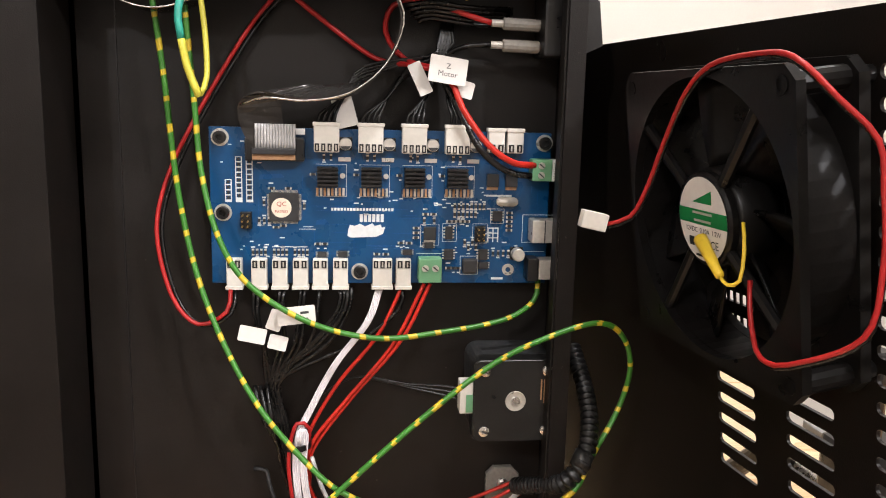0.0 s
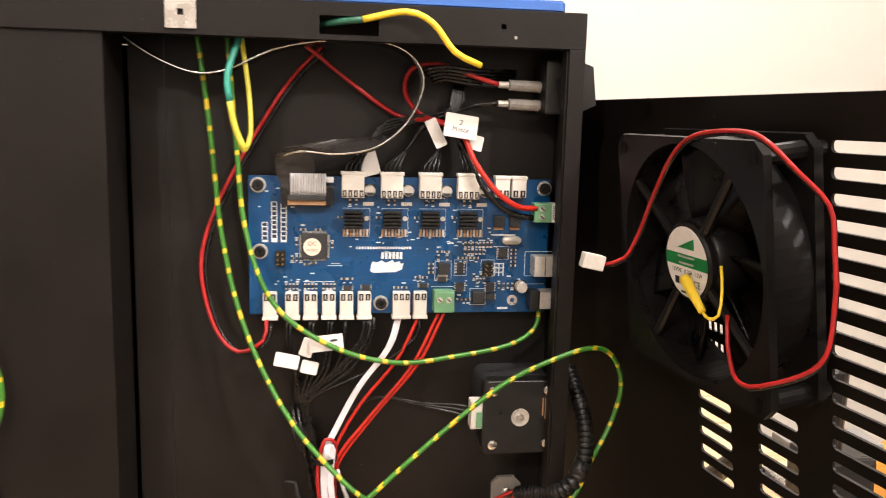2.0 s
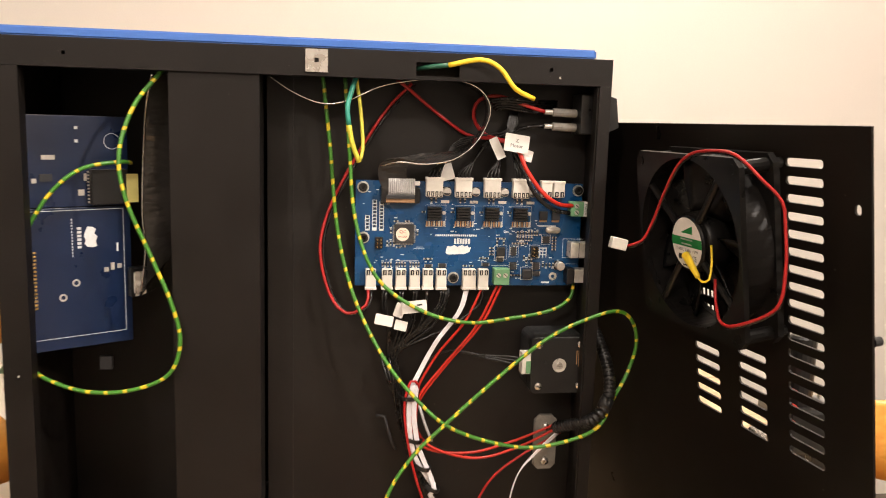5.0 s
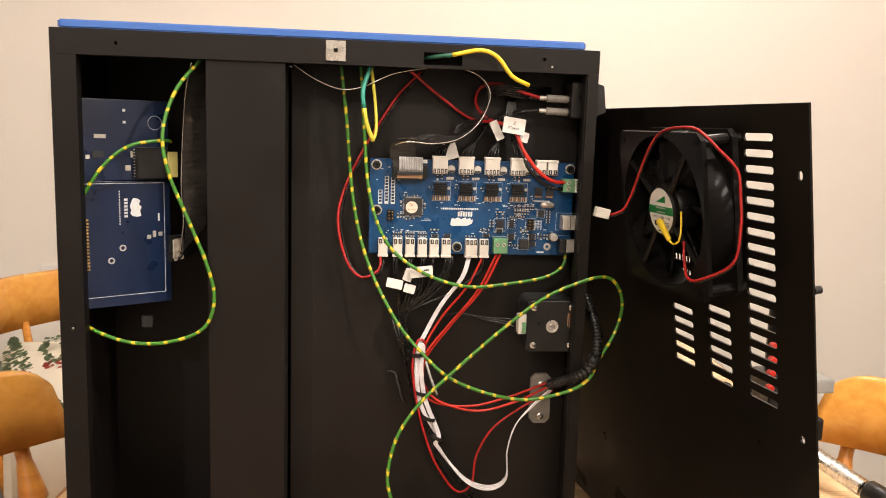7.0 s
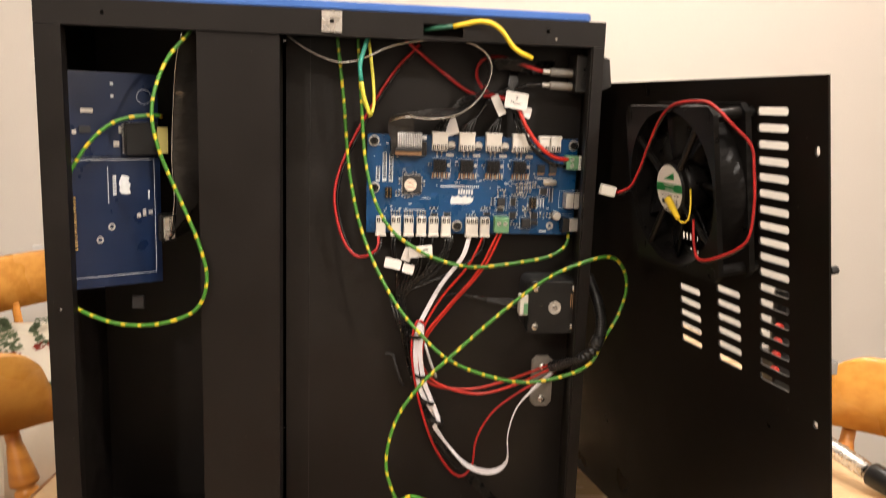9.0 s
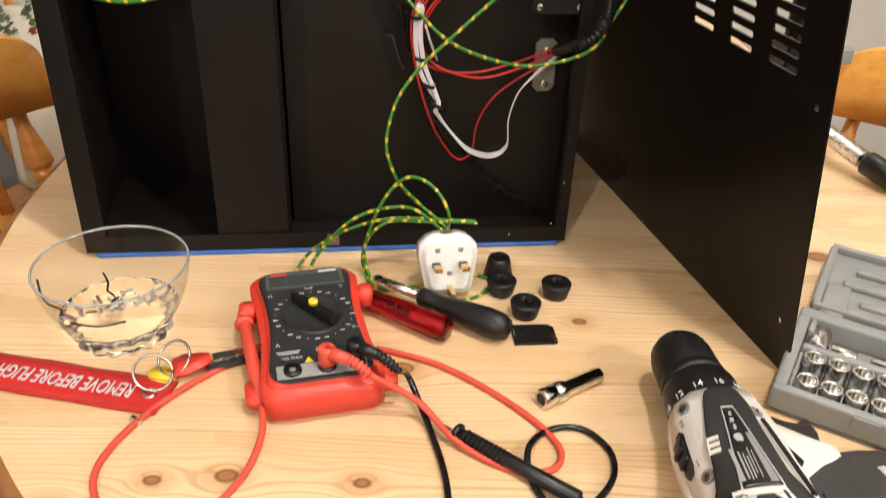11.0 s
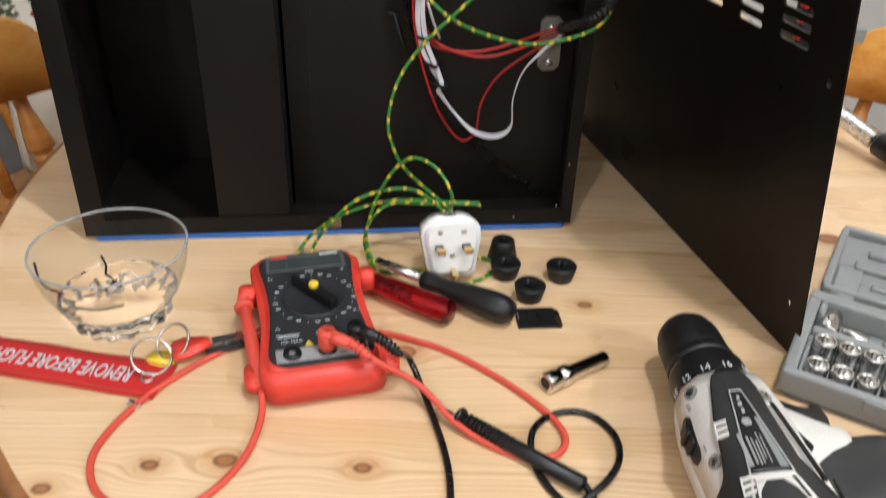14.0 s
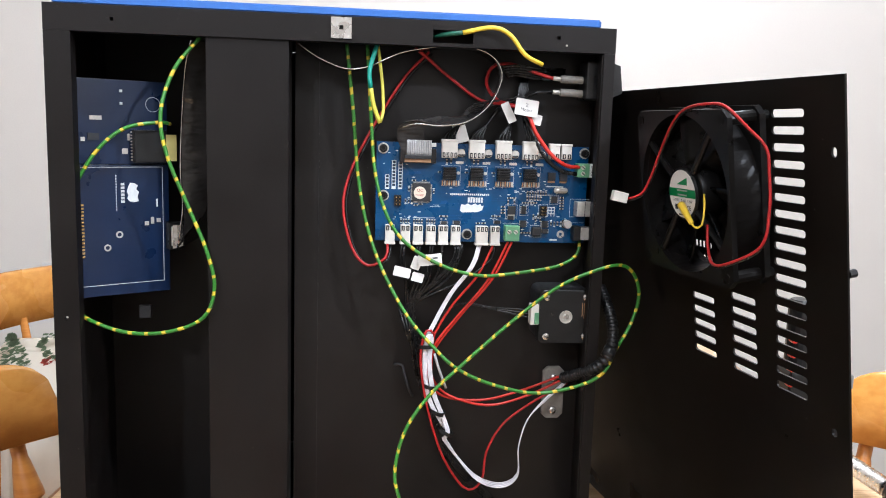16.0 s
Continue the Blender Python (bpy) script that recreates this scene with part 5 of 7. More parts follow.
for k in range(4):
    o = (k - 1.5) * 0.00088
    wire("white_wire", [(0.109 + o, 0.0265, 0.2725), (0.103 + o, 0.022, 0.256), (0.087 + o, 0.022, 0.234), (0.0745 + o, 0.022, 0.210), (0.0690 + o, 0.020, 0.197), (0.0680 + o, 0.020, 0.175), (0.0725 + o, 0.021, 0.149), (0.0865 + o, 0.022, 0.124)], 0.00058, WHITEW, "white wire of the flat four-way lead", group="white flat lead")
    wire("white_wire", [(0.0690 + o, 0.018, 0.192), (0.0700 + o, 0.0175, 0.2015), (0.0725 + o, 0.018, 0.1995), (0.0715 + o, 0.0195, 0.180), (0.0755 + o, 0.020, 0.155), (0.0850 + o, 0.020, 0.1315), (0.0880 + o, 0.019, 0.1215), (0.0850 + o, 0.019, 0.1175), (0.0880 + o, 0.022, 0.112), (0.0960 + o * 0.5, 0.025, 0.100), (0.1140, 0.026 + o, 0.080 + o), (0.1340, 0.026 + o, 0.0735 + o), (0.1470, 0.024 + o, 0.083 + o * 0.5), (0.1465 + o * 0.3, 0.022 + o, 0.108), (0.1530 + o * 0.5, 0.022 + o, 0.131), (0.1670 + o * 0.3, 0.024, 0.1465 + o), (0.1850, 0.030, 0.1595 + o)], 0.00058, WHITEW, "white wire of the flat lead looping to the conduit", group="white flat lead")
for k, pts in enumerate((
    [(0.120, 0.026, 0.2725), (0.108, 0.025, 0.248), (0.088, 0.027, 0.222), (0.0735, 0.025, 0.196), (0.0700, 0.026, 0.174), (0.081, 0.028, 0.151), (0.114, 0.028, 0.1455), (0.148, 0.029, 0.153), (0.186, 0.032, 0.1660)],
    [(0.131, 0.024, 0.2750), (0.116, 0.024, 0.244), (0.093, 0.025, 0.215), (0.0755, 0.024, 0.192), (0.0730, 0.026, 0.172), (0.0850, 0.026, 0.1525), (0.119, 0.026, 0.1420), (0.152, 0.027, 0.1490), (0.187, 0.031, 0.1635)],
    [(0.134, 0.024, 0.2750), (0.120, 0.024, 0.246), (0.096, 0.026, 0.216), (0.0760, 0.026, 0.188), (0.0740, 0.028, 0.168)])):
    wire("heater_wire", pts, 0.00105, REDW2, "red heater wire running from the board through the loom", group="red heater wires")
wire("sensor_lead", [(0.187, 0.032, 0.1580), (0.157, 0.028, 0.143), (0.134, 0.028, 0.125), (0.1215, 0.028, 0.102), (0.1190, 0.029, 0.0790), (0.112, 0.030, 0.0690), (0.103, 0.028, 0.0720), (0.091, 0.024, 0.089), (0.0810, 0.019, 0.110), (0.0715, 0.0175, 0.140), (0.0655, 0.0175, 0.170), (0.0645, 0.018, 0.190), (0.0685, 0.0180, 0.2055), (0.0745, 0.020, 0.2020), (0.0735, 0.024, 0.192)], 0.0010, REDW, "thin red sensor lead looping below the conduit")
for k in range(3):
    wire("motor_cable", [(0.152, 0.021, 0.2205 - k * 0.003), (0.142, 0.024, 0.2215 - k * 0.0024), (0.125, 0.028, 0.2215 - k * 0.001), (0.098, 0.034, 0.2235), (0.080, 0.036, 0.214)], 0.0007, BLACKW, "thin black cable from the motor's plug", group="motor cable")
for z, x, a in ((0.1925, 0.0660, 0), (0.1600, 0.0695, 15), (0.1385, 0.0765, 20), (0.1220, 0.0840, 30)):
    zt = part("cable_tie", lathe([(0.0066, -0.0014), (0.0076, -0.0014), (0.0076, 0.0014), (0.0066, 0.0014), (0.0066, -0.0014)], pose(x + 0.002, 0.0250, z, 0, a, 0) @ Matrix.Diagonal((1, 1.25, 1, 1)), 24), BLACKP)
    tagged(zt, "black nylon cable tie round the loom", "cable tie", "loom cable ties")
wire("tie_tail", [(0.0755, 0.022, 0.186), (0.080, 0.020, 0.172), (0.0855, 0.022, 0.158)], 0.0011, GREYW, "grey tail of a cable tie", "cable tie")
tagged(part("steel_clip", sweep([(0.045, 0.038, 0.173), (0.0515, 0.036, 0.1725), (0.053, 0.034, 0.166), (0.058, 0.034, 0.151), (0.0605, 0.036, 0.147)], 0.0011, 8), CHIP), "dark bent wire clip on the plate", "clip")
# clamp and corrugated conduit
CL = thing("conduit_clamp", (0.177, 0.042, 0.147), "cloudy clear plastic clamp plate with two screws", "clamp")
part("clamp_plate", prism([(-0.009, -0.018), (-0.005, -0.022), (0.005, -0.022), (0.009, -0.018), (0.009, 0.018), (0.005, 0.022), (-0.005, 0.022), (-0.009, 0.018)], 0, 0.004, pose(0.1770, 0.0419, 0.1480, 90), 0.0006), CLEARP, CL)
for z in (0.161, 0.133):
    part("screw", lathe([(0, 0.002), (0.0016, 0.002), (0.0028, 0.0014), (0.0029, 0), (0, 0)], pose(0.1770, 0.0378, z, 90), 16), STEEL, CL)
CO = [(0.1830, 0.030, 0.163), (0.1910, 0.010, 0.173), (0.1975, -0.010, 0.184), (0.2060, -0.012, 0.196), (0.2120, 0.0, 0.208), (0.2140, 0.016, 0.220), (0.2130, 0.040, 0.236)]
tagged(part("conduit", sweep(CO, 0.0055, 14, step=0.0006, ribs=lambda d: 0.0037 + 0.0009 * math.copysign(1, math.sin(d * 2 * math.pi / 0.0036))), BLACKP, None, "", True), "black corrugated conduit bending round the housing's edge", "conduit")
part("smooth_sleeve", sweep([(0.2035, -0.0125, 0.1925), (0.2075, -0.010, 0.199)], 0.0050, 14), BLACKP, bpy.data.objects["conduit"], "smooth black sleeve", True)

# ---- table ----
TB = thing("dining_table", (0.15, 0.15, -0.75), "oval pine dining table with knotty planks and a worn edge", "table")
TT = pose(0.15, 0.15, 0, 0, 0, math.degrees(TURN))
HALF, FRONT, FC, BC = 0.425, 0.523, -0.044, 0.50


def half_width(v):
    if v < FC:
        return HALF * math.sqrt(max(0.0, 1 - ((FC - v) / FRONT) ** 2))
    if v > BC:
        return HALF * math.sqrt(max(0.0, 1 - ((v - BC) / FRONT) ** 2))
    return HALF


v0, count = FC - FRONT + 0.002, 17
vend = BC + FRONT - 0.002
cuts = [v0 + (vend - v0) * (k + (0.12 * math.sin(5.1 * k) if 0 < k < count else 0)) / count for k in range(count + 1)]
for a, b in zip(cuts, cuts[1:]):
    n = 6
    a2, b2 = a + 0.00012, b - 0.00012
    side = [(half_width(a2 + (b2 - a2) * k / n) - 0.004, a2 + (b2 - a2) * k / n) for k in range(n + 1)]
    outline = side + [(-x, y) for x, y in reversed(side)]
    outline = [q for i, q in enumerate(outline) if i == 0 or (abs(q[0] - outline[i - 1][0]) + abs(q[1] - outline[i - 1][1])) > 1e-5]
    part("plank", prism(outline, -0.026, 0.0, TT), PINE, TB)
rim = []
for k in range(120):
    a = 2 * math.pi * k / 120
    v = -math.cos(a)
    rim.append((math.sin(a) * (HALF - 0.004), (FC + v * (FRONT - 0.004)) if v < 0 else (BC + v * (FRONT - 0.004))))
line = [TT @ Vector((x, y, -0.0135)) for x, y in rim]
line.append(line[0])
tmp = bmesh.new()
rows = []
for i, q in enumerate(line):
    c = TT @ Vector((0, FC if (i % 120) < 30 or (i % 120) > 90 else BC, -0.0135))
    out = (q - c).normalized()
    rows.append([tmp.verts.new(q + out * dx + Vector((0, 0, dz))) for dx, dz in ((-0.001, 0.0132), (0.003, 0.0128), (0.007, 0.0105), (0.0095, 0.005), (0.0095, -0.006), (0.007, -0.0105), (0, -0.0125))])
for a, b in zip(rows, rows[1:]):
    for i in range(6):
        tmp.faces.new((a[i], b[i], b[i + 1], a[i + 1]))
bmesh.ops.recalc_face_normals(tmp, faces=tmp.faces)
part("edge_moulding", join(bmesh.new(), tmp), EDGE_WOOD, TB, "worn brown rounded edge", True)
for x, y in ((-0.05, 0.02), (0.10, 0.02), (-0.05, 0.46), (0.10, 0.46)):
    p = TT @ Vector((x, y, 0))
    part("leg", lathe([(0, -0.75), (0.022, -0.75), (0.030, -0.60), (0.026, -0.45), (0.036, -0.30), (0.030, -0.15), (0.036, -0.12), (0.036, -0.0265), (0, -0.0265)], pose(p.x, p.y, 0), 16), HONEY, TB, "", True)
part("apron", box(-0.10, 0.14, 0.01, 0.03, -0.11, -0.0265, m=TT), HONEY, TB)


# ---- chairs ----
def chair(name, m, label, rail_h=0.085, width=0.42, drop=0.0, splay=0.165, inset=0.035):
    """Spindle-back chair in its own frame: seat centre at the origin of the floor, back along +y."""
    base = m.translation
    ch = thing(name, base, label, "chair", "chairs round the table")
    part("seat", prism(rounded(0.42, 0.40, 0.09), 0.43, 0.465, m, 0.008), HONEY, ch, "", True)
    pts = []
    for k in range(41):
        f = k / 20 - 1
        pts.append((f * width / 2, 0.21 - 0.055 * f * f * -1 - 0.055))
    tmp = bmesh.new()
    rows = []
    for k, (x, y) in enumerate(pts):
        f = k / 20 - 1
        e = math.sqrt(max(0.0, 1 - max(0.0, (abs(f) - 0.78) / 0.22) ** 2))
        top = 0.855 - drop - 0.004 * f * f
        low = 0.855 - drop - rail_h
        top = low + (top - low) * (0.42 + 0.58 * e)
        mid = (top + low) / 2
        y2 = 0.235 - 0.055 * f * f
        rows.append([tmp.verts.new((x, y2 + dy, z)) for dy, z in ((-0.009, low), (-0.010, mid), (-0.009, top - 0.004), (-0.004, top), (0.006, top), (0.010, top - 0.004), (0.010, mid), (0.010, low))])
    for a, b in zip(rows, rows[1:]):
        for i in range(8):
            tmp.faces.new((a[i], a[(i + 1) % 8], b[(i + 1) % 8], b[i]))
    tmp.faces.new(rows[0])
    tmp.faces.new(rows[-1][::-1])
    bmesh.ops.recalc_face_normals(tmp, faces=tmp.faces)
    part("top_rail", join(bmesh.new(), tmp, m), HONEY_RAIL, ch, "wide curved honey-coloured rail", True)
    turned = [(0.0, 0), (0.008, 0), (0.008, 0.030), (0.0095, 0.036), (0.0150, 0.070), (0.0155, 0.075), (0.0150, 0.078), (0.0090, 0.082), (0.0122, 0.085), (0.0130, 0.089), (0.0122, 0.093), (0.0095, 0.095), (0.0136, 0.100), (0.0145, 0.107), (0.0132, 0.114), (0.0095, 0.118), (0.0155, 0.123), (0.0162, 0.135), (0.0150, 0.20), (0.010, 0.335), (0, 0.336)]
    for s in (-1, 1):
        a, l = aim(m @ Vector((s * (width / 2 - inset), 0.210, 0.772 - drop)), m @ Vector((s * splay, 0.125, 0.465)))
        part("back_post", lathe([(r, z * l / 0.336) for r, z in turned], a, 18), HONEY, ch, "turned back post", True)
        a, l = aim(m @ Vector((s * 0.18, -0.15, 0)), m @ Vector((s * 0.14, -0.12, 0.43)))
        part("leg", lathe([(0, 0), (0.014, 0), (0.020, l * 0.3), (0.014, l * 0.5), (0.021, l * 0.75), (0.015, l), (0, l)], a, 12), HONEY, ch, "", True)
        a, l = aim(m @ Vector((s * 0.18, 0.17, 0)), m @ Vector((s * 0.14, 0.13, 0.43)))
        part("leg", lathe([(0, 0), (0.014, 0), (0.020, l * 0.3), (0.014, l * 0.5), (0.021, l * 0.75), (0.015, l), (0, l)], a, 12), HONEY, ch, "", True)
        part("stretcher", rod(m @ Vector((s * 0.165, -0.13, 0.2)), m @ Vector((s * 0.165, 0.15, 0.2)), 0.010, n=10), HONEY, ch)
    for x in (-0.088, 0.0, 0.088):
        a, l = aim(m @ Vector((x, 0.165, 0.465)), m @ Vector((x * 1.25, 0.228, 0.775 - drop)))
        part("spindle", lathe([(0, 0), (0.006, 0), (0.010, l * 0.45), (0.006, l), (0, l)], a, 10), HONEY, ch, "", True)
    return ch


FLOOR = -0.75
chair("dining_chair", pose(-0.213, 0.051, FLOOR, 0, 0, 70), "honey-coloured wooden spindle-back chair tucked under the table", 0.090, 0.42, 0.0, 0.170, 0.026)
chair("dining_chair", pose(-0.330, 0.700, FLOOR, 0, 0, 60), "honey-coloured wooden spindle-back chair with a printed cushion", 0.090, 0.42, 0.0, 0.170, 0.026)
chair("dining_chair", pose(0.508, 0.0, FLOOR, 0, 0, -65), "honey-coloured wooden spindle-back chair beyond the table's edge", 0.090, 0.42, 0.0, 0.170, 0.026)

# cushion on the far chair
CU = thing("christmas_cushion", (-0.39, 0.72, -0.285), "cream cushion printed with a green tree and a wreath", "cushion")
CM = pose(-0.408, 0.728, -0.1375, 84, 0, 4)
part("cushion_body", prism(rounded(0.246, 0.295, 0.02), -0.028, 0.028, CM, 0.018), CLOTH, CU, "", True)


def clumps(cx, cy, count, shape, material, name, seed, size=0.0042):
    r = random.Random(seed)
    bm = bmesh.new()
    for k in range(count):
        x, y = shape(r)
        a = r.random() * 3.14
        s = size * (0.6 + 0.8 * r.random())
        prism([(cx + x + s * math.cos(a + q), cy + y + 0.55 * s * math.sin(a * 2 + q)) for q in (0, 1.5, 3.1, 4.6)], 0.0282, 0.0286, CM, bm=bm)
    return tagged(part(name, bm, material, CU), kind="stuff")


def tree(r):
    h = r.random()
    return ((r.random() - 0.5) * 0.056 * (1.1 - h), h * 0.052)


def wreath(r):
    a = r.random() * 6.28
    q = 0.017 + 0.005 * (r.random() - 0.5) * 2
    return (q * math.cos(a), q * math.sin(a))


clumps(-0.099, 0.108, 210, tree, CLOTH_GREEN, "printed_tree", 1)
clumps(-0.038, 0.141, 120, wreath, CLOTH_GREEN, "printed_wreath", 2)
clumps(-0.036, 0.006, 190, tree, CLOTH_GREEN, "printed_tree", 3)
clumps(-0.042, 0.117, 22, lambda r: ((r.random() - 0.5) * 0.025, (r.random() - 0.5) * 0.014), CLOTH_RED, "printed_bow", 4)
clumps(-0.097, 0.103, 18, lambda r: ((r.random() - 0.5) * 0.045, (r.random() - 0.5) * 0.008), CLOTH_RED, "printed_present", 5)

# seat bench beyond
SO = thing("sofa", (-0.7, 1.30, FLOOR), "dark grey cloth sofa against the far wall", "sofa")
part("sofa_base", box(-1.50, 0.30, 1.02, 1.62, -0.70, -0.42, 0.03), SOFA, SO, "", True)
part("sofa_back", box(-1.50, 0.30, 1.42, 1.66, -0.418, -0.28, 0.04), SOFA, SO, "", True)
part("sofa_foot", box(-1.45, -1.39, 1.10, 1.16, -0.75, -0.701), BLACKP, SO)
part("sofa_foot", box(0.19, 0.25, 1.10, 1.16, -0.75, -0.701), BLACKP, SO)
slab("socket_plate", -0.803, -0.657, 1.690, 1.6995, -0.110, -0.032, material=WHITE, label="white wall socket plate")

# ---- camera stand behind the panel ----
TRI = thing("small_tripod", (0.48, 0.22, 0), "small folded tripod with silver leg, grey plate and red knobs", "tripod")
part("leg_tube", rod((0.543, 0.116, 0.021), (0.478, 0.258, 0.062), 0.0095, n=20), STEEL, TRI, "silver leg tube", True)
part("leg_clamp", rod((0.5445, 0.112, 0.0205), (0.560, 0.076, 0.0135), 0.0125, n=16, bevel=0.002), BLACKP, TRI, "black leg clamp", True)
part("leg_foot", rod((0.560, 0.076, 0.0135), (0.568, 0.054, 0.0125), 0.0100, n=16, bevel=0.002), RUBBER, TRI, "black rubber foot", True)
part("leg_tube", rod((0.445, 0.330, 0.012), (0.462, 0.262, 0.080), 0.0095, n=16), BLACKP, TRI)
part("centre_column", rod((0.427, 0.1, 0.0), (0.427, 0.1, 0.215), 0.0120, n=18, bevel=0.002), BLACKP, TRI)
part("collar", rod((0.427, 0.1, 0.060), (0.427, 0.1, 0.085), 0.0200, n=18, bevel=0.003), BLACKP, TRI)
part("head", box(0.411, 0.457, 0.080, 0.120, 0.110, 0.152, 0.004), BLACKP, TRI)
for z in (0.1825, 0.1690, 0.1560, 0.1417):
    part("knob", rod((0.4088, 0.0750, z), (0.4088, 0.0820, z), 0.0036, n=16, bevel=0.0008), REDW2, TRI, "red knob")
part("plate", box(0.475, 0.560, 0.205, 0.245, 0.092, 0.1080, 0.002), CASE_GREY, TRI, "grey quick-release plate")
part("plate_screw", rod((0.531, 0.222, 0.1082), (0.531, 0.222, 0.117), 0.0020, n=10), STEEL, TRI)
part("clamp_knob", box(0.520, 0.552, 0.205, 0.228, 0.036, 0.062, 0.003), BLACKP, TRI)


# ---- mains plug and its cord ----
PG = thing("mains_plug", (0.088, -0.075, 0), "white three-pin mains plug resting on its earth pin", "plug")
PM = Matrix.Translation((0.0885, -0.0830, 0.0060)) @ pose(0, 0, 0, 76, 0, 3) @ Matrix.Diagonal((0.93, 0.93, 0.93, 1))
shape = [(-0.0150, 0.001), (-0.0195, 0.006), (-0.0245, 0.034), (-0.0235, 0.043), (-0.0170, 0.049), (-0.010, 0.0515), (0.010, 0.0515), (0.0170, 0.049), (0.0235, 0.043), (0.0245, 0.034), (0.0195, 0.006), (0.0150, 0.001)]
part("plug_body", prism(shape, -0.022, 0.0, PM, 0.003), WHITE, PG, "", True)
part("plug_face", prism([(x * 0.80, 0.005 + y * 0.82) for x, y in shape], 0.0001, 0.0012, PM, 0.0004), WHITE, PG)
for s in (-1, 1):
    pn = part("live_pin", box(-0.0032, 0.0032, -0.0020, 0.0020, 0.0013, 0.0085, 0.0003, PM @ Matrix.Translation((s * 0.0111, 0.0280, 0))), BLACKP, PG, "flat pin, sleeved black at its root")
    part("brass_tip", box(-0.0032, 0.0032, -0.0020, 0.0020, 0.0086, 0.0175, 0.0005, PM @ Matrix.Translation((s * 0.0111, 0.0280, 0))), BRASS, pn)
    part("screw", lathe([(0, 0.0007), (0.0016, 0.0007), (0.0023, 0), (0, 0)], PM @ pose(s * 0.0095, 0.0400, 0.0013), 14), STEEL, PG)
part("earth_pin", box(-0.0020, 0.0020, -0.0040, 0.0040, 0.0013, 0.0225, 0.0005, PM @ Matrix.Translation((0, 0.0060, 0))), BRASS, PG, "upright brass earth pin")
part("screw", lathe([(0, 0.0007), (0.0016, 0.0007), (0.0023, 0), (0, 0)], PM @ pose(0, 0.0200, 0.0013), 14), STEEL, PG)
part("cord_grip", lathe([(0.0018, 0), (0.0055, 0), (0.0055, 0.002), (0.0018, 0.002)], PM @ pose(0, 0.0508, -0.011, -90), 20), CASE_GREY, PG)
cr = PM @ Vector((0, 0.050, -0.011))
wire("earth_wire", [tuple(cr), (0.0870, -0.072, 0.072), (0.0775, -0.060, 0.087), (0.062, -0.050, 0.092), (0.048, -0.045, 0.082), (0.034, -0.043, 0.057), (0.0245, -0.040, 0.024), (0.0240, -0.036, 0.006), (0.032, -0.060, 0.002), (0.058, -0.068, 0.002), (0.086, -0.052, 0.002), (0.118, -0.050, 0.002), (0.124, -0.064, 0.002), (0.110, -0.080, 0.002), (0.086, -0.087, 0.0018)], 0.0014, EARTH, "green and yellow striped cord rising from the plug")
wire("earth_wire", [(0.1170, -0.020, 0.036), (0.095, -0.020, 0.0375), (0.048, -0.030, 0.046), (0.013, -0.040, 0.043), (-0.010, -0.034, 0.026), (-0.024, -0.028, 0.009), (-0.030, -0.040, 0.002), (-0.022, -0.062, 0.002)], 0.0014, EARTH, "green and yellow striped cord arching behind the meter")
wire("earth_wire", [(0.092, -0.044, 0.036), (0.066, -0.040, 0.058), (0.043, -0.040, 0.061), (0.017, -0.042, 0.053), (-0.005, -0.040, 0.030), (-0.018, -0.038, 0.008), (-0.016, -0.052, 0.002), (-0.010, -0.070, 0.002)], 0.0014, EARTH, "green and yellow striped cord in a low loop")

# ---- multimeter ----
MM = thing("multimeter", (-0.013, -0.146, 0), "red-cased digital multimeter with leads plugged in", "multimeter")
TM = pose(-0.0136, -0.1405, 0, 0, 0, 8) @ Matrix.Diagonal((1, 1.085, 1, 1))


def waist(w, l, pinch):
    out = []
    for x, y in rounded(w, l, 0.013, 6):
        f = abs(y) / (l / 2)
        out.append((x, y))
    right = [(w / 2 - pinch * math.cos(math.pi * (y / (l / 2 - 0.013)) / 2), y) for y in [(-1 + 2 * k / 8) * (l / 2 - 0.015) for k in range(9)]]
    top = [(w / 2 - 0.013 + 0.013 * math.cos(a), l / 2 - 0.013 + 0.013 * math.sin(a)) for a in [math.pi / 2 * k / 5 for k in range(1, 6)]]
    half = right + top
    return [(x, y) for x, y in half] + [(-x, y) for x, y in reversed(half[:-1])] + [(-half[-1][0], half[-1][1])][:0] + [(-(w / 2 - 0.013 + 0.013 * math.cos(a)), -(l / 2 - 0.013 + 0.013 * math.sin(a))) for a in [math.pi / 2 * k / 5 for k in range(1, 6)]] + [((w / 2 - 0.013 + 0.013 * math.cos(a)), -(l / 2 - 0.013 + 0.013 * math.sin(a))) for a in [math.pi / 2 * k / 5 for k in range(5, 0, -1)]]


part("holster", prism(waist(0.079, 0.126, 0.004), 0.0, 0.0290, TM, 0.005), METER_RED, MM, "red rubber holster", True)
part("face", prism(waist(0.066, 0.117, 0.004), 0.0291, 0.0310, TM @ Matrix.Translation((0, -0.0005, 0)), 0.0008), METER_GREY, MM, "dark grey printed face")
for s, y in ((-1, 0.030), (1, 0.036)):
    part("probe_clip", prism(rounded(0.0115, 0.0105, 0.004), 0.010, 0.026, TM @ Matrix.Translation((s * 0.0425, y, 0)), 0.0015), METER_RED, MM, "", True)
for s in (-1, 1):
    part("probe_foot", prism(rounded(0.016, 0.020, 0.006), 0.006, 0.016, TM @ Matrix.Translation((s * 0.0410, -0.043, 0)), 0.002), METER_RED, MM, "", True)
Z = 0.0311


def mbox(x0, x1, y0, y1, h0, h1, bevel=0.0):
    return box(x0 / 1e3, x1 / 1e3, y0 / 1e3, y1 / 1e3, Z + h0 / 1e3, Z + h1 / 1e3, bevel, TM)


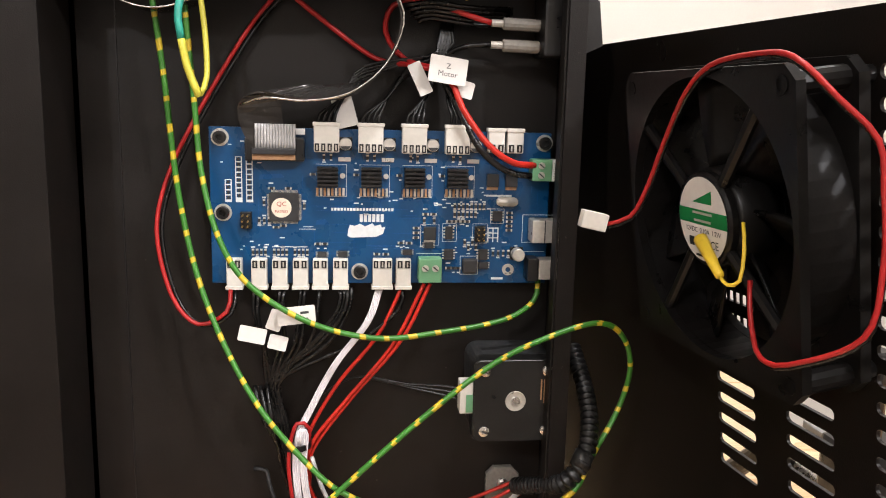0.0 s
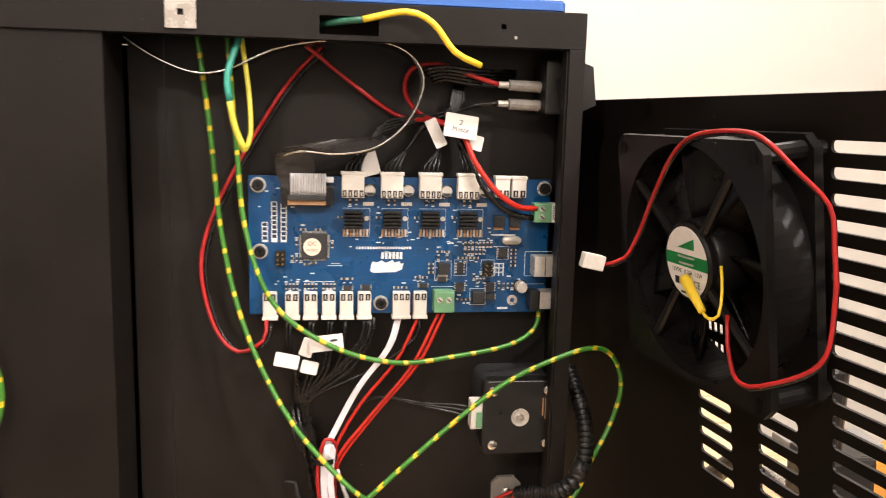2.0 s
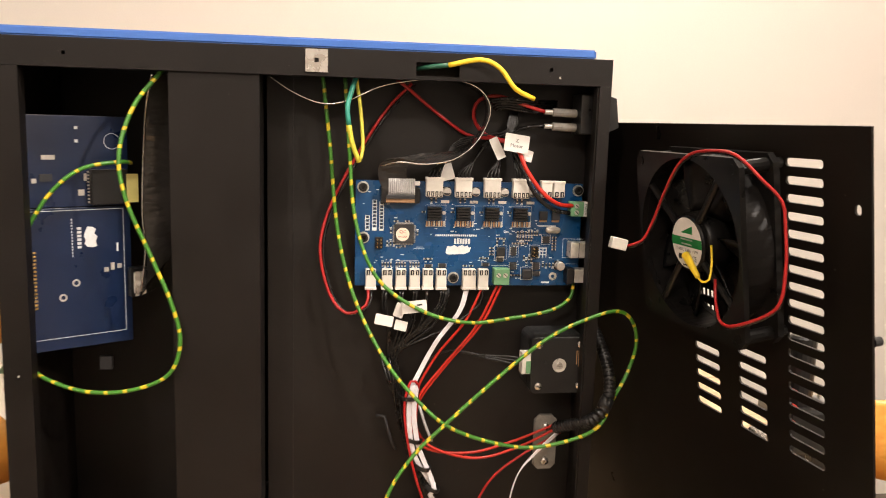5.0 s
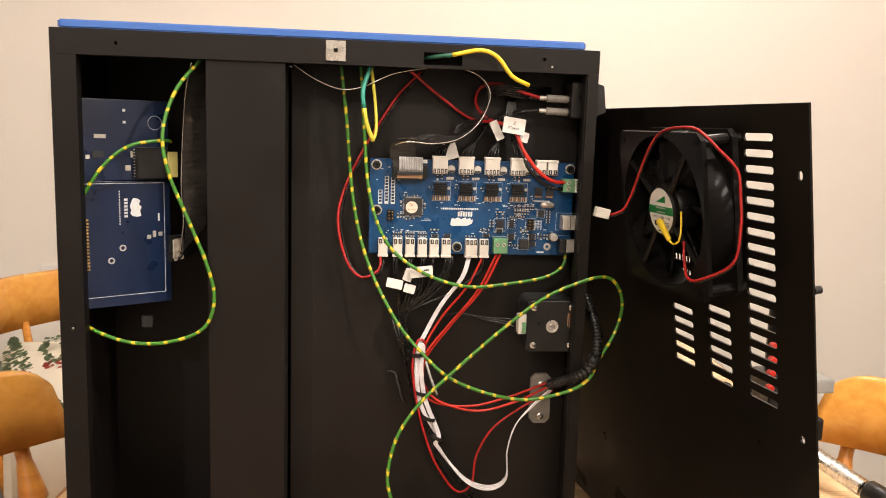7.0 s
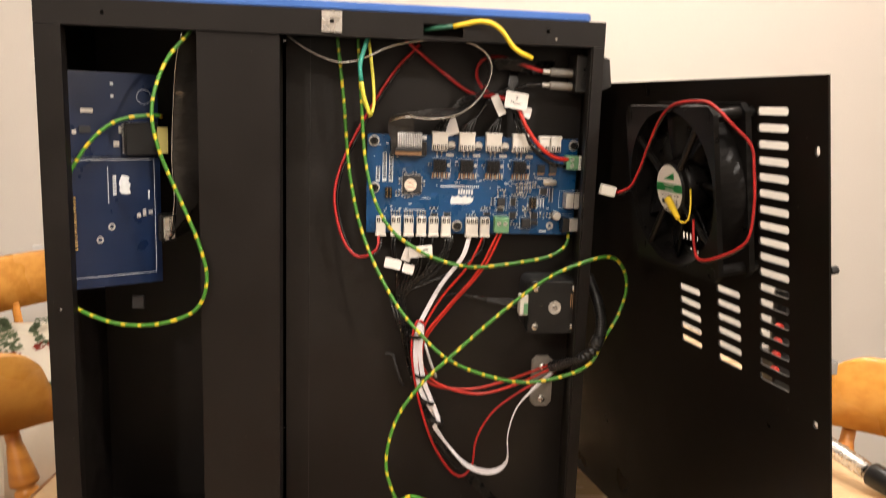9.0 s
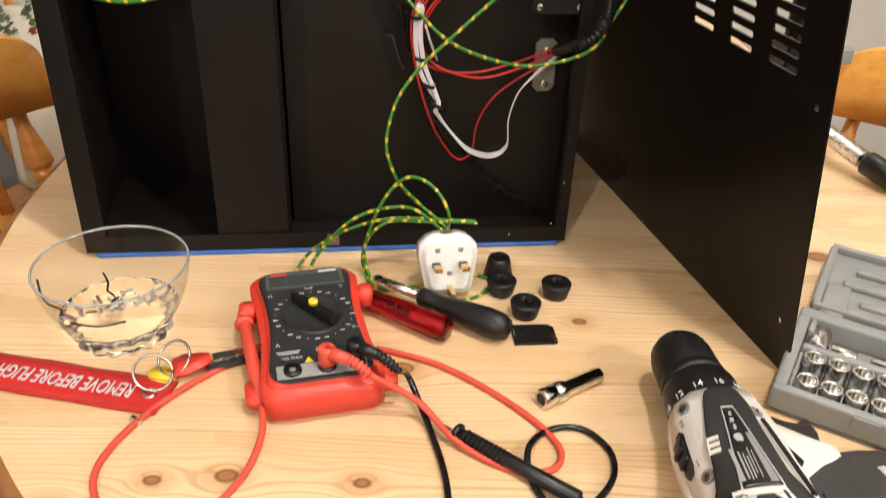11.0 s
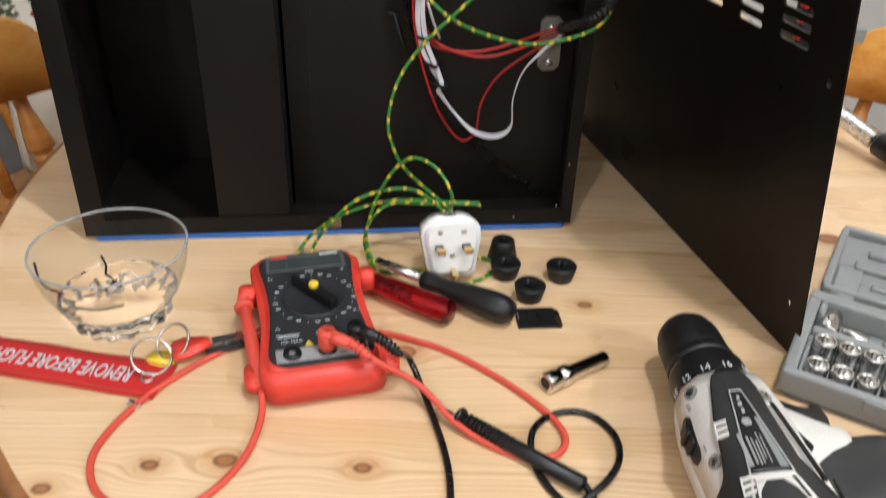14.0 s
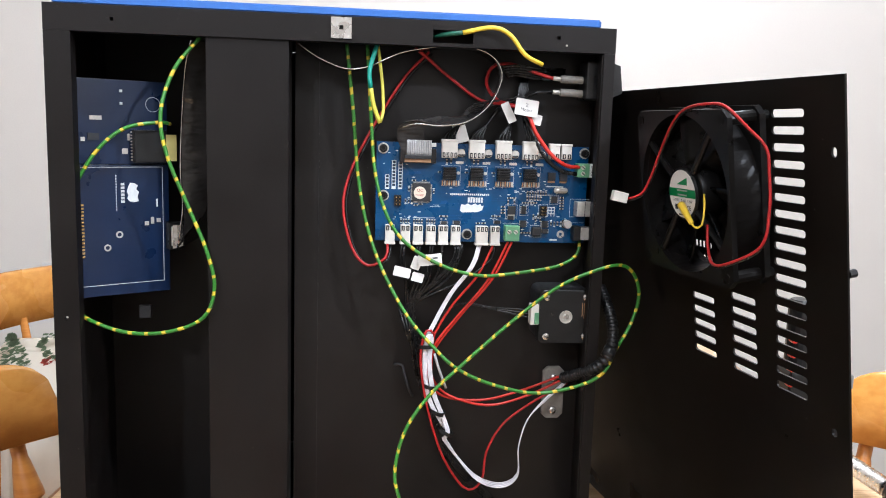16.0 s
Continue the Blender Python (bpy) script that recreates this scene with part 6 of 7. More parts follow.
sc = part("screen_surround", mbox(-28, 28, 36, 55, 0.02, 0.7, 0.0002), mat("mid_grey_plastic", (0.075, 0.077, 0.08), 0.4), MM, "grey screen surround")
part("screen", mbox(-25.5, 25.5, 38, 50.5, 0.72, 1.0, 0.0002), LCD, sc, "grey liquid crystal screen")
part("red_badge", mbox(-24, -12, 51.6, 54, 0.72, 0.8), METER_RED, sc)
part("model_bar", mbox(11, 24, 51.6, 54, 0.72, 0.8), SILK, sc)
part("screen_mark", mbox(-14, -12.9, 40, 47, 1.02, 1.05), INK, sc)
dl = part("dial", lathe([(0, 0.0004), (0.0192, 0.0004), (0.0208, 0.0018), (0.0215, 0.0002), (0.0215, 0), (0, 0)], TM @ Matrix.Translation((0.0015, 0.0040, Z)), 48), METER_GREY, MM, "round dark range dial", True)
KM = TM @ Matrix.Translation((0.0015, 0.0040, Z + 0.0005)) @ pose(0, 0, 0, 0, 0, -52)
part("knob", prism([(-0.0205, -0.0012), (-0.010, -0.0026), (0.010, -0.0032), (0.0190, -0.0028), (0.0190, 0.0028), (0.010, 0.0032), (-0.010, 0.0026), (-0.0205, 0.0012)], 0, 0.0085, KM, 0.0007), BLACKP, dl)
part("hold_button", lathe([(0, 0.0030), (0.0028, 0.0030), (0.0033, 0.0024), (0.0033, 0), (0, 0)], TM @ Matrix.Translation((0.0015, 0.0040, Z + 0.0091)), 20), YELLOWW, dl, "round yellow button", True)
for k in range(26):
    a = radians(k * 360 / 26 + 5)
    c, s = math.cos(a), math.sin(a)
    wd = 2.4 if k % 3 else 1.4
    q = 0.0262
    part("range_mark", box(-0.0016 if k % 3 else -0.0003, 0.0016 if k % 3 else 0.0003, -0.0005, 0.0005, 0.00002, 0.00012, m=TM @ Matrix.Translation((0.0015 + q * c, 0.0040 + q * s * 0.97, Z))), SILK, MM)
words("OFF", 0.0036, TM @ pose(0.0015, 0.0335, Z + 0.0001), SILK, MM, depth=0.00005)
words("V", 0.0046, TM @ pose(0.0245, 0.0325, Z + 0.0001), SILK, MM, depth=0.00005)
words("Ω", 0.0046, TM @ pose(-0.0260, 0.0290, Z + 0.0001), SILK, MM, depth=0.00005)
words("A", 0.0044, TM @ pose(-0.0255, -0.0240, Z + 0.0001), SILK, MM, depth=0.00005)
words("V~", 0.0044, TM @ pose(0.0270, -0.0140, Z + 0.0001), SILK, MM, depth=0.00005)
words("10A MAX", 0.0034, TM @ pose(-0.0180, -0.0375, Z + 0.0001), SILK, MM, depth=0.00005)
for x0, x1, y in ((-27, -12, -31.5), (-26, -13, -33.3), (-2, 8, -31.5), (-2, 8, -33.3)):
    part("print_bar", mbox(x0, x1, y, y + 0.9, 0.02, 0.08), SILK, MM)
jp = part("jack_panel", mbox(-28.5, 28.5, -56, -44, 0.02, 0.35, 0.0002), SILVERP, MM, "silver jack panel")
part("warning_triangle", prism([(-0.003, 0), (0.003, 0), (0, 0.005)], 0, 0.00006, TM @ Matrix.Translation((-0.0075, -0.0430, Z + 0.0001))), YELLOWW, MM)
for x in (-0.0185, 0.003, 0.0215):
    j = part("jack", lathe([(0.0022, 0.0016), (0.0056, 0.0016), (0.0058, 0), (0.0022, -0.006)], TM @ Matrix.Translation((x, -0.0495, Z + 0.0004)), 24), BLACKP, jp, "", True)


def banana(x, y, aim_at, material, label):
    b = TM @ Vector((x, y, Z + 0.0021))
    body = part("lead_plug", rod(b, b + Vector((0, 0, 0.0135)), 0.0056, n=20, bevel=0.001), material, MM, label, True)
    e = b + Vector((0, 0, 0.0095))
    d = (TM.to_3x3() @ Vector(aim_at)).normalized()
    part("plug_neck", rod(e, e + d * 0.017, 0.0046, n=16, r2=0.0036), material, body, "", True)
    part("strain_relief", sweep([e + d * 0.0171, e + d * 0.024 + Vector((0, 0, -0.002)), e + d * 0.031 + Vector((0, 0, -0.006))], 0.003, 12, step=0.0005, ribs=lambda q: 0.0030 + 0.0006 * (1 if (q * 1000) % 3 < 1.7 else -1)), material, body, "", True)
    return e + d * 0.031 + Vector((0, 0, -0.006))


r_end = banana(0.003, -0.0490, (0.78, -0.62, 0), LEAD_RED, "red angled lead plug")
b_end = banana(0.0215, -0.0470, (0.74, -0.66, 0), BLACKP, "black angled lead plug")

# ---- test leads ----
RL = thing("red_test_lead", (-0.09, -0.25, 0), "red test lead with its probe clipped to the meter", "test lead")
part("lead_wire", sweep([tuple(r_end), (0.052, -0.212, 0.016), (0.072, -0.236, 0.006), (0.093, -0.254, 0.0024), (0.112, -0.264, 0.0022), (0.130, -0.262, 0.0022), (0.137, -0.247, 0.0022), (0.128, -0.224, 0.0022), (0.105, -0.193, 0.0022), (0.074, -0.163, 0.0022), (0.044, -0.146, 0.0022), (0.030, -0.140, 0.0022)], 0.0021, 12), LEAD_RED, RL, "", True)
part("lead_wire", sweep([(-0.055, -0.143, 0.004), (-0.066, -0.147, 0.0022), (-0.090, -0.166, 0.0022), (-0.112, -0.190, 0.0022), (-0.130, -0.219, 0.0022), (-0.1365, -0.246, 0.0022), (-0.126, -0.272, 0.0022), (-0.100, -0.287, 0.0022), (-0.072, -0.280, 0.0022), (-0.052, -0.253, 0.0026), (-0.0435, -0.224, 0.006), (-0.0445, -0.202, 0.0105)], 0.0021, 12), LEAD_RED, RL, "", True)
pr = part("probe_handle", rod((-0.0445, -0.2020, 0.0110), (-0.0625, -0.1225, 0.0195), 0.0048, n=16, r2=0.0042, bevel=0.001), LEAD_RED, RL, "red probe handle", True)
part("probe_guard", rod((-0.0608, -0.1300, 0.0187), (-0.0618, -0.1258, 0.0191), 0.0068, n=18, bevel=0.0012), LEAD_RED, pr, "", True)
part("probe_cap", rod((-0.0626, -0.1222, 0.0196), (-0.0645, -0.1130, 0.0206), 0.0042, n=14, r2=0.0024, bevel=0.0006), LEAD_RED, pr, "", True)
part("probe_tip", rod((-0.0645, -0.1128, 0.0206), (-0.0653, -0.1085, 0.0210), 0.0008, n=10, r2=0.0005), STEEL, pr, "bare steel tip")
BL = thing("black_test_lead", (0.12, -0.25, 0), "black test lead coiled beside its probe", "test lead")
part("lead_wire", sweep([tuple(b_end), (0.048, -0.190, 0.018), (0.0560, -0.211, 0.006), (0.0610, -0.234, 0.0024), (0.0640, -0.258, 0.0022), (0.0640, -0.282, 0.0022), (0.0600, -0.315, 0.0022)], 0.0021, 12), BLACKW, BL, "", True)
part("lead_wire", sweep([(0.137, -0.287, 0.006), (0.142, -0.300, 0.003), (0.143, -0.325, 0.0022)], 0.0021, 12), BLACKW, BL, "", True)
part("lead_wire", sweep([(0.105, -0.320, 0.0022), (0.128, -0.303, 0.0022), (0.150, -0.289, 0.0060), (0.164, -0.270, 0.0034), (0.167, -0.250, 0.0022), (0.158, -0.233, 0.0022), (0.144, -0.228, 0.0022), (0.128, -0.233, 0.0022), (0.1160, -0.250, 0.0065), (0.1140, -0.268, 0.0022), (0.119, -0.287, 0.0022), (0.131, -0.310, 0.0022)], 0.0021, 12), BLACKW, BL, "", True)
pr = part("probe_handle", rod((0.0770, -0.2330, 0.0060), (0.1375, -0.2900, 0.0060), 0.0042, n=16, r2=0.0050, bevel=0.001), BLACKP, BL, "black probe handle", True)
part("probe_guard", rod((0.0745, -0.2306, 0.0062), (0.0772, -0.2332, 0.0062), 0.0060, n=18, bevel=0.001), BLACKP, pr, "", True)
part("probe_tip", rod((0.0743, -0.2304, 0.0060), (0.0565, -0.2120, 0.0030), 0.0010, n=10, r2=0.0005), STEEL, pr, "bare steel tip")
for k in range(10):
    f = k / 9
    p = Vector((0.0800, -0.2358, 0.0060)).lerp(Vector((0.1010, -0.2556, 0.0060)), f)
    q = Vector((0.0809, -0.2367, 0.0060)).lerp(Vector((0.1019, -0.2565, 0.0060)), f)
    part("grip_rib", rod(p, q, 0.0050, n=14), BLACKP, pr)

# ---- glass bowl with oddments ----
BO = thing("glass_bowl", (-0.160, -0.108, 0), "clear cut-glass bowl with a fluted foot holding wire scraps", "bowl")
outer = [(0.0, 0.001), (0.018, 0.0009), (0.0260, 0.0005), (0.0285, 0.0004), (0.0305, 0.0008), (0.0320, 0.002), (0.0335, 0.006), (0.0325, 0.0100), (0.0370, 0.017), (0.0400, 0.0212)]
inner = [(0.0388, 0.0216), (0.0350, 0.0185), (0.0190, 0.0135), (0, 0.0128)]
wall = [(0.0401, 0.0214), (0.0430, 0.026), (0.0475, 0.037), (0.0502, 0.048), (0.0511, 0.0560), (0.0512, 0.0572), (0.05115, 0.0578), (0.0509, 0.0584), (0.0506, 0.0585), (0.0503, 0.0581), (0.0502, 0.0572), (0.0500, 0.0560), (0.0493, 0.048), (0.0466, 0.037), (0.0420, 0.0265), (0.0389, 0.0218)]
bw = part("bowl_wall", lathe(wall, pose(-0.1490, -0.1050, 0.0), 96), THIN_GLASS, BO, "thin clear glass wall", True)
bw.visible_shadow = False
# pale ring laid on the rim to stand for its white glints
br = part("bowl_rim", sweep([Vector((-0.1490 + 0.0508 * math.cos(a), -0.1050 + 0.0508 * math.sin(a), 0.0583)) for a in (2 * math.pi * k / 72 for k in range(73))], 0.0009, 8, raw=True), RIM_HIGHLIGHT, BO, "rounded glass rim, coloured pale for its highlights", True)
br.visible_shadow = False
bm = lathe(outer + inner, pose(-0.1490, -0.1050, 0.0), 96)
for v in bm.verts:
    d = Vector((v.co.x + 0.1490, v.co.y + 0.105, 0))
    if 0.0003 < v.co.z < 0.0205 and d.length > 0.027:
        k = 1 + 0.040 * math.cos(16 * math.atan2(d.y, d.x))
        v.co.x, v.co.y = -0.1490 + d.x * k, -0.105 + d.y * k
gb = part("bowl_foot", bm, GLASS, BO, "", True)
gb.visible_shadow = False
for k, pts in enumerate(([(-0.200, -0.104, 0.046), (-0.199, -0.106, 0.034), (-0.194, -0.110, 0.029), (-0.182, -0.114, 0.026)], [(-0.158, -0.098, 0.046), (-0.1555, -0.099, 0.038), (-0.157, -0.100, 0.032), (-0.152, -0.101, 0.027), (-0.160, -0.104, 0.020)], [(-0.150, -0.100, 0.027), (-0.160, -0.106, 0.0205), (-0.172, -0.108, 0.0195)], [(-0.178, -0.120, 0.0195), (-0.160, -0.124, 0.0188), (-0.142, -0.121, 0.0200)])):
    wire("wire_scrap", pts, 0.0008, BLACKW, "short bent scrap of black wire in the bowl", "wire scrap", group="scraps in the bowl")
rs = random.Random(11)
for k in range(9):
    a, q = rs.random() * 6.28, 0.018 * rs.random() ** 0.5
    p = Vector((-0.1490 + q * math.cos(a), -0.105 + q * math.sin(a), 0.0185 + 0.0015 * rs.random()))
    d = Vector((rs.random() - 0.5, rs.random() - 0.5, 0.1)).normalized()
    sw = thing("small_screw", p, "small plated machine screw lying in the bowl", "screw", "screws in the bowl")
    part("head", rod(p, p + d * 0.002, 0.0026, n=12, bevel=0.0004), STEEL, sw)
    part("thread", rod(p + d * 0.00201, p + d * 0.009, 0.0014, n=8), STEEL, sw)

# ---- key tag ----
KT = thing("key_tag", (-0.165, -0.165, 0), "red woven key tag embroidered in white capitals", "key tag")
ux = Vector((0.112, -0.035, 0)).normalized()
KTM = Matrix(((ux.x, -ux.y, 0, -0.1700), (ux.y, ux.x, 0, -0.1622), (0, 0, 1, 0.0), (0, 0, 0, 1)))
tmp = bmesh.new()
nx, ny = 26, 4
gridv = [[[tmp.verts.new((-0.066 + 0.132 * i / nx, -0.0165 + 0.033 * j / ny, 0.0016 + 0.0004 * math.sin(i * 0.55) * math.cos(j * 0.8) + (0.0015 if sidek else 0))) for j in range(ny + 1)] for i in range(nx + 1)] for sidek in (0, 1)]
for sidek in (0, 1):
    for i in range(nx):
        for j in range(ny):
            tmp.faces.new((gridv[sidek][i][j], gridv[sidek][i + 1][j], gridv[sidek][i + 1][j + 1], gridv[sidek][i][j + 1]))
for i in range(nx):
    for j in (0, ny):
        tmp.faces.new((gridv[0][i][j], gridv[0][i + 1][j], gridv[1][i + 1][j], gridv[1][i][j]))
for j in range(ny):
    for i in (0, nx):
        tmp.faces.new((gridv[0][i][j], gridv[0][i][j + 1], gridv[1][i][j + 1], gridv[1][i][j]))
bmesh.ops.recalc_face_normals(tmp, faces=tmp.faces)
part("cloth", join(bmesh.new(), tmp, KTM), RED_CLOTH, KT, "", True)
words("REMOVE BEFORE FLIGHT", 0.0150, KTM @ pose(-0.0080, 0.0005, 0.0036, 0, 0, 180) @ Matrix.Diagonal((0.62, 1.2, 1, 1)), SILK, KT, "embroidered_letters", 0.0003)
for y in (-0.0140, 0.0140):
    part("stitching", box(-0.064, 0.064, y - 0.0004, y + 0.0004, 0.0030, 0.0037, m=KTM), CLOTH_RED, KT)
part("stitching", box(0.0625, 0.0633, -0.0140, 0.0140, 0.0030, 0.0037, m=KTM), CLOTH_RED, KT)


def ring(c, R, r, tilt, mt, parent, name="ring", label=""):
    m = Matrix.Translation(c) @ pose(0, 0, 0, *tilt)
    return part(name, sweep([m @ Vector((R * math.cos(a), R * math.sin(a), 0)) for a in [2 * math.pi * k / 28 for k in range(29)]], r, 8, raw=True), mt, parent, label, True)


ey = KTM @ Vector((0.0545, 0.0000, 0.0038))
ring(ey, 0.0040, 0.0010, (0, 0, 0), STEEL, KT, "eyelet", "steel eyelet")
KY = thing("key_ring", (-0.118, -0.155, 0), "two split rings with a red-headed key and a yellow tag", "keys")
ring((-0.1170, -0.1660, 0.0105), 0.0125, 0.0010, (32, 12, 20), CHROME, KY, "split_ring", "steel split ring")
ring((-0.1060, -0.1520, 0.0110), 0.0120, 0.0010, (38, -14, -20), CHROME, KY, "split_ring", "steel split ring")
part("yellow_tag", prism(rounded(0.020, 0.016, 0.007), 0, 0.0022, pose(-0.1130, -0.1590, 0.0012, 0, 0, -20), 0.0006), YELLOWW, KY, "round yellow plastic tag", True)
part("key_head", prism([(-0.0135, 0), (-0.011, 0.009), (-0.003, 0.011), (0.008, 0.007), (0.0135, 0.004), (0.0135, -0.004), (0.008, -0.007), (-0.003, -0.0105), (-0.011, -0.009)], 0, 0.0042, pose(-0.0950, -0.1530, 0.0045, 0, -6, 18), 0.0012), METER_RED, KY, "red plastic key head", True)
part("key_blade", box(0, 0.040, -0.0040, 0.0040, 0, 0.0022, 0.0004, pose(-0.0815, -0.1487, 0.0058, 0, 3, 18)), STEEL, KY, "steel key blade")
part("key_blade", box(0, 0.036, -0.0030, 0.0030, 0, 0.0022, 0.0004, pose(-0.0850, -0.1560, 0.0022, 0, 0, 20)), CHIP, KY, "dark key blade")
part("clasp_end", rod((-0.1250, -0.1990, 0.0020), (-0.1190, -0.2040, 0.0020), 0.0022, n=10), CHROME, KY)

# ---- rubber feet ----
def rubber_foot(x, y, up, label):
    ft = thing("rubber_foot", (x, y, 0), label, "rubber foot", "removed rubber feet")
    if up:
        prof = [(0, 0), (0.0088, 0), (0.0095, 0.001), (0.0118, 0.0120), (0.0112, 0.0130), (0.0048, 0.0130), (0.0046, 0.0110), (0, 0.0110)]
        part("foot_body", lathe(prof, pose(x, y, 0), 32), RUBBER, ft, "", True)
        part("foot_screw", rod((x, y, 0.0111), (x + 0.0004, y, 0.0165), 0.0016, n=10, bevel=0.0003), BLACKP, ft)
    else:
        prof = [(0, 0), (0.0113, 0), (0.0120, 0.001), (0.0090, 0.0165), (0.0082, 0.0180), (0.0040, 0.0180), (0.0038, 0.0160), (0, 0.0160)]
        part("foot_body", lathe(prof, pose(x, y, 0), 32), RUBBER, ft, "", True)
        part("foot_screw", rod((x, y, 0.0161), (x, y, 0.0205), 0.0022, n=10, bevel=0.0003), BLACKP, ft)
    return ft


rubber_foot(0.1735, -0.0795, True, "black rubber foot standing with its screw up")
rubber_foot(0.1440, -0.1040, True, "black rubber foot standing beside the memory card")
rubber_foot(0.1310, -0.0730, True, "black rubber foot standing before a taller one")
rubber_foot(0.1330, -0.0480, False, "black rubber foot standing wide end down")

# ---- memory card ----
SD = thing("memory_card", (0.146, -0.130, 0), "black memory card lying contacts up", "memory card")
SM = pose(0.1455, -0.1300, 0, 0, 0, -1.5)
part("card", prism([(-0.016, -0.0115), (0.0145, -0.0115), (0.016, -0.010), (0.016, 0.0075), (0.012, 0.0115), (-0.016, 0.0115)], 0.0001, 0.0021, SM, 0.0003), BLACKP, SD)
for k in range(8):
    part("contact", box(0.0120, 0.0155, -0.0098 + k * 0.0023, -0.0084 + k * 0.0023, 0.00211, 0.0022, m=SM), BRASS, SD, "gilt contact")
part("print_bar", box(-0.0148, -0.0142, -0.002, 0.006, 0.00211, 0.00216, m=SM), SILVERP, SD)

# ---- screwdrivers ----
D1 = thing("red_screwdriver", (0.055, -0.105, 0), "screwdriver with a clear red plastic handle", "screwdriver")
m, l = aim((0.0240, -0.0875, 0.0100), (0.0815, -0.1330, 0.0100))
part("handle", lathe([(0, 0), (0.0045, 0), (0.0075, 0.003), (0.0080, 0.008), (0.0072, 0.014), (0.0084, 0.020), (0.0092, l * 0.5), (0.0094, l - 0.004), (0.0080, l - 0.0005), (0.0, l)], m, 48, None, 6, 0.03), REDGLASS, D1, "clear red fluted handle", True)
part("core", rod(m @ Vector((0, 0, 0.004)), m @ Vector((0, 0, l * 0.55)), 0.0026, n=12), STEEL, D1, "steel shank seen inside the handle")
part("shank", rod(m @ Vector((0, 0, -0.024)), m @ Vector((0, 0, -0.0005)), 0.0030, n=14), STEEL, D1, "steel shank")
D2 = thing("black_screwdriver", (0.095, -0.115, 0), "screwdriver with a black rubber grip", "screwdriver")
m, l = aim((0.0655, -0.0905, 0.0115), (0.1250, -0.1375, 0.0115))
part("grip", lathe([(0, 0), (0.0060, 0), (0.0075, 0.002), (0.0075, 0.009), (0.0066, 0.014), (0.0074, 0.022), (0.0094, l * 0.5), (0.0112, l * 0.75), (0.0108, l * 0.9), (0.0080, l * 0.98), (0, l)], m, 40, None, 4, 0.025), RUBBER, D2, "moulded black grip", True)
part("shank", rod(m @ Vector((0, 0, -0.042)), m @ Vector((0, 0, -0.0005)), 0.0040, n=18), STEEL, D2, "steel shank", True)

# ---- loose deep socket ----
DS = thing("deep_socket", (0.155, -0.193, 0), "polished chrome deep socket lying on its side", "socket")
m, l = aim((0.1335, -0.2065, 0.0069), (0.1795, -0.1830, 0.0056))
part("socket_barrel", lathe([(0.0044, 0.0), (0.0064, 0.0), (0.0068, 0.001), (0.0068, 0.0100), (0.0062, 0.0105), (0.0062, 0.0118), (0.0068, 0.0123), (0.0068, 0.0180), (0.0054, 0.0210), (0.0054, l - 0.001), (0.0048, l), (0.0030, l), (0.0030, l - 0.008), (0, l - 0.008)], m, 36), CHROME, DS, "", True)
part("square_drive", prism([(0.0046 * math.cos(radians(60 * k)), 0.0046 * math.sin(radians(60 * k))) for k in range(6)], 0.0002, 0.0009, m), CHIP, DS)

# ---- cordless drill ----
DR = thing("cordless_drill", (0.26, -0.28, 0), "black and white cordless drill lying on its side", "drill")
dx = Vector((-0.045, -1.0, 0)).normalized()
DRM = Matrix(((dx.x, -dx.y, 0, 0.2268), (dx.y, dx.x, 0, -0.1960), (0, 0, 1, 0.0295), (0, 0, 0, 1))) @ Matrix.Diagonal((0.92, 0.92, 0.92, 1))
turn_x = DRM @ pose(0, 0, 0, 0, 90, 0)
part("chuck", lathe([(0.0030, -0.012), (0.0100, -0.012), (0.0155, -0.010), (0.0195, -0.004), (0.0218, 0.006), (0.0222, 0.026), (0.0212, 0.0285), (0.0230, 0.031), (0.0234, 0.036), (0, 0.037)], turn_x, 48), RUBBER, DR, "black keyless chuck", True)
for k in range(16):
    a = 2 * math.pi * k / 16
    part("chuck_rib", rod(DRM @ Vector((-0.001, 0.0200 * math.cos(a), 0.0200 * math.sin(a))), DRM @ Vector((0.024, 0.0216 * math.cos(a), 0.0216 * math.sin(a))), 0.0008, n=6), RUBBER, DR)
tc = part("torque_collar", lathe([(0, 0.0372), (0.0235, 0.0372), (0.0252, 0.042), (0.0264, 0.063), (0.0255, 0.0655), (0, 0.0655)], turn_x, 48), BLACKP, DR, "black numbered torque collar", True)
for k, t in enumerate(("10", "12", "14", "16", "18")):
    a = radians(176 - 30 * k)
    c, s = math.cos(a), math.sin(a)
    up, side = Vector((0, c, s)), Vector((0, s, -c))
    ctr = Vector((0.0585, 0.0264 * c, 0.0264 * s))
    mm = DRM @ Matrix(((-1 * 0 + side.x, 1 * -1, up.x, ctr.x), (side.y, 0, up.y, ctr.y), (side.z, 0, up.z, ctr.z), (0, 0, 0, 1)))
    words(t, 0.0072, mm, SILK, tc, depth=0.0002)


def section(x):
    """Half width and half height of the drill's body at x."""
    f = min(1.0, max(0.0, (x - 0.0557) / 0.055))
    f = f * (2 - f)
    return 0.0262 + 0.0080 * f, 0.0265 + 0.0040 * f


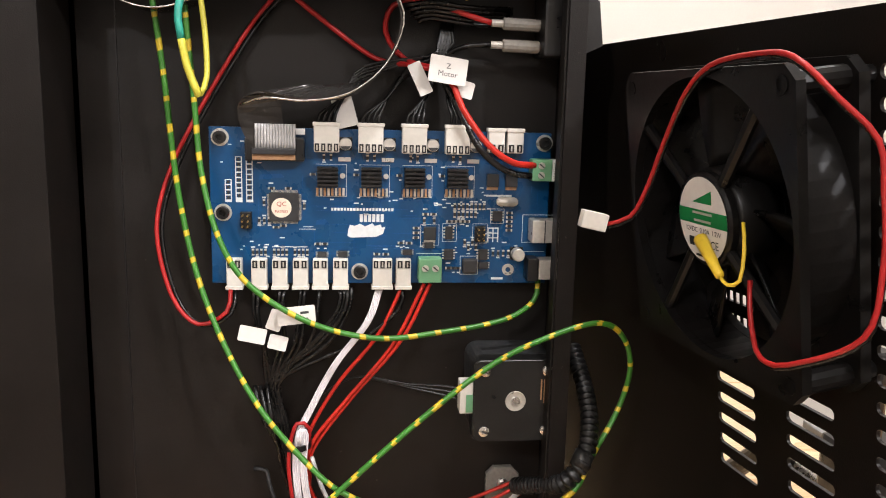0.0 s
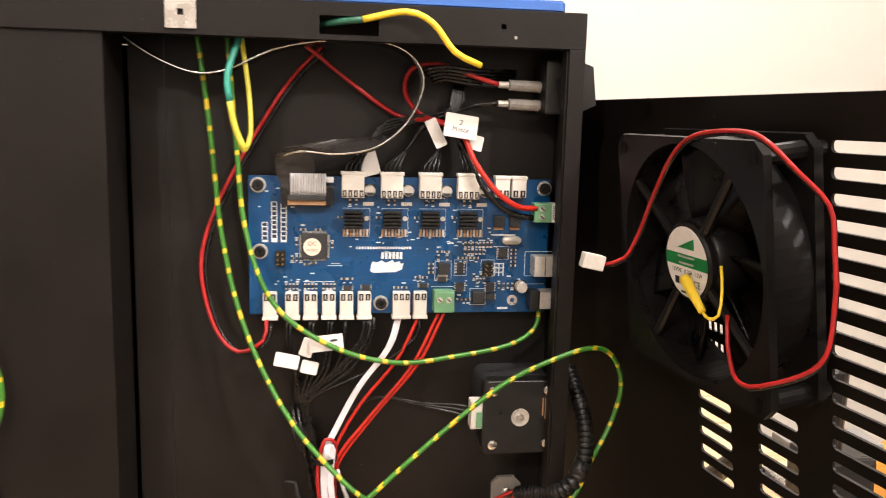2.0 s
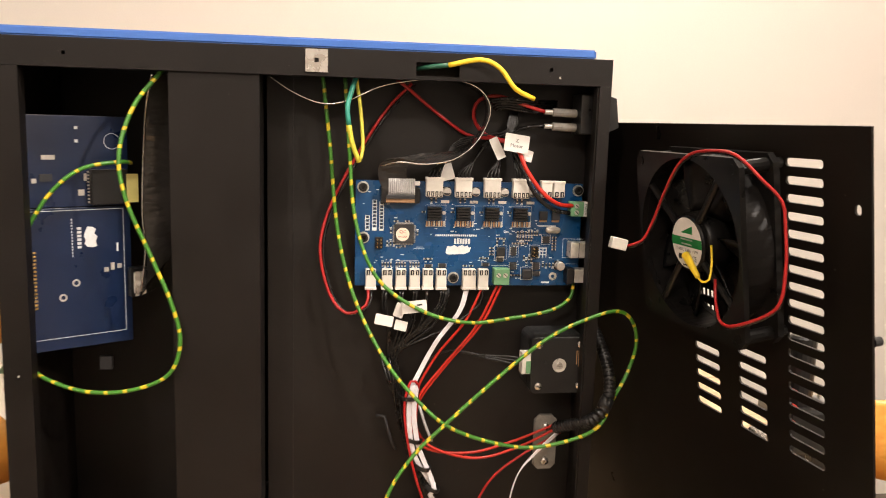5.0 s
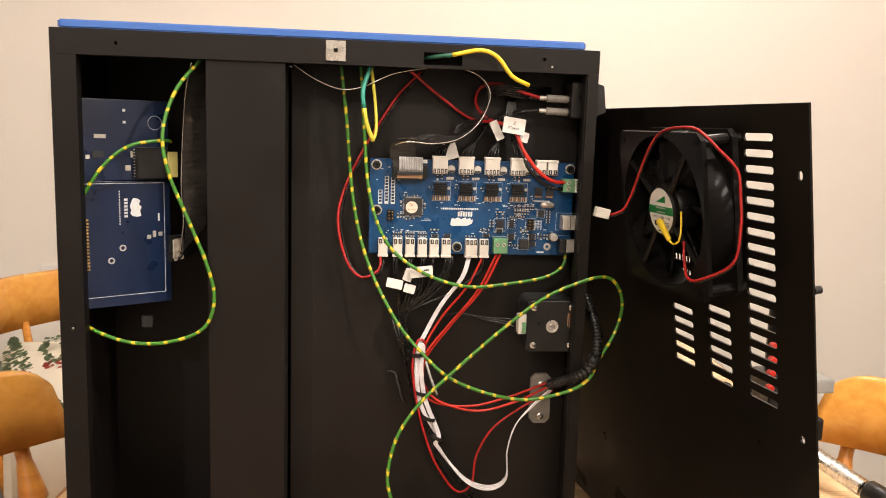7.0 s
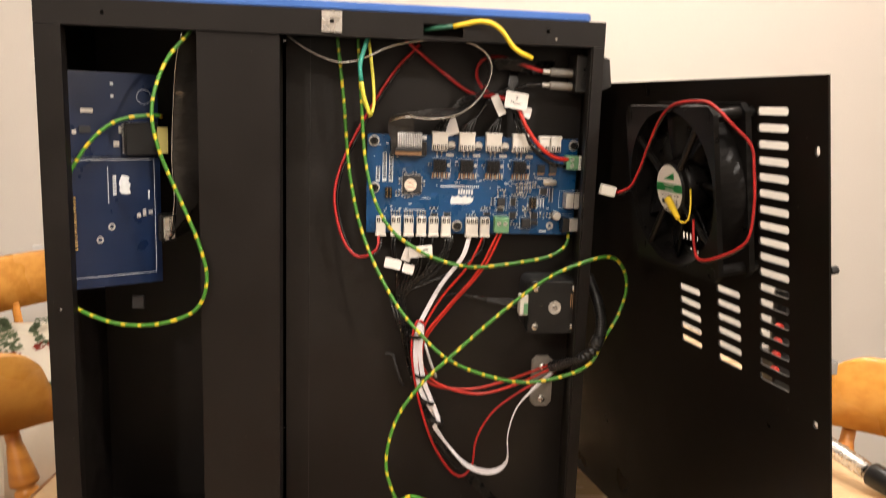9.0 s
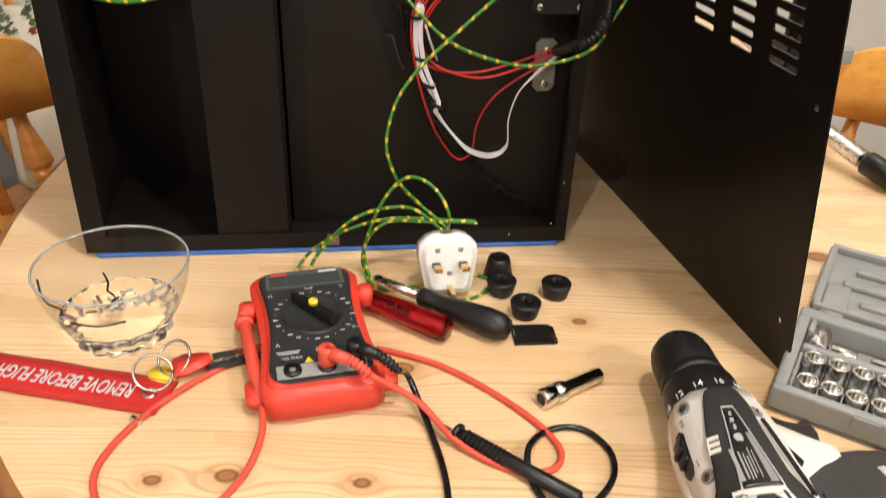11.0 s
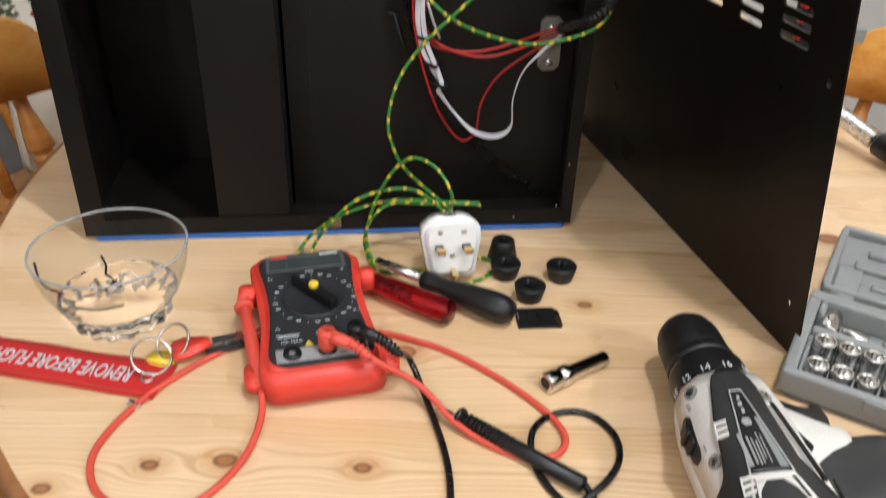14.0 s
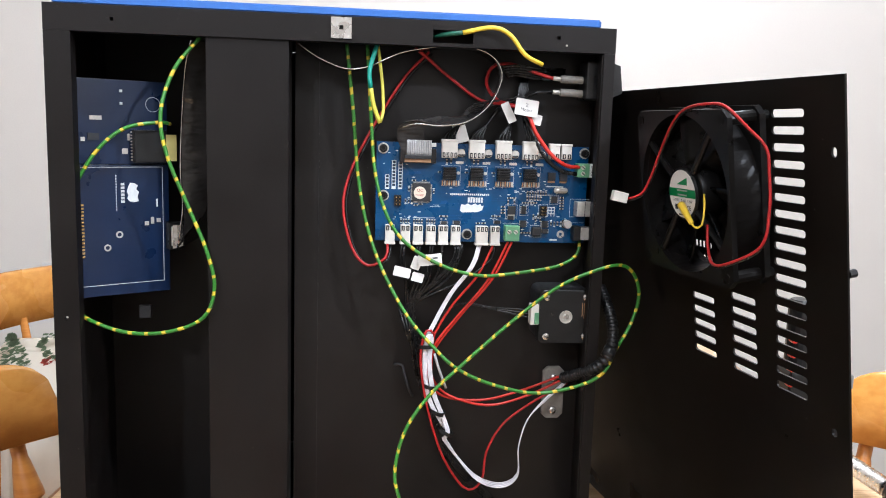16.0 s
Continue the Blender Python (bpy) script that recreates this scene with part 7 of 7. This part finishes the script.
def shell(x0, x1, a0, a1, lift, thick=0.0015, skew=0.0, taper=0.0):
    tmp = bmesh.new()
    rows = []
    n, k = 14, 14
    for i in range(n + 1):
        x = x0 + (x1 - x0) * i / n
        w, h = section(x)
        row = []
        for j in range(k + 1):
            f = i / n
            b0, b1 = a0 + skew * f + taper * f, a1 + skew * f - taper * f
            a = radians(b0 + (b1 - b0) * j / k)
            c, s = math.cos(a), math.sin(a)
            p = 2.6
            q = (abs(c / (w + lift)) ** p + abs(s / (h + lift)) ** p) ** (-1 / p)
            row.append(tmp.verts.new((x, q * c, q * s)))
        rows.append(row)
    for i in range(n):
        for j in range(k):
            tmp.faces.new((rows[i][j], rows[i + 1][j], rows[i + 1][j + 1], rows[i][j + 1]))
    bmesh.ops.recalc_face_normals(tmp, faces=tmp.faces)
    bmesh.ops.solidify(tmp, geom=tmp.faces[:], thickness=thick)
    return join(bmesh.new(), tmp, DRM)


def along(pts, x):
    for (x0, a0), (x1, a1) in zip(pts, pts[1:]):
        if x <= x1:
            return a0 + (a1 - a0) * max(0.0, x - x0) / (x1 - x0)
    return pts[-1][1]


def skin(low, high, lift, thick=0.0012, n=26, k=12):
    """Patch of the drill's skin between two edges, each a run of (x, degrees round the body)."""
    tmp = bmesh.new()
    rows = []
    x0, x1 = max(low[0][0], high[0][0]), min(low[-1][0], high[-1][0])
    for i in range(n + 1):
        x = x0 + (x1 - x0) * i / n
        w, h = section(x)
        row = []
        for j in range(k + 1):
            a = radians(along(low, x) + (along(high, x) - along(low, x)) * j / k)
            c, s = math.cos(a), math.sin(a)
            q = (abs(c / (w + lift)) ** 2.6 + abs(s / (h + lift)) ** 2.6) ** (-1 / 2.6)
            row.append(tmp.verts.new((x, q * c, q * s)))
        rows.append(row)
    for i in range(n):
        for j in range(k):
            tmp.faces.new((rows[i][j], rows[i + 1][j], rows[i + 1][j + 1], rows[i][j + 1]))
    bmesh.ops.recalc_face_normals(tmp, faces=tmp.faces)
    if tmp.faces[0].normal.dot(tmp.faces[0].calc_center_median() - Vector((tmp.faces[0].calc_center_median().x, 0, 0))) < 0:
        bmesh.ops.reverse_faces(tmp, faces=tmp.faces[:])
    bmesh.ops.solidify(tmp, geom=tmp.faces[:], thickness=thick)
    return join(bmesh.new(), tmp, DRM)


part("gear_housing", shell(0.0657, 0.215, -180, 180, 0.0), DRILL_WHITE, DR, "white body shell", True)
BAND_R = [(0.0675, 83), (0.072, 77), (0.085, 74), (0.106, 76), (0.142, 73), (0.157, 64), (0.172, 52), (0.215, 40)]
BAND_L = [(0.0675, 105), (0.072, 115), (0.082, 121), (0.109, 132), (0.134, 139), (0.148, 146), (0.154, 170), (0.158, 186), (0.166, 200), (0.215, 205)]
part("grip_band", skin(BAND_R, BAND_L, 0.0022, 0.002, 40, 20), DRILL_GREY, DR, "dark rubber band widening towards the motor", True)
part("motor_housing", shell(0.150, 0.216, -60, 40, 0.0016, 0.0016), DRILL_GREY, DR, "dark motor housing", True)
part("band_shoulder", skin([(0.100, 68), (0.1575, 58)], [(0.100, 71.5), (0.1575, 62)], 0.0030, 0.0015), BLACKP, DR)
PL_R, PL_L = [(0.0900, 95), (0.1515, 86.5)], [(0.0900, 106), (0.1515, 123)]
pl = part("rating_plate", skin(PL_R, PL_L, 0.0027, 0.0006), BLACKP, DR, "black rating plate with fine print", True)
part("plate_rim", skin([(0.0892, 94), (0.1520, 85)], [(0.0892, 95.3), (0.1520, 86.6)], 0.0031, 0.0008), SILVERP, pl, "silver rim", True)
part("plate_rim", skin([(0.0892, 105.7), (0.1520, 122.8)], [(0.0892, 107), (0.1520, 124.6)], 0.0031, 0.0008), SILVERP, pl, "silver rim", True)
part("plate_rim", skin([(0.0888, 94), (0.0900, 94)], [(0.0888, 107), (0.0900, 107)], 0.0031, 0.0008, 2), SILVERP, pl, "silver rim", True)
part("print_panel", skin([(0.112, 92.5), (0.149, 88)], [(0.112, 96.5), (0.149, 96)], 0.0029, 0.0002), CASE_GREY, pl, "grey printed panel", True)
for k, (x0, x1, a0, wd) in enumerate(((0.1235, 0.147, 116.0, 3.6), (0.1265, 0.146, 111.5, 1.8), (0.128, 0.147, 108.5, 1.3), (0.130, 0.146, 105.5, 1.3), (0.124, 0.143, 102.5, 1.0), (0.126, 0.146, 99.5, 1.0), (0.094, 0.0975, 99.0, 3.0), (0.0995, 0.103, 100.0, 4.0), (0.105, 0.109, 101.0, 3.0))):
    part("print_bar", skin([(x0, a0), (x1, a0 + 1.5)], [(x0, a0 + wd), (x1, a0 + 1.5 + wd)], 0.0029, 0.0002, 6, 3), SILVERP, pl)
part("print_spot", skin([(0.1125, 102), (0.1150, 100.5), (0.1185, 102)], [(0.1125, 107), (0.1150, 110), (0.1185, 108)], 0.0029, 0.0002, 8, 4), SILVERP, pl)
for x in (0.1112, 0.1520):
    fr = part("white_rib", skin([(x, 131), (x + 0.012, 134)], [(x, 132.6), (x + 0.012, 135.6)], 0.0036, 0.0012, 6, 3), DRILL_WHITE, DR, "white moulded rib", True)
    for k in range(3):
        q = x + 0.0005 + k * 0.0045
        part("rib_tooth", skin([(q, 121.5 + k * 1.3), (q + 0.0024, 122.5 + k * 1.3)], [(q, 131.2 + k), (q + 0.0024, 131.8 + k)], 0.0034, 0.0012, 3, 6), DRILL_WHITE, fr)
# white arch on the motor cover
part("white_arch", skin([(0.1525, 86), (0.1570, 84)], [(0.1525, 124), (0.1570, 126)], 0.0030, 0.0009, 6, 16), DRILL_WHITE, DR, "white arch moulding", True)
part("white_arch", skin([(0.1570, 84), (0.172, 78), (0.213, 68)], [(0.1570, 100), (0.163, 91), (0.172, 86), (0.213, 80)], 0.0030, 0.0009), DRILL_WHITE, DR, "white arch moulding", True)
part("white_arch", skin([(0.1570, 114), (0.163, 122), (0.172, 126.5), (0.213, 132)], [(0.1570, 126), (0.163, 129.5), (0.172, 132), (0.213, 139)], 0.0030, 0.0009), DRILL_WHITE, DR, "white arch moulding", True)
for a0, a1 in ((122, 124.2), (88, 91)):
    part("arch_slot", skin([(0.156, a0), (0.170, a0 + (4.5 if a0 > 100 else -5))], [(0.156, a1), (0.170, a1 + (5 if a0 > 100 else -5))], 0.0033, 0.0003, 8, 3), CHIP, DR)
part("cover_button", skin([(0.178, 103), (0.1825, 99), (0.187, 103)], [(0.178, 107), (0.1825, 111), (0.187, 107)], 0.0036, 0.001, 10, 6), CASE_GREY, DR, "round grey button", True)
part("cover_badge", skin([(0.176, 119), (0.194, 121)], [(0.176, 124), (0.194, 127)], 0.0033, 0.0008, 8, 4), BLACKP, DR, "", True)
for k in range(3):
    q = 0.178 + k * 0.0045
    part("badge_bar", skin([(q, 120.5), (q + 0.0025, 120.8)], [(q, 124.2), (q + 0.0025, 124.6)], 0.0036, 0.0003, 3, 3), DRILL_WHITE, DR)


def on_body(x, a, out):
    w, h = section(x)
    c, s = math.cos(radians(a)), math.sin(radians(a))
    q = (abs(c / w) ** 2.6 + abs(s / h) ** 2.6) ** (-1 / 2.6) + out
    return DRM @ Vector((x, q * c, q * s))


for x, a in ((0.0765, 143), (0.1315, 148), (0.0905, 66)):
    sc = part("body_screw", rod(on_body(x, a, -0.0020), on_body(x, a, 0.0002), 0.0042, n=20), CASE_GREY, DR, "screw sunk in a round well")
    part("screw_head", rod(on_body(x, a, 0.00021), on_body(x, a, 0.0006), 0.0026, n=16), STEEL, sc)
    part("screw_socket", rod(on_body(x, a, 0.00061), on_body(x, a, 0.0008), 0.0012, n=6), INK, sc)
part("switch_slot", skin([(0.0900, 158), (0.094, 153), (0.118, 157), (0.1225, 161)], [(0.0900, 165), (0.094, 173), (0.118, 175), (0.1225, 171)], 0.0004, 0.0006), CHIP, DR)
gs = part("gear_switch", skin([(0.0960, 155), (0.1130, 158)], [(0.0960, 172), (0.1130, 174)], 0.0026, 0.0030, 8, 6), BLACKP, DR, "black sliding gear switch", True)
part("switch_ridge", skin([(0.1030, 156), (0.1065, 157)], [(0.1030, 172), (0.1065, 173)], 0.0042, 0.0020, 3, 6), BLACKP, gs, "", True)
for t, x, a in (("2", 0.0870, 150), ("1", 0.1205, 151)):
    p0 = on_body(x, a, 0.0004)
    nrm = (on_body(x, a, 0.01) - p0).normalized()
    back = (DRM.to_3x3() @ Vector((-1, 0, 0))).normalized()
    rt = back.cross(nrm).normalized()
    words(t, 0.0065, Matrix(((rt.x, back.x, nrm.x, p0.x), (rt.y, back.y, nrm.y, p0.y), (rt.z, back.z, nrm.z, p0.z), (0, 0, 0, 1))), CASE_GREY, DR)


def tube_y(sections, material, name, label):
    """Loft of ovals (x, y, half length, half height) running sideways from the body."""
    tmp = bmesh.new()
    rows = []
    for x, y, a, h in sections:
        rows.append([tmp.verts.new((x + a * math.copysign(abs(math.cos(q)) ** 0.75, math.cos(q)), y, h * math.copysign(abs(math.sin(q)) ** 0.75, math.sin(q)) - 0.002)) for q in [2 * math.pi * k / 28 for k in range(28)]])
    for a, b in zip(rows, rows[1:]):
        for i in range(28):
            tmp.faces.new((a[i], a[(i + 1) % 28], b[(i + 1) % 28], b[i]))
    tmp.faces.new(rows[0])
    tmp.faces.new(rows[-1][::-1])
    bmesh.ops.recalc_face_normals(tmp, faces=tmp.faces)
    return part(name, join(bmesh.new(), tmp, DRM), material, DR, label, True)


tube_y([(0.118, 0.018, 0.046, 0.0262), (0.118, 0.028, 0.038, 0.0255), (0.118, 0.040, 0.026, 0.0245), (0.118, 0.050, 0.0175, 0.0235), (0.116, 0.0545, 0.0120, 0.0225)], DRILL_WHITE, "neck", "white neck of the handle")
tube_y([(0.150, 0.012, 0.022, 0.0240), (0.148, 0.026, 0.026, 0.0250), (0.142, 0.038, 0.030, 0.0250), (0.138, 0.052, 0.030, 0.0248), (0.135, 0.070, 0.029, 0.0244), (0.136, 0.100, 0.029, 0.0244), (0.142, 0.140, 0.032, 0.0250)], DRILL_GREY, "handle_grip", "black textured handle grip")
part("trigger", prism([(0.074, 0.026), (0.071, 0.036), (0.076, 0.044), (0.0775, 0.050), (0.0745, 0.056), (0.0760, 0.059), (0.086, 0.060), (0.102, 0.056), (0.102, 0.026)], -0.009, 0.008, DRM, 0.002), DRILL_GREY, DR, "dark trigger", True)
part("direction_button", prism(rounded(0.016, 0.0065, 0.0032), 0.0205, 0.0262, DRM @ Matrix.Translation((0.1230, 0.0215, 0)) @ pose(0, 0, 0, 0, 0, 20), 0.0008), BLACKP, DR, "black direction button", True)
part("grip_stripe", prism([(-0.013, -0.0022), (0.013, -0.0014), (0.013, 0.0014), (-0.013, 0.0022)], 0.0215, 0.0236, DRM @ Matrix.Translation((0.1440, 0.074, 0)) @ pose(0, 0, 0, 0, 0, 12), 0.0005), DRILL_WHITE, DR, "white stripe set in the grip", True)

# ---- socket set ----
SB = thing("socket_set_case", (0.36, -0.2, 0), "grey plastic socket case lying open on the table", "tool case")
ex = Vector((0.795, -0.607, 0)).normalized()
SBM = Matrix(((ex.x, -ex.y, 0, 0.2815), (ex.y, ex.x, 0, -0.2205), (0, 0, 1, 0), (0, 0, 0, 1)))
CW, CD, CH = 0.200, 0.108, 0.022
FL = 0.0040
part("tray_floor", prism(rounded(CW - 0.003, CD - 0.003, 0.008, 4, CW / 2, CD / 2), 0.0002, FL, SBM, 0.002), CASE_GREY, SB)
part("front_wall", box(0.0, CW, 0.0, 0.0075, FL + 0.0001, CH, 0.003, SBM, seg=3), CASE_GREY, SB, "", True)
part("rear_wall", box(0.0, CW, CD - 0.0115, CD, FL + 0.0001, CH, 0.0025, SBM, seg=3), CASE_GREY, SB, "", True)
part("side_wall", box(0.0, 0.0085, 0.0072, CD - 0.0112, FL + 0.0001, CH - 0.0004, 0.0025, SBM, seg=3), CASE_GREY, SB, "", True)
part("side_wall", box(CW - 0.0085, CW, 0.0072, CD - 0.0112, FL + 0.0001, CH - 0.0004, 0.0025, SBM, seg=3), CASE_GREY, SB, "", True)
part("divider", box(0.0088, CW - 0.0088, 0.0570, 0.0640, FL + 0.0001, CH - 0.0015, 0.002, SBM), CASE_GREY, SB, "", True)
part("inner_step", box(0.0088, 0.0115, 0.0078, 0.0565, FL + 0.0001, CH - 0.0055, 0.0012, SBM), CASE_GREY, SB)
part("inner_step", box(0.0088, CW - 0.0088, 0.0078, 0.0095, FL + 0.0001, CH - 0.0055, 0.0008, SBM), CASE_GREY, SB)
part("rest_block", box(0.0088, 0.0135, 0.0810, 0.0960, FL + 0.0001, CH - 0.001, 0.002, SBM), CASE_GREY, SB, "", True)
part("rest_block", box(0.0440, 0.0520, 0.0645, 0.0740, FL + 0.0001, CH - 0.006, 0.002, SBM), CASE_GREY, SB, "", True)
part("latch_lip", box(0.050, 0.066, -0.0012, 0.0006, 0.0120, 0.0200, 0.0005, SBM), CASE_GREY, SB)
LDM = SBM @ Matrix.Translation((0.004, CD + 0.0110, 0.0002))
LD = 0.108
lid = part("lid", prism(rounded(CW, LD, 0.008, 4, CW / 2, LD / 2), 0.0, 0.0130, LDM, 0.0015), CASE_GREY, SB, "open grey lid with moulded recesses")
for b in ((0.002, CW - 0.002, 0.0005, 0.006), (0.002, CW - 0.002, LD - 0.006, LD - 0.0005), (0.0005, 0.0065, 0.0062, LD - 0.0062), (CW - 0.0065, CW - 0.0005, 0.0062, LD - 0.0062)):
    part("lid_rim", box(*b, 0.0128, 0.0195, 0.0018, LDM, seg=3), CASE_GREY, lid, "", True)
part("lid_step", box(0.0075, 0.0250, 0.0090, 0.0480, 0.0128, 0.0150, 0.0015, LDM), CASE_GREY, lid, "", True)
part("lid_step", box(0.0250, CW - 0.010, 0.0090, 0.0280, 0.0128, 0.0145, 0.0012, LDM), CASE_GREY, lid, "", True)
for b in ((0.0250, 0.120, 0.0710, 0.0790), (0.0180, 0.150, 0.0460, 0.0560), (0.0330, 0.150, 0.0200, 0.0270)):
    part("lid_bar", box(*b, 0.0128, 0.0175, 0.0014, LDM), CASE_GREY, lid, "", True)
for x in (0.012, 0.090, 0.168):
    part("hinge", rod(SBM @ Vector((x, CD + 0.0055, 0.0150)), SBM @ Vector((x + 0.016, CD + 0.0055, 0.0150)), 0.0050, n=12), CASE_GREY, SB, "", True)


def socket(x, y, r, h, label="bright chrome socket standing in the case"):
    sk = thing("socket", SBM @ Vector((x, y, 0.0041)), label, "socket", "sockets in the case")
    mm = SBM @ Matrix.Translation((x, y, 0.0041))
    part("socket_barrel", lathe([(0, 0.0), (r * 0.9, 0), (r, 0.001), (r, h - 0.001), (r * 0.94, h), (r * 0.80, h), (r * 0.74, h - 0.0015), (r * 0.72, h - 0.010), (0, h - 0.010)], mm, 32), CHROME, sk, "", True)
    part("hex_bore", prism([(r * 0.735 * math.cos(radians(60 * k + 15)), r * 0.735 * math.sin(radians(60 * k + 15))) for k in range(6)], h - 0.0099, h - 0.0090, mm), CHIP, sk)
    return sk


for k in range(11):
    socket(0.0190 + k * 0.0150, 0.0178, 0.0073 - 0.00015 * k, 0.0190)
    socket(0.0195 + k * 0.0150, 0.0445, 0.0073 - 0.00015 * k, 0.0200)
for k, (a, b, r) in enumerate((((0.0185, 0.0930, 0.0135), (0.0185, 0.0670, 0.0130), 0.0070), ((0.0265, 0.0720, 0.0130), (0.0440, 0.0710, 0.0130), 0.0062), ((0.0530, 0.0720, 0.0125), (0.0900, 0.0720, 0.0125), 0.0060))):
    sk = thing("extension_piece", SBM @ Vector(a), "chrome socket drive piece lying in the case", "socket", "drive pieces in the case")
    m, l = aim(SBM @ Vector(a), SBM @ Vector(b))
    part("barrel", lathe([(0.004, 0.001), (r * 0.8, 0), (r, 0.001), (r, l - 0.001), (r * 0.9, l), (r * 0.6, l), (r * 0.58, l - 0.006), (0, l - 0.006)], m, 32), CHROME, sk, "", True)
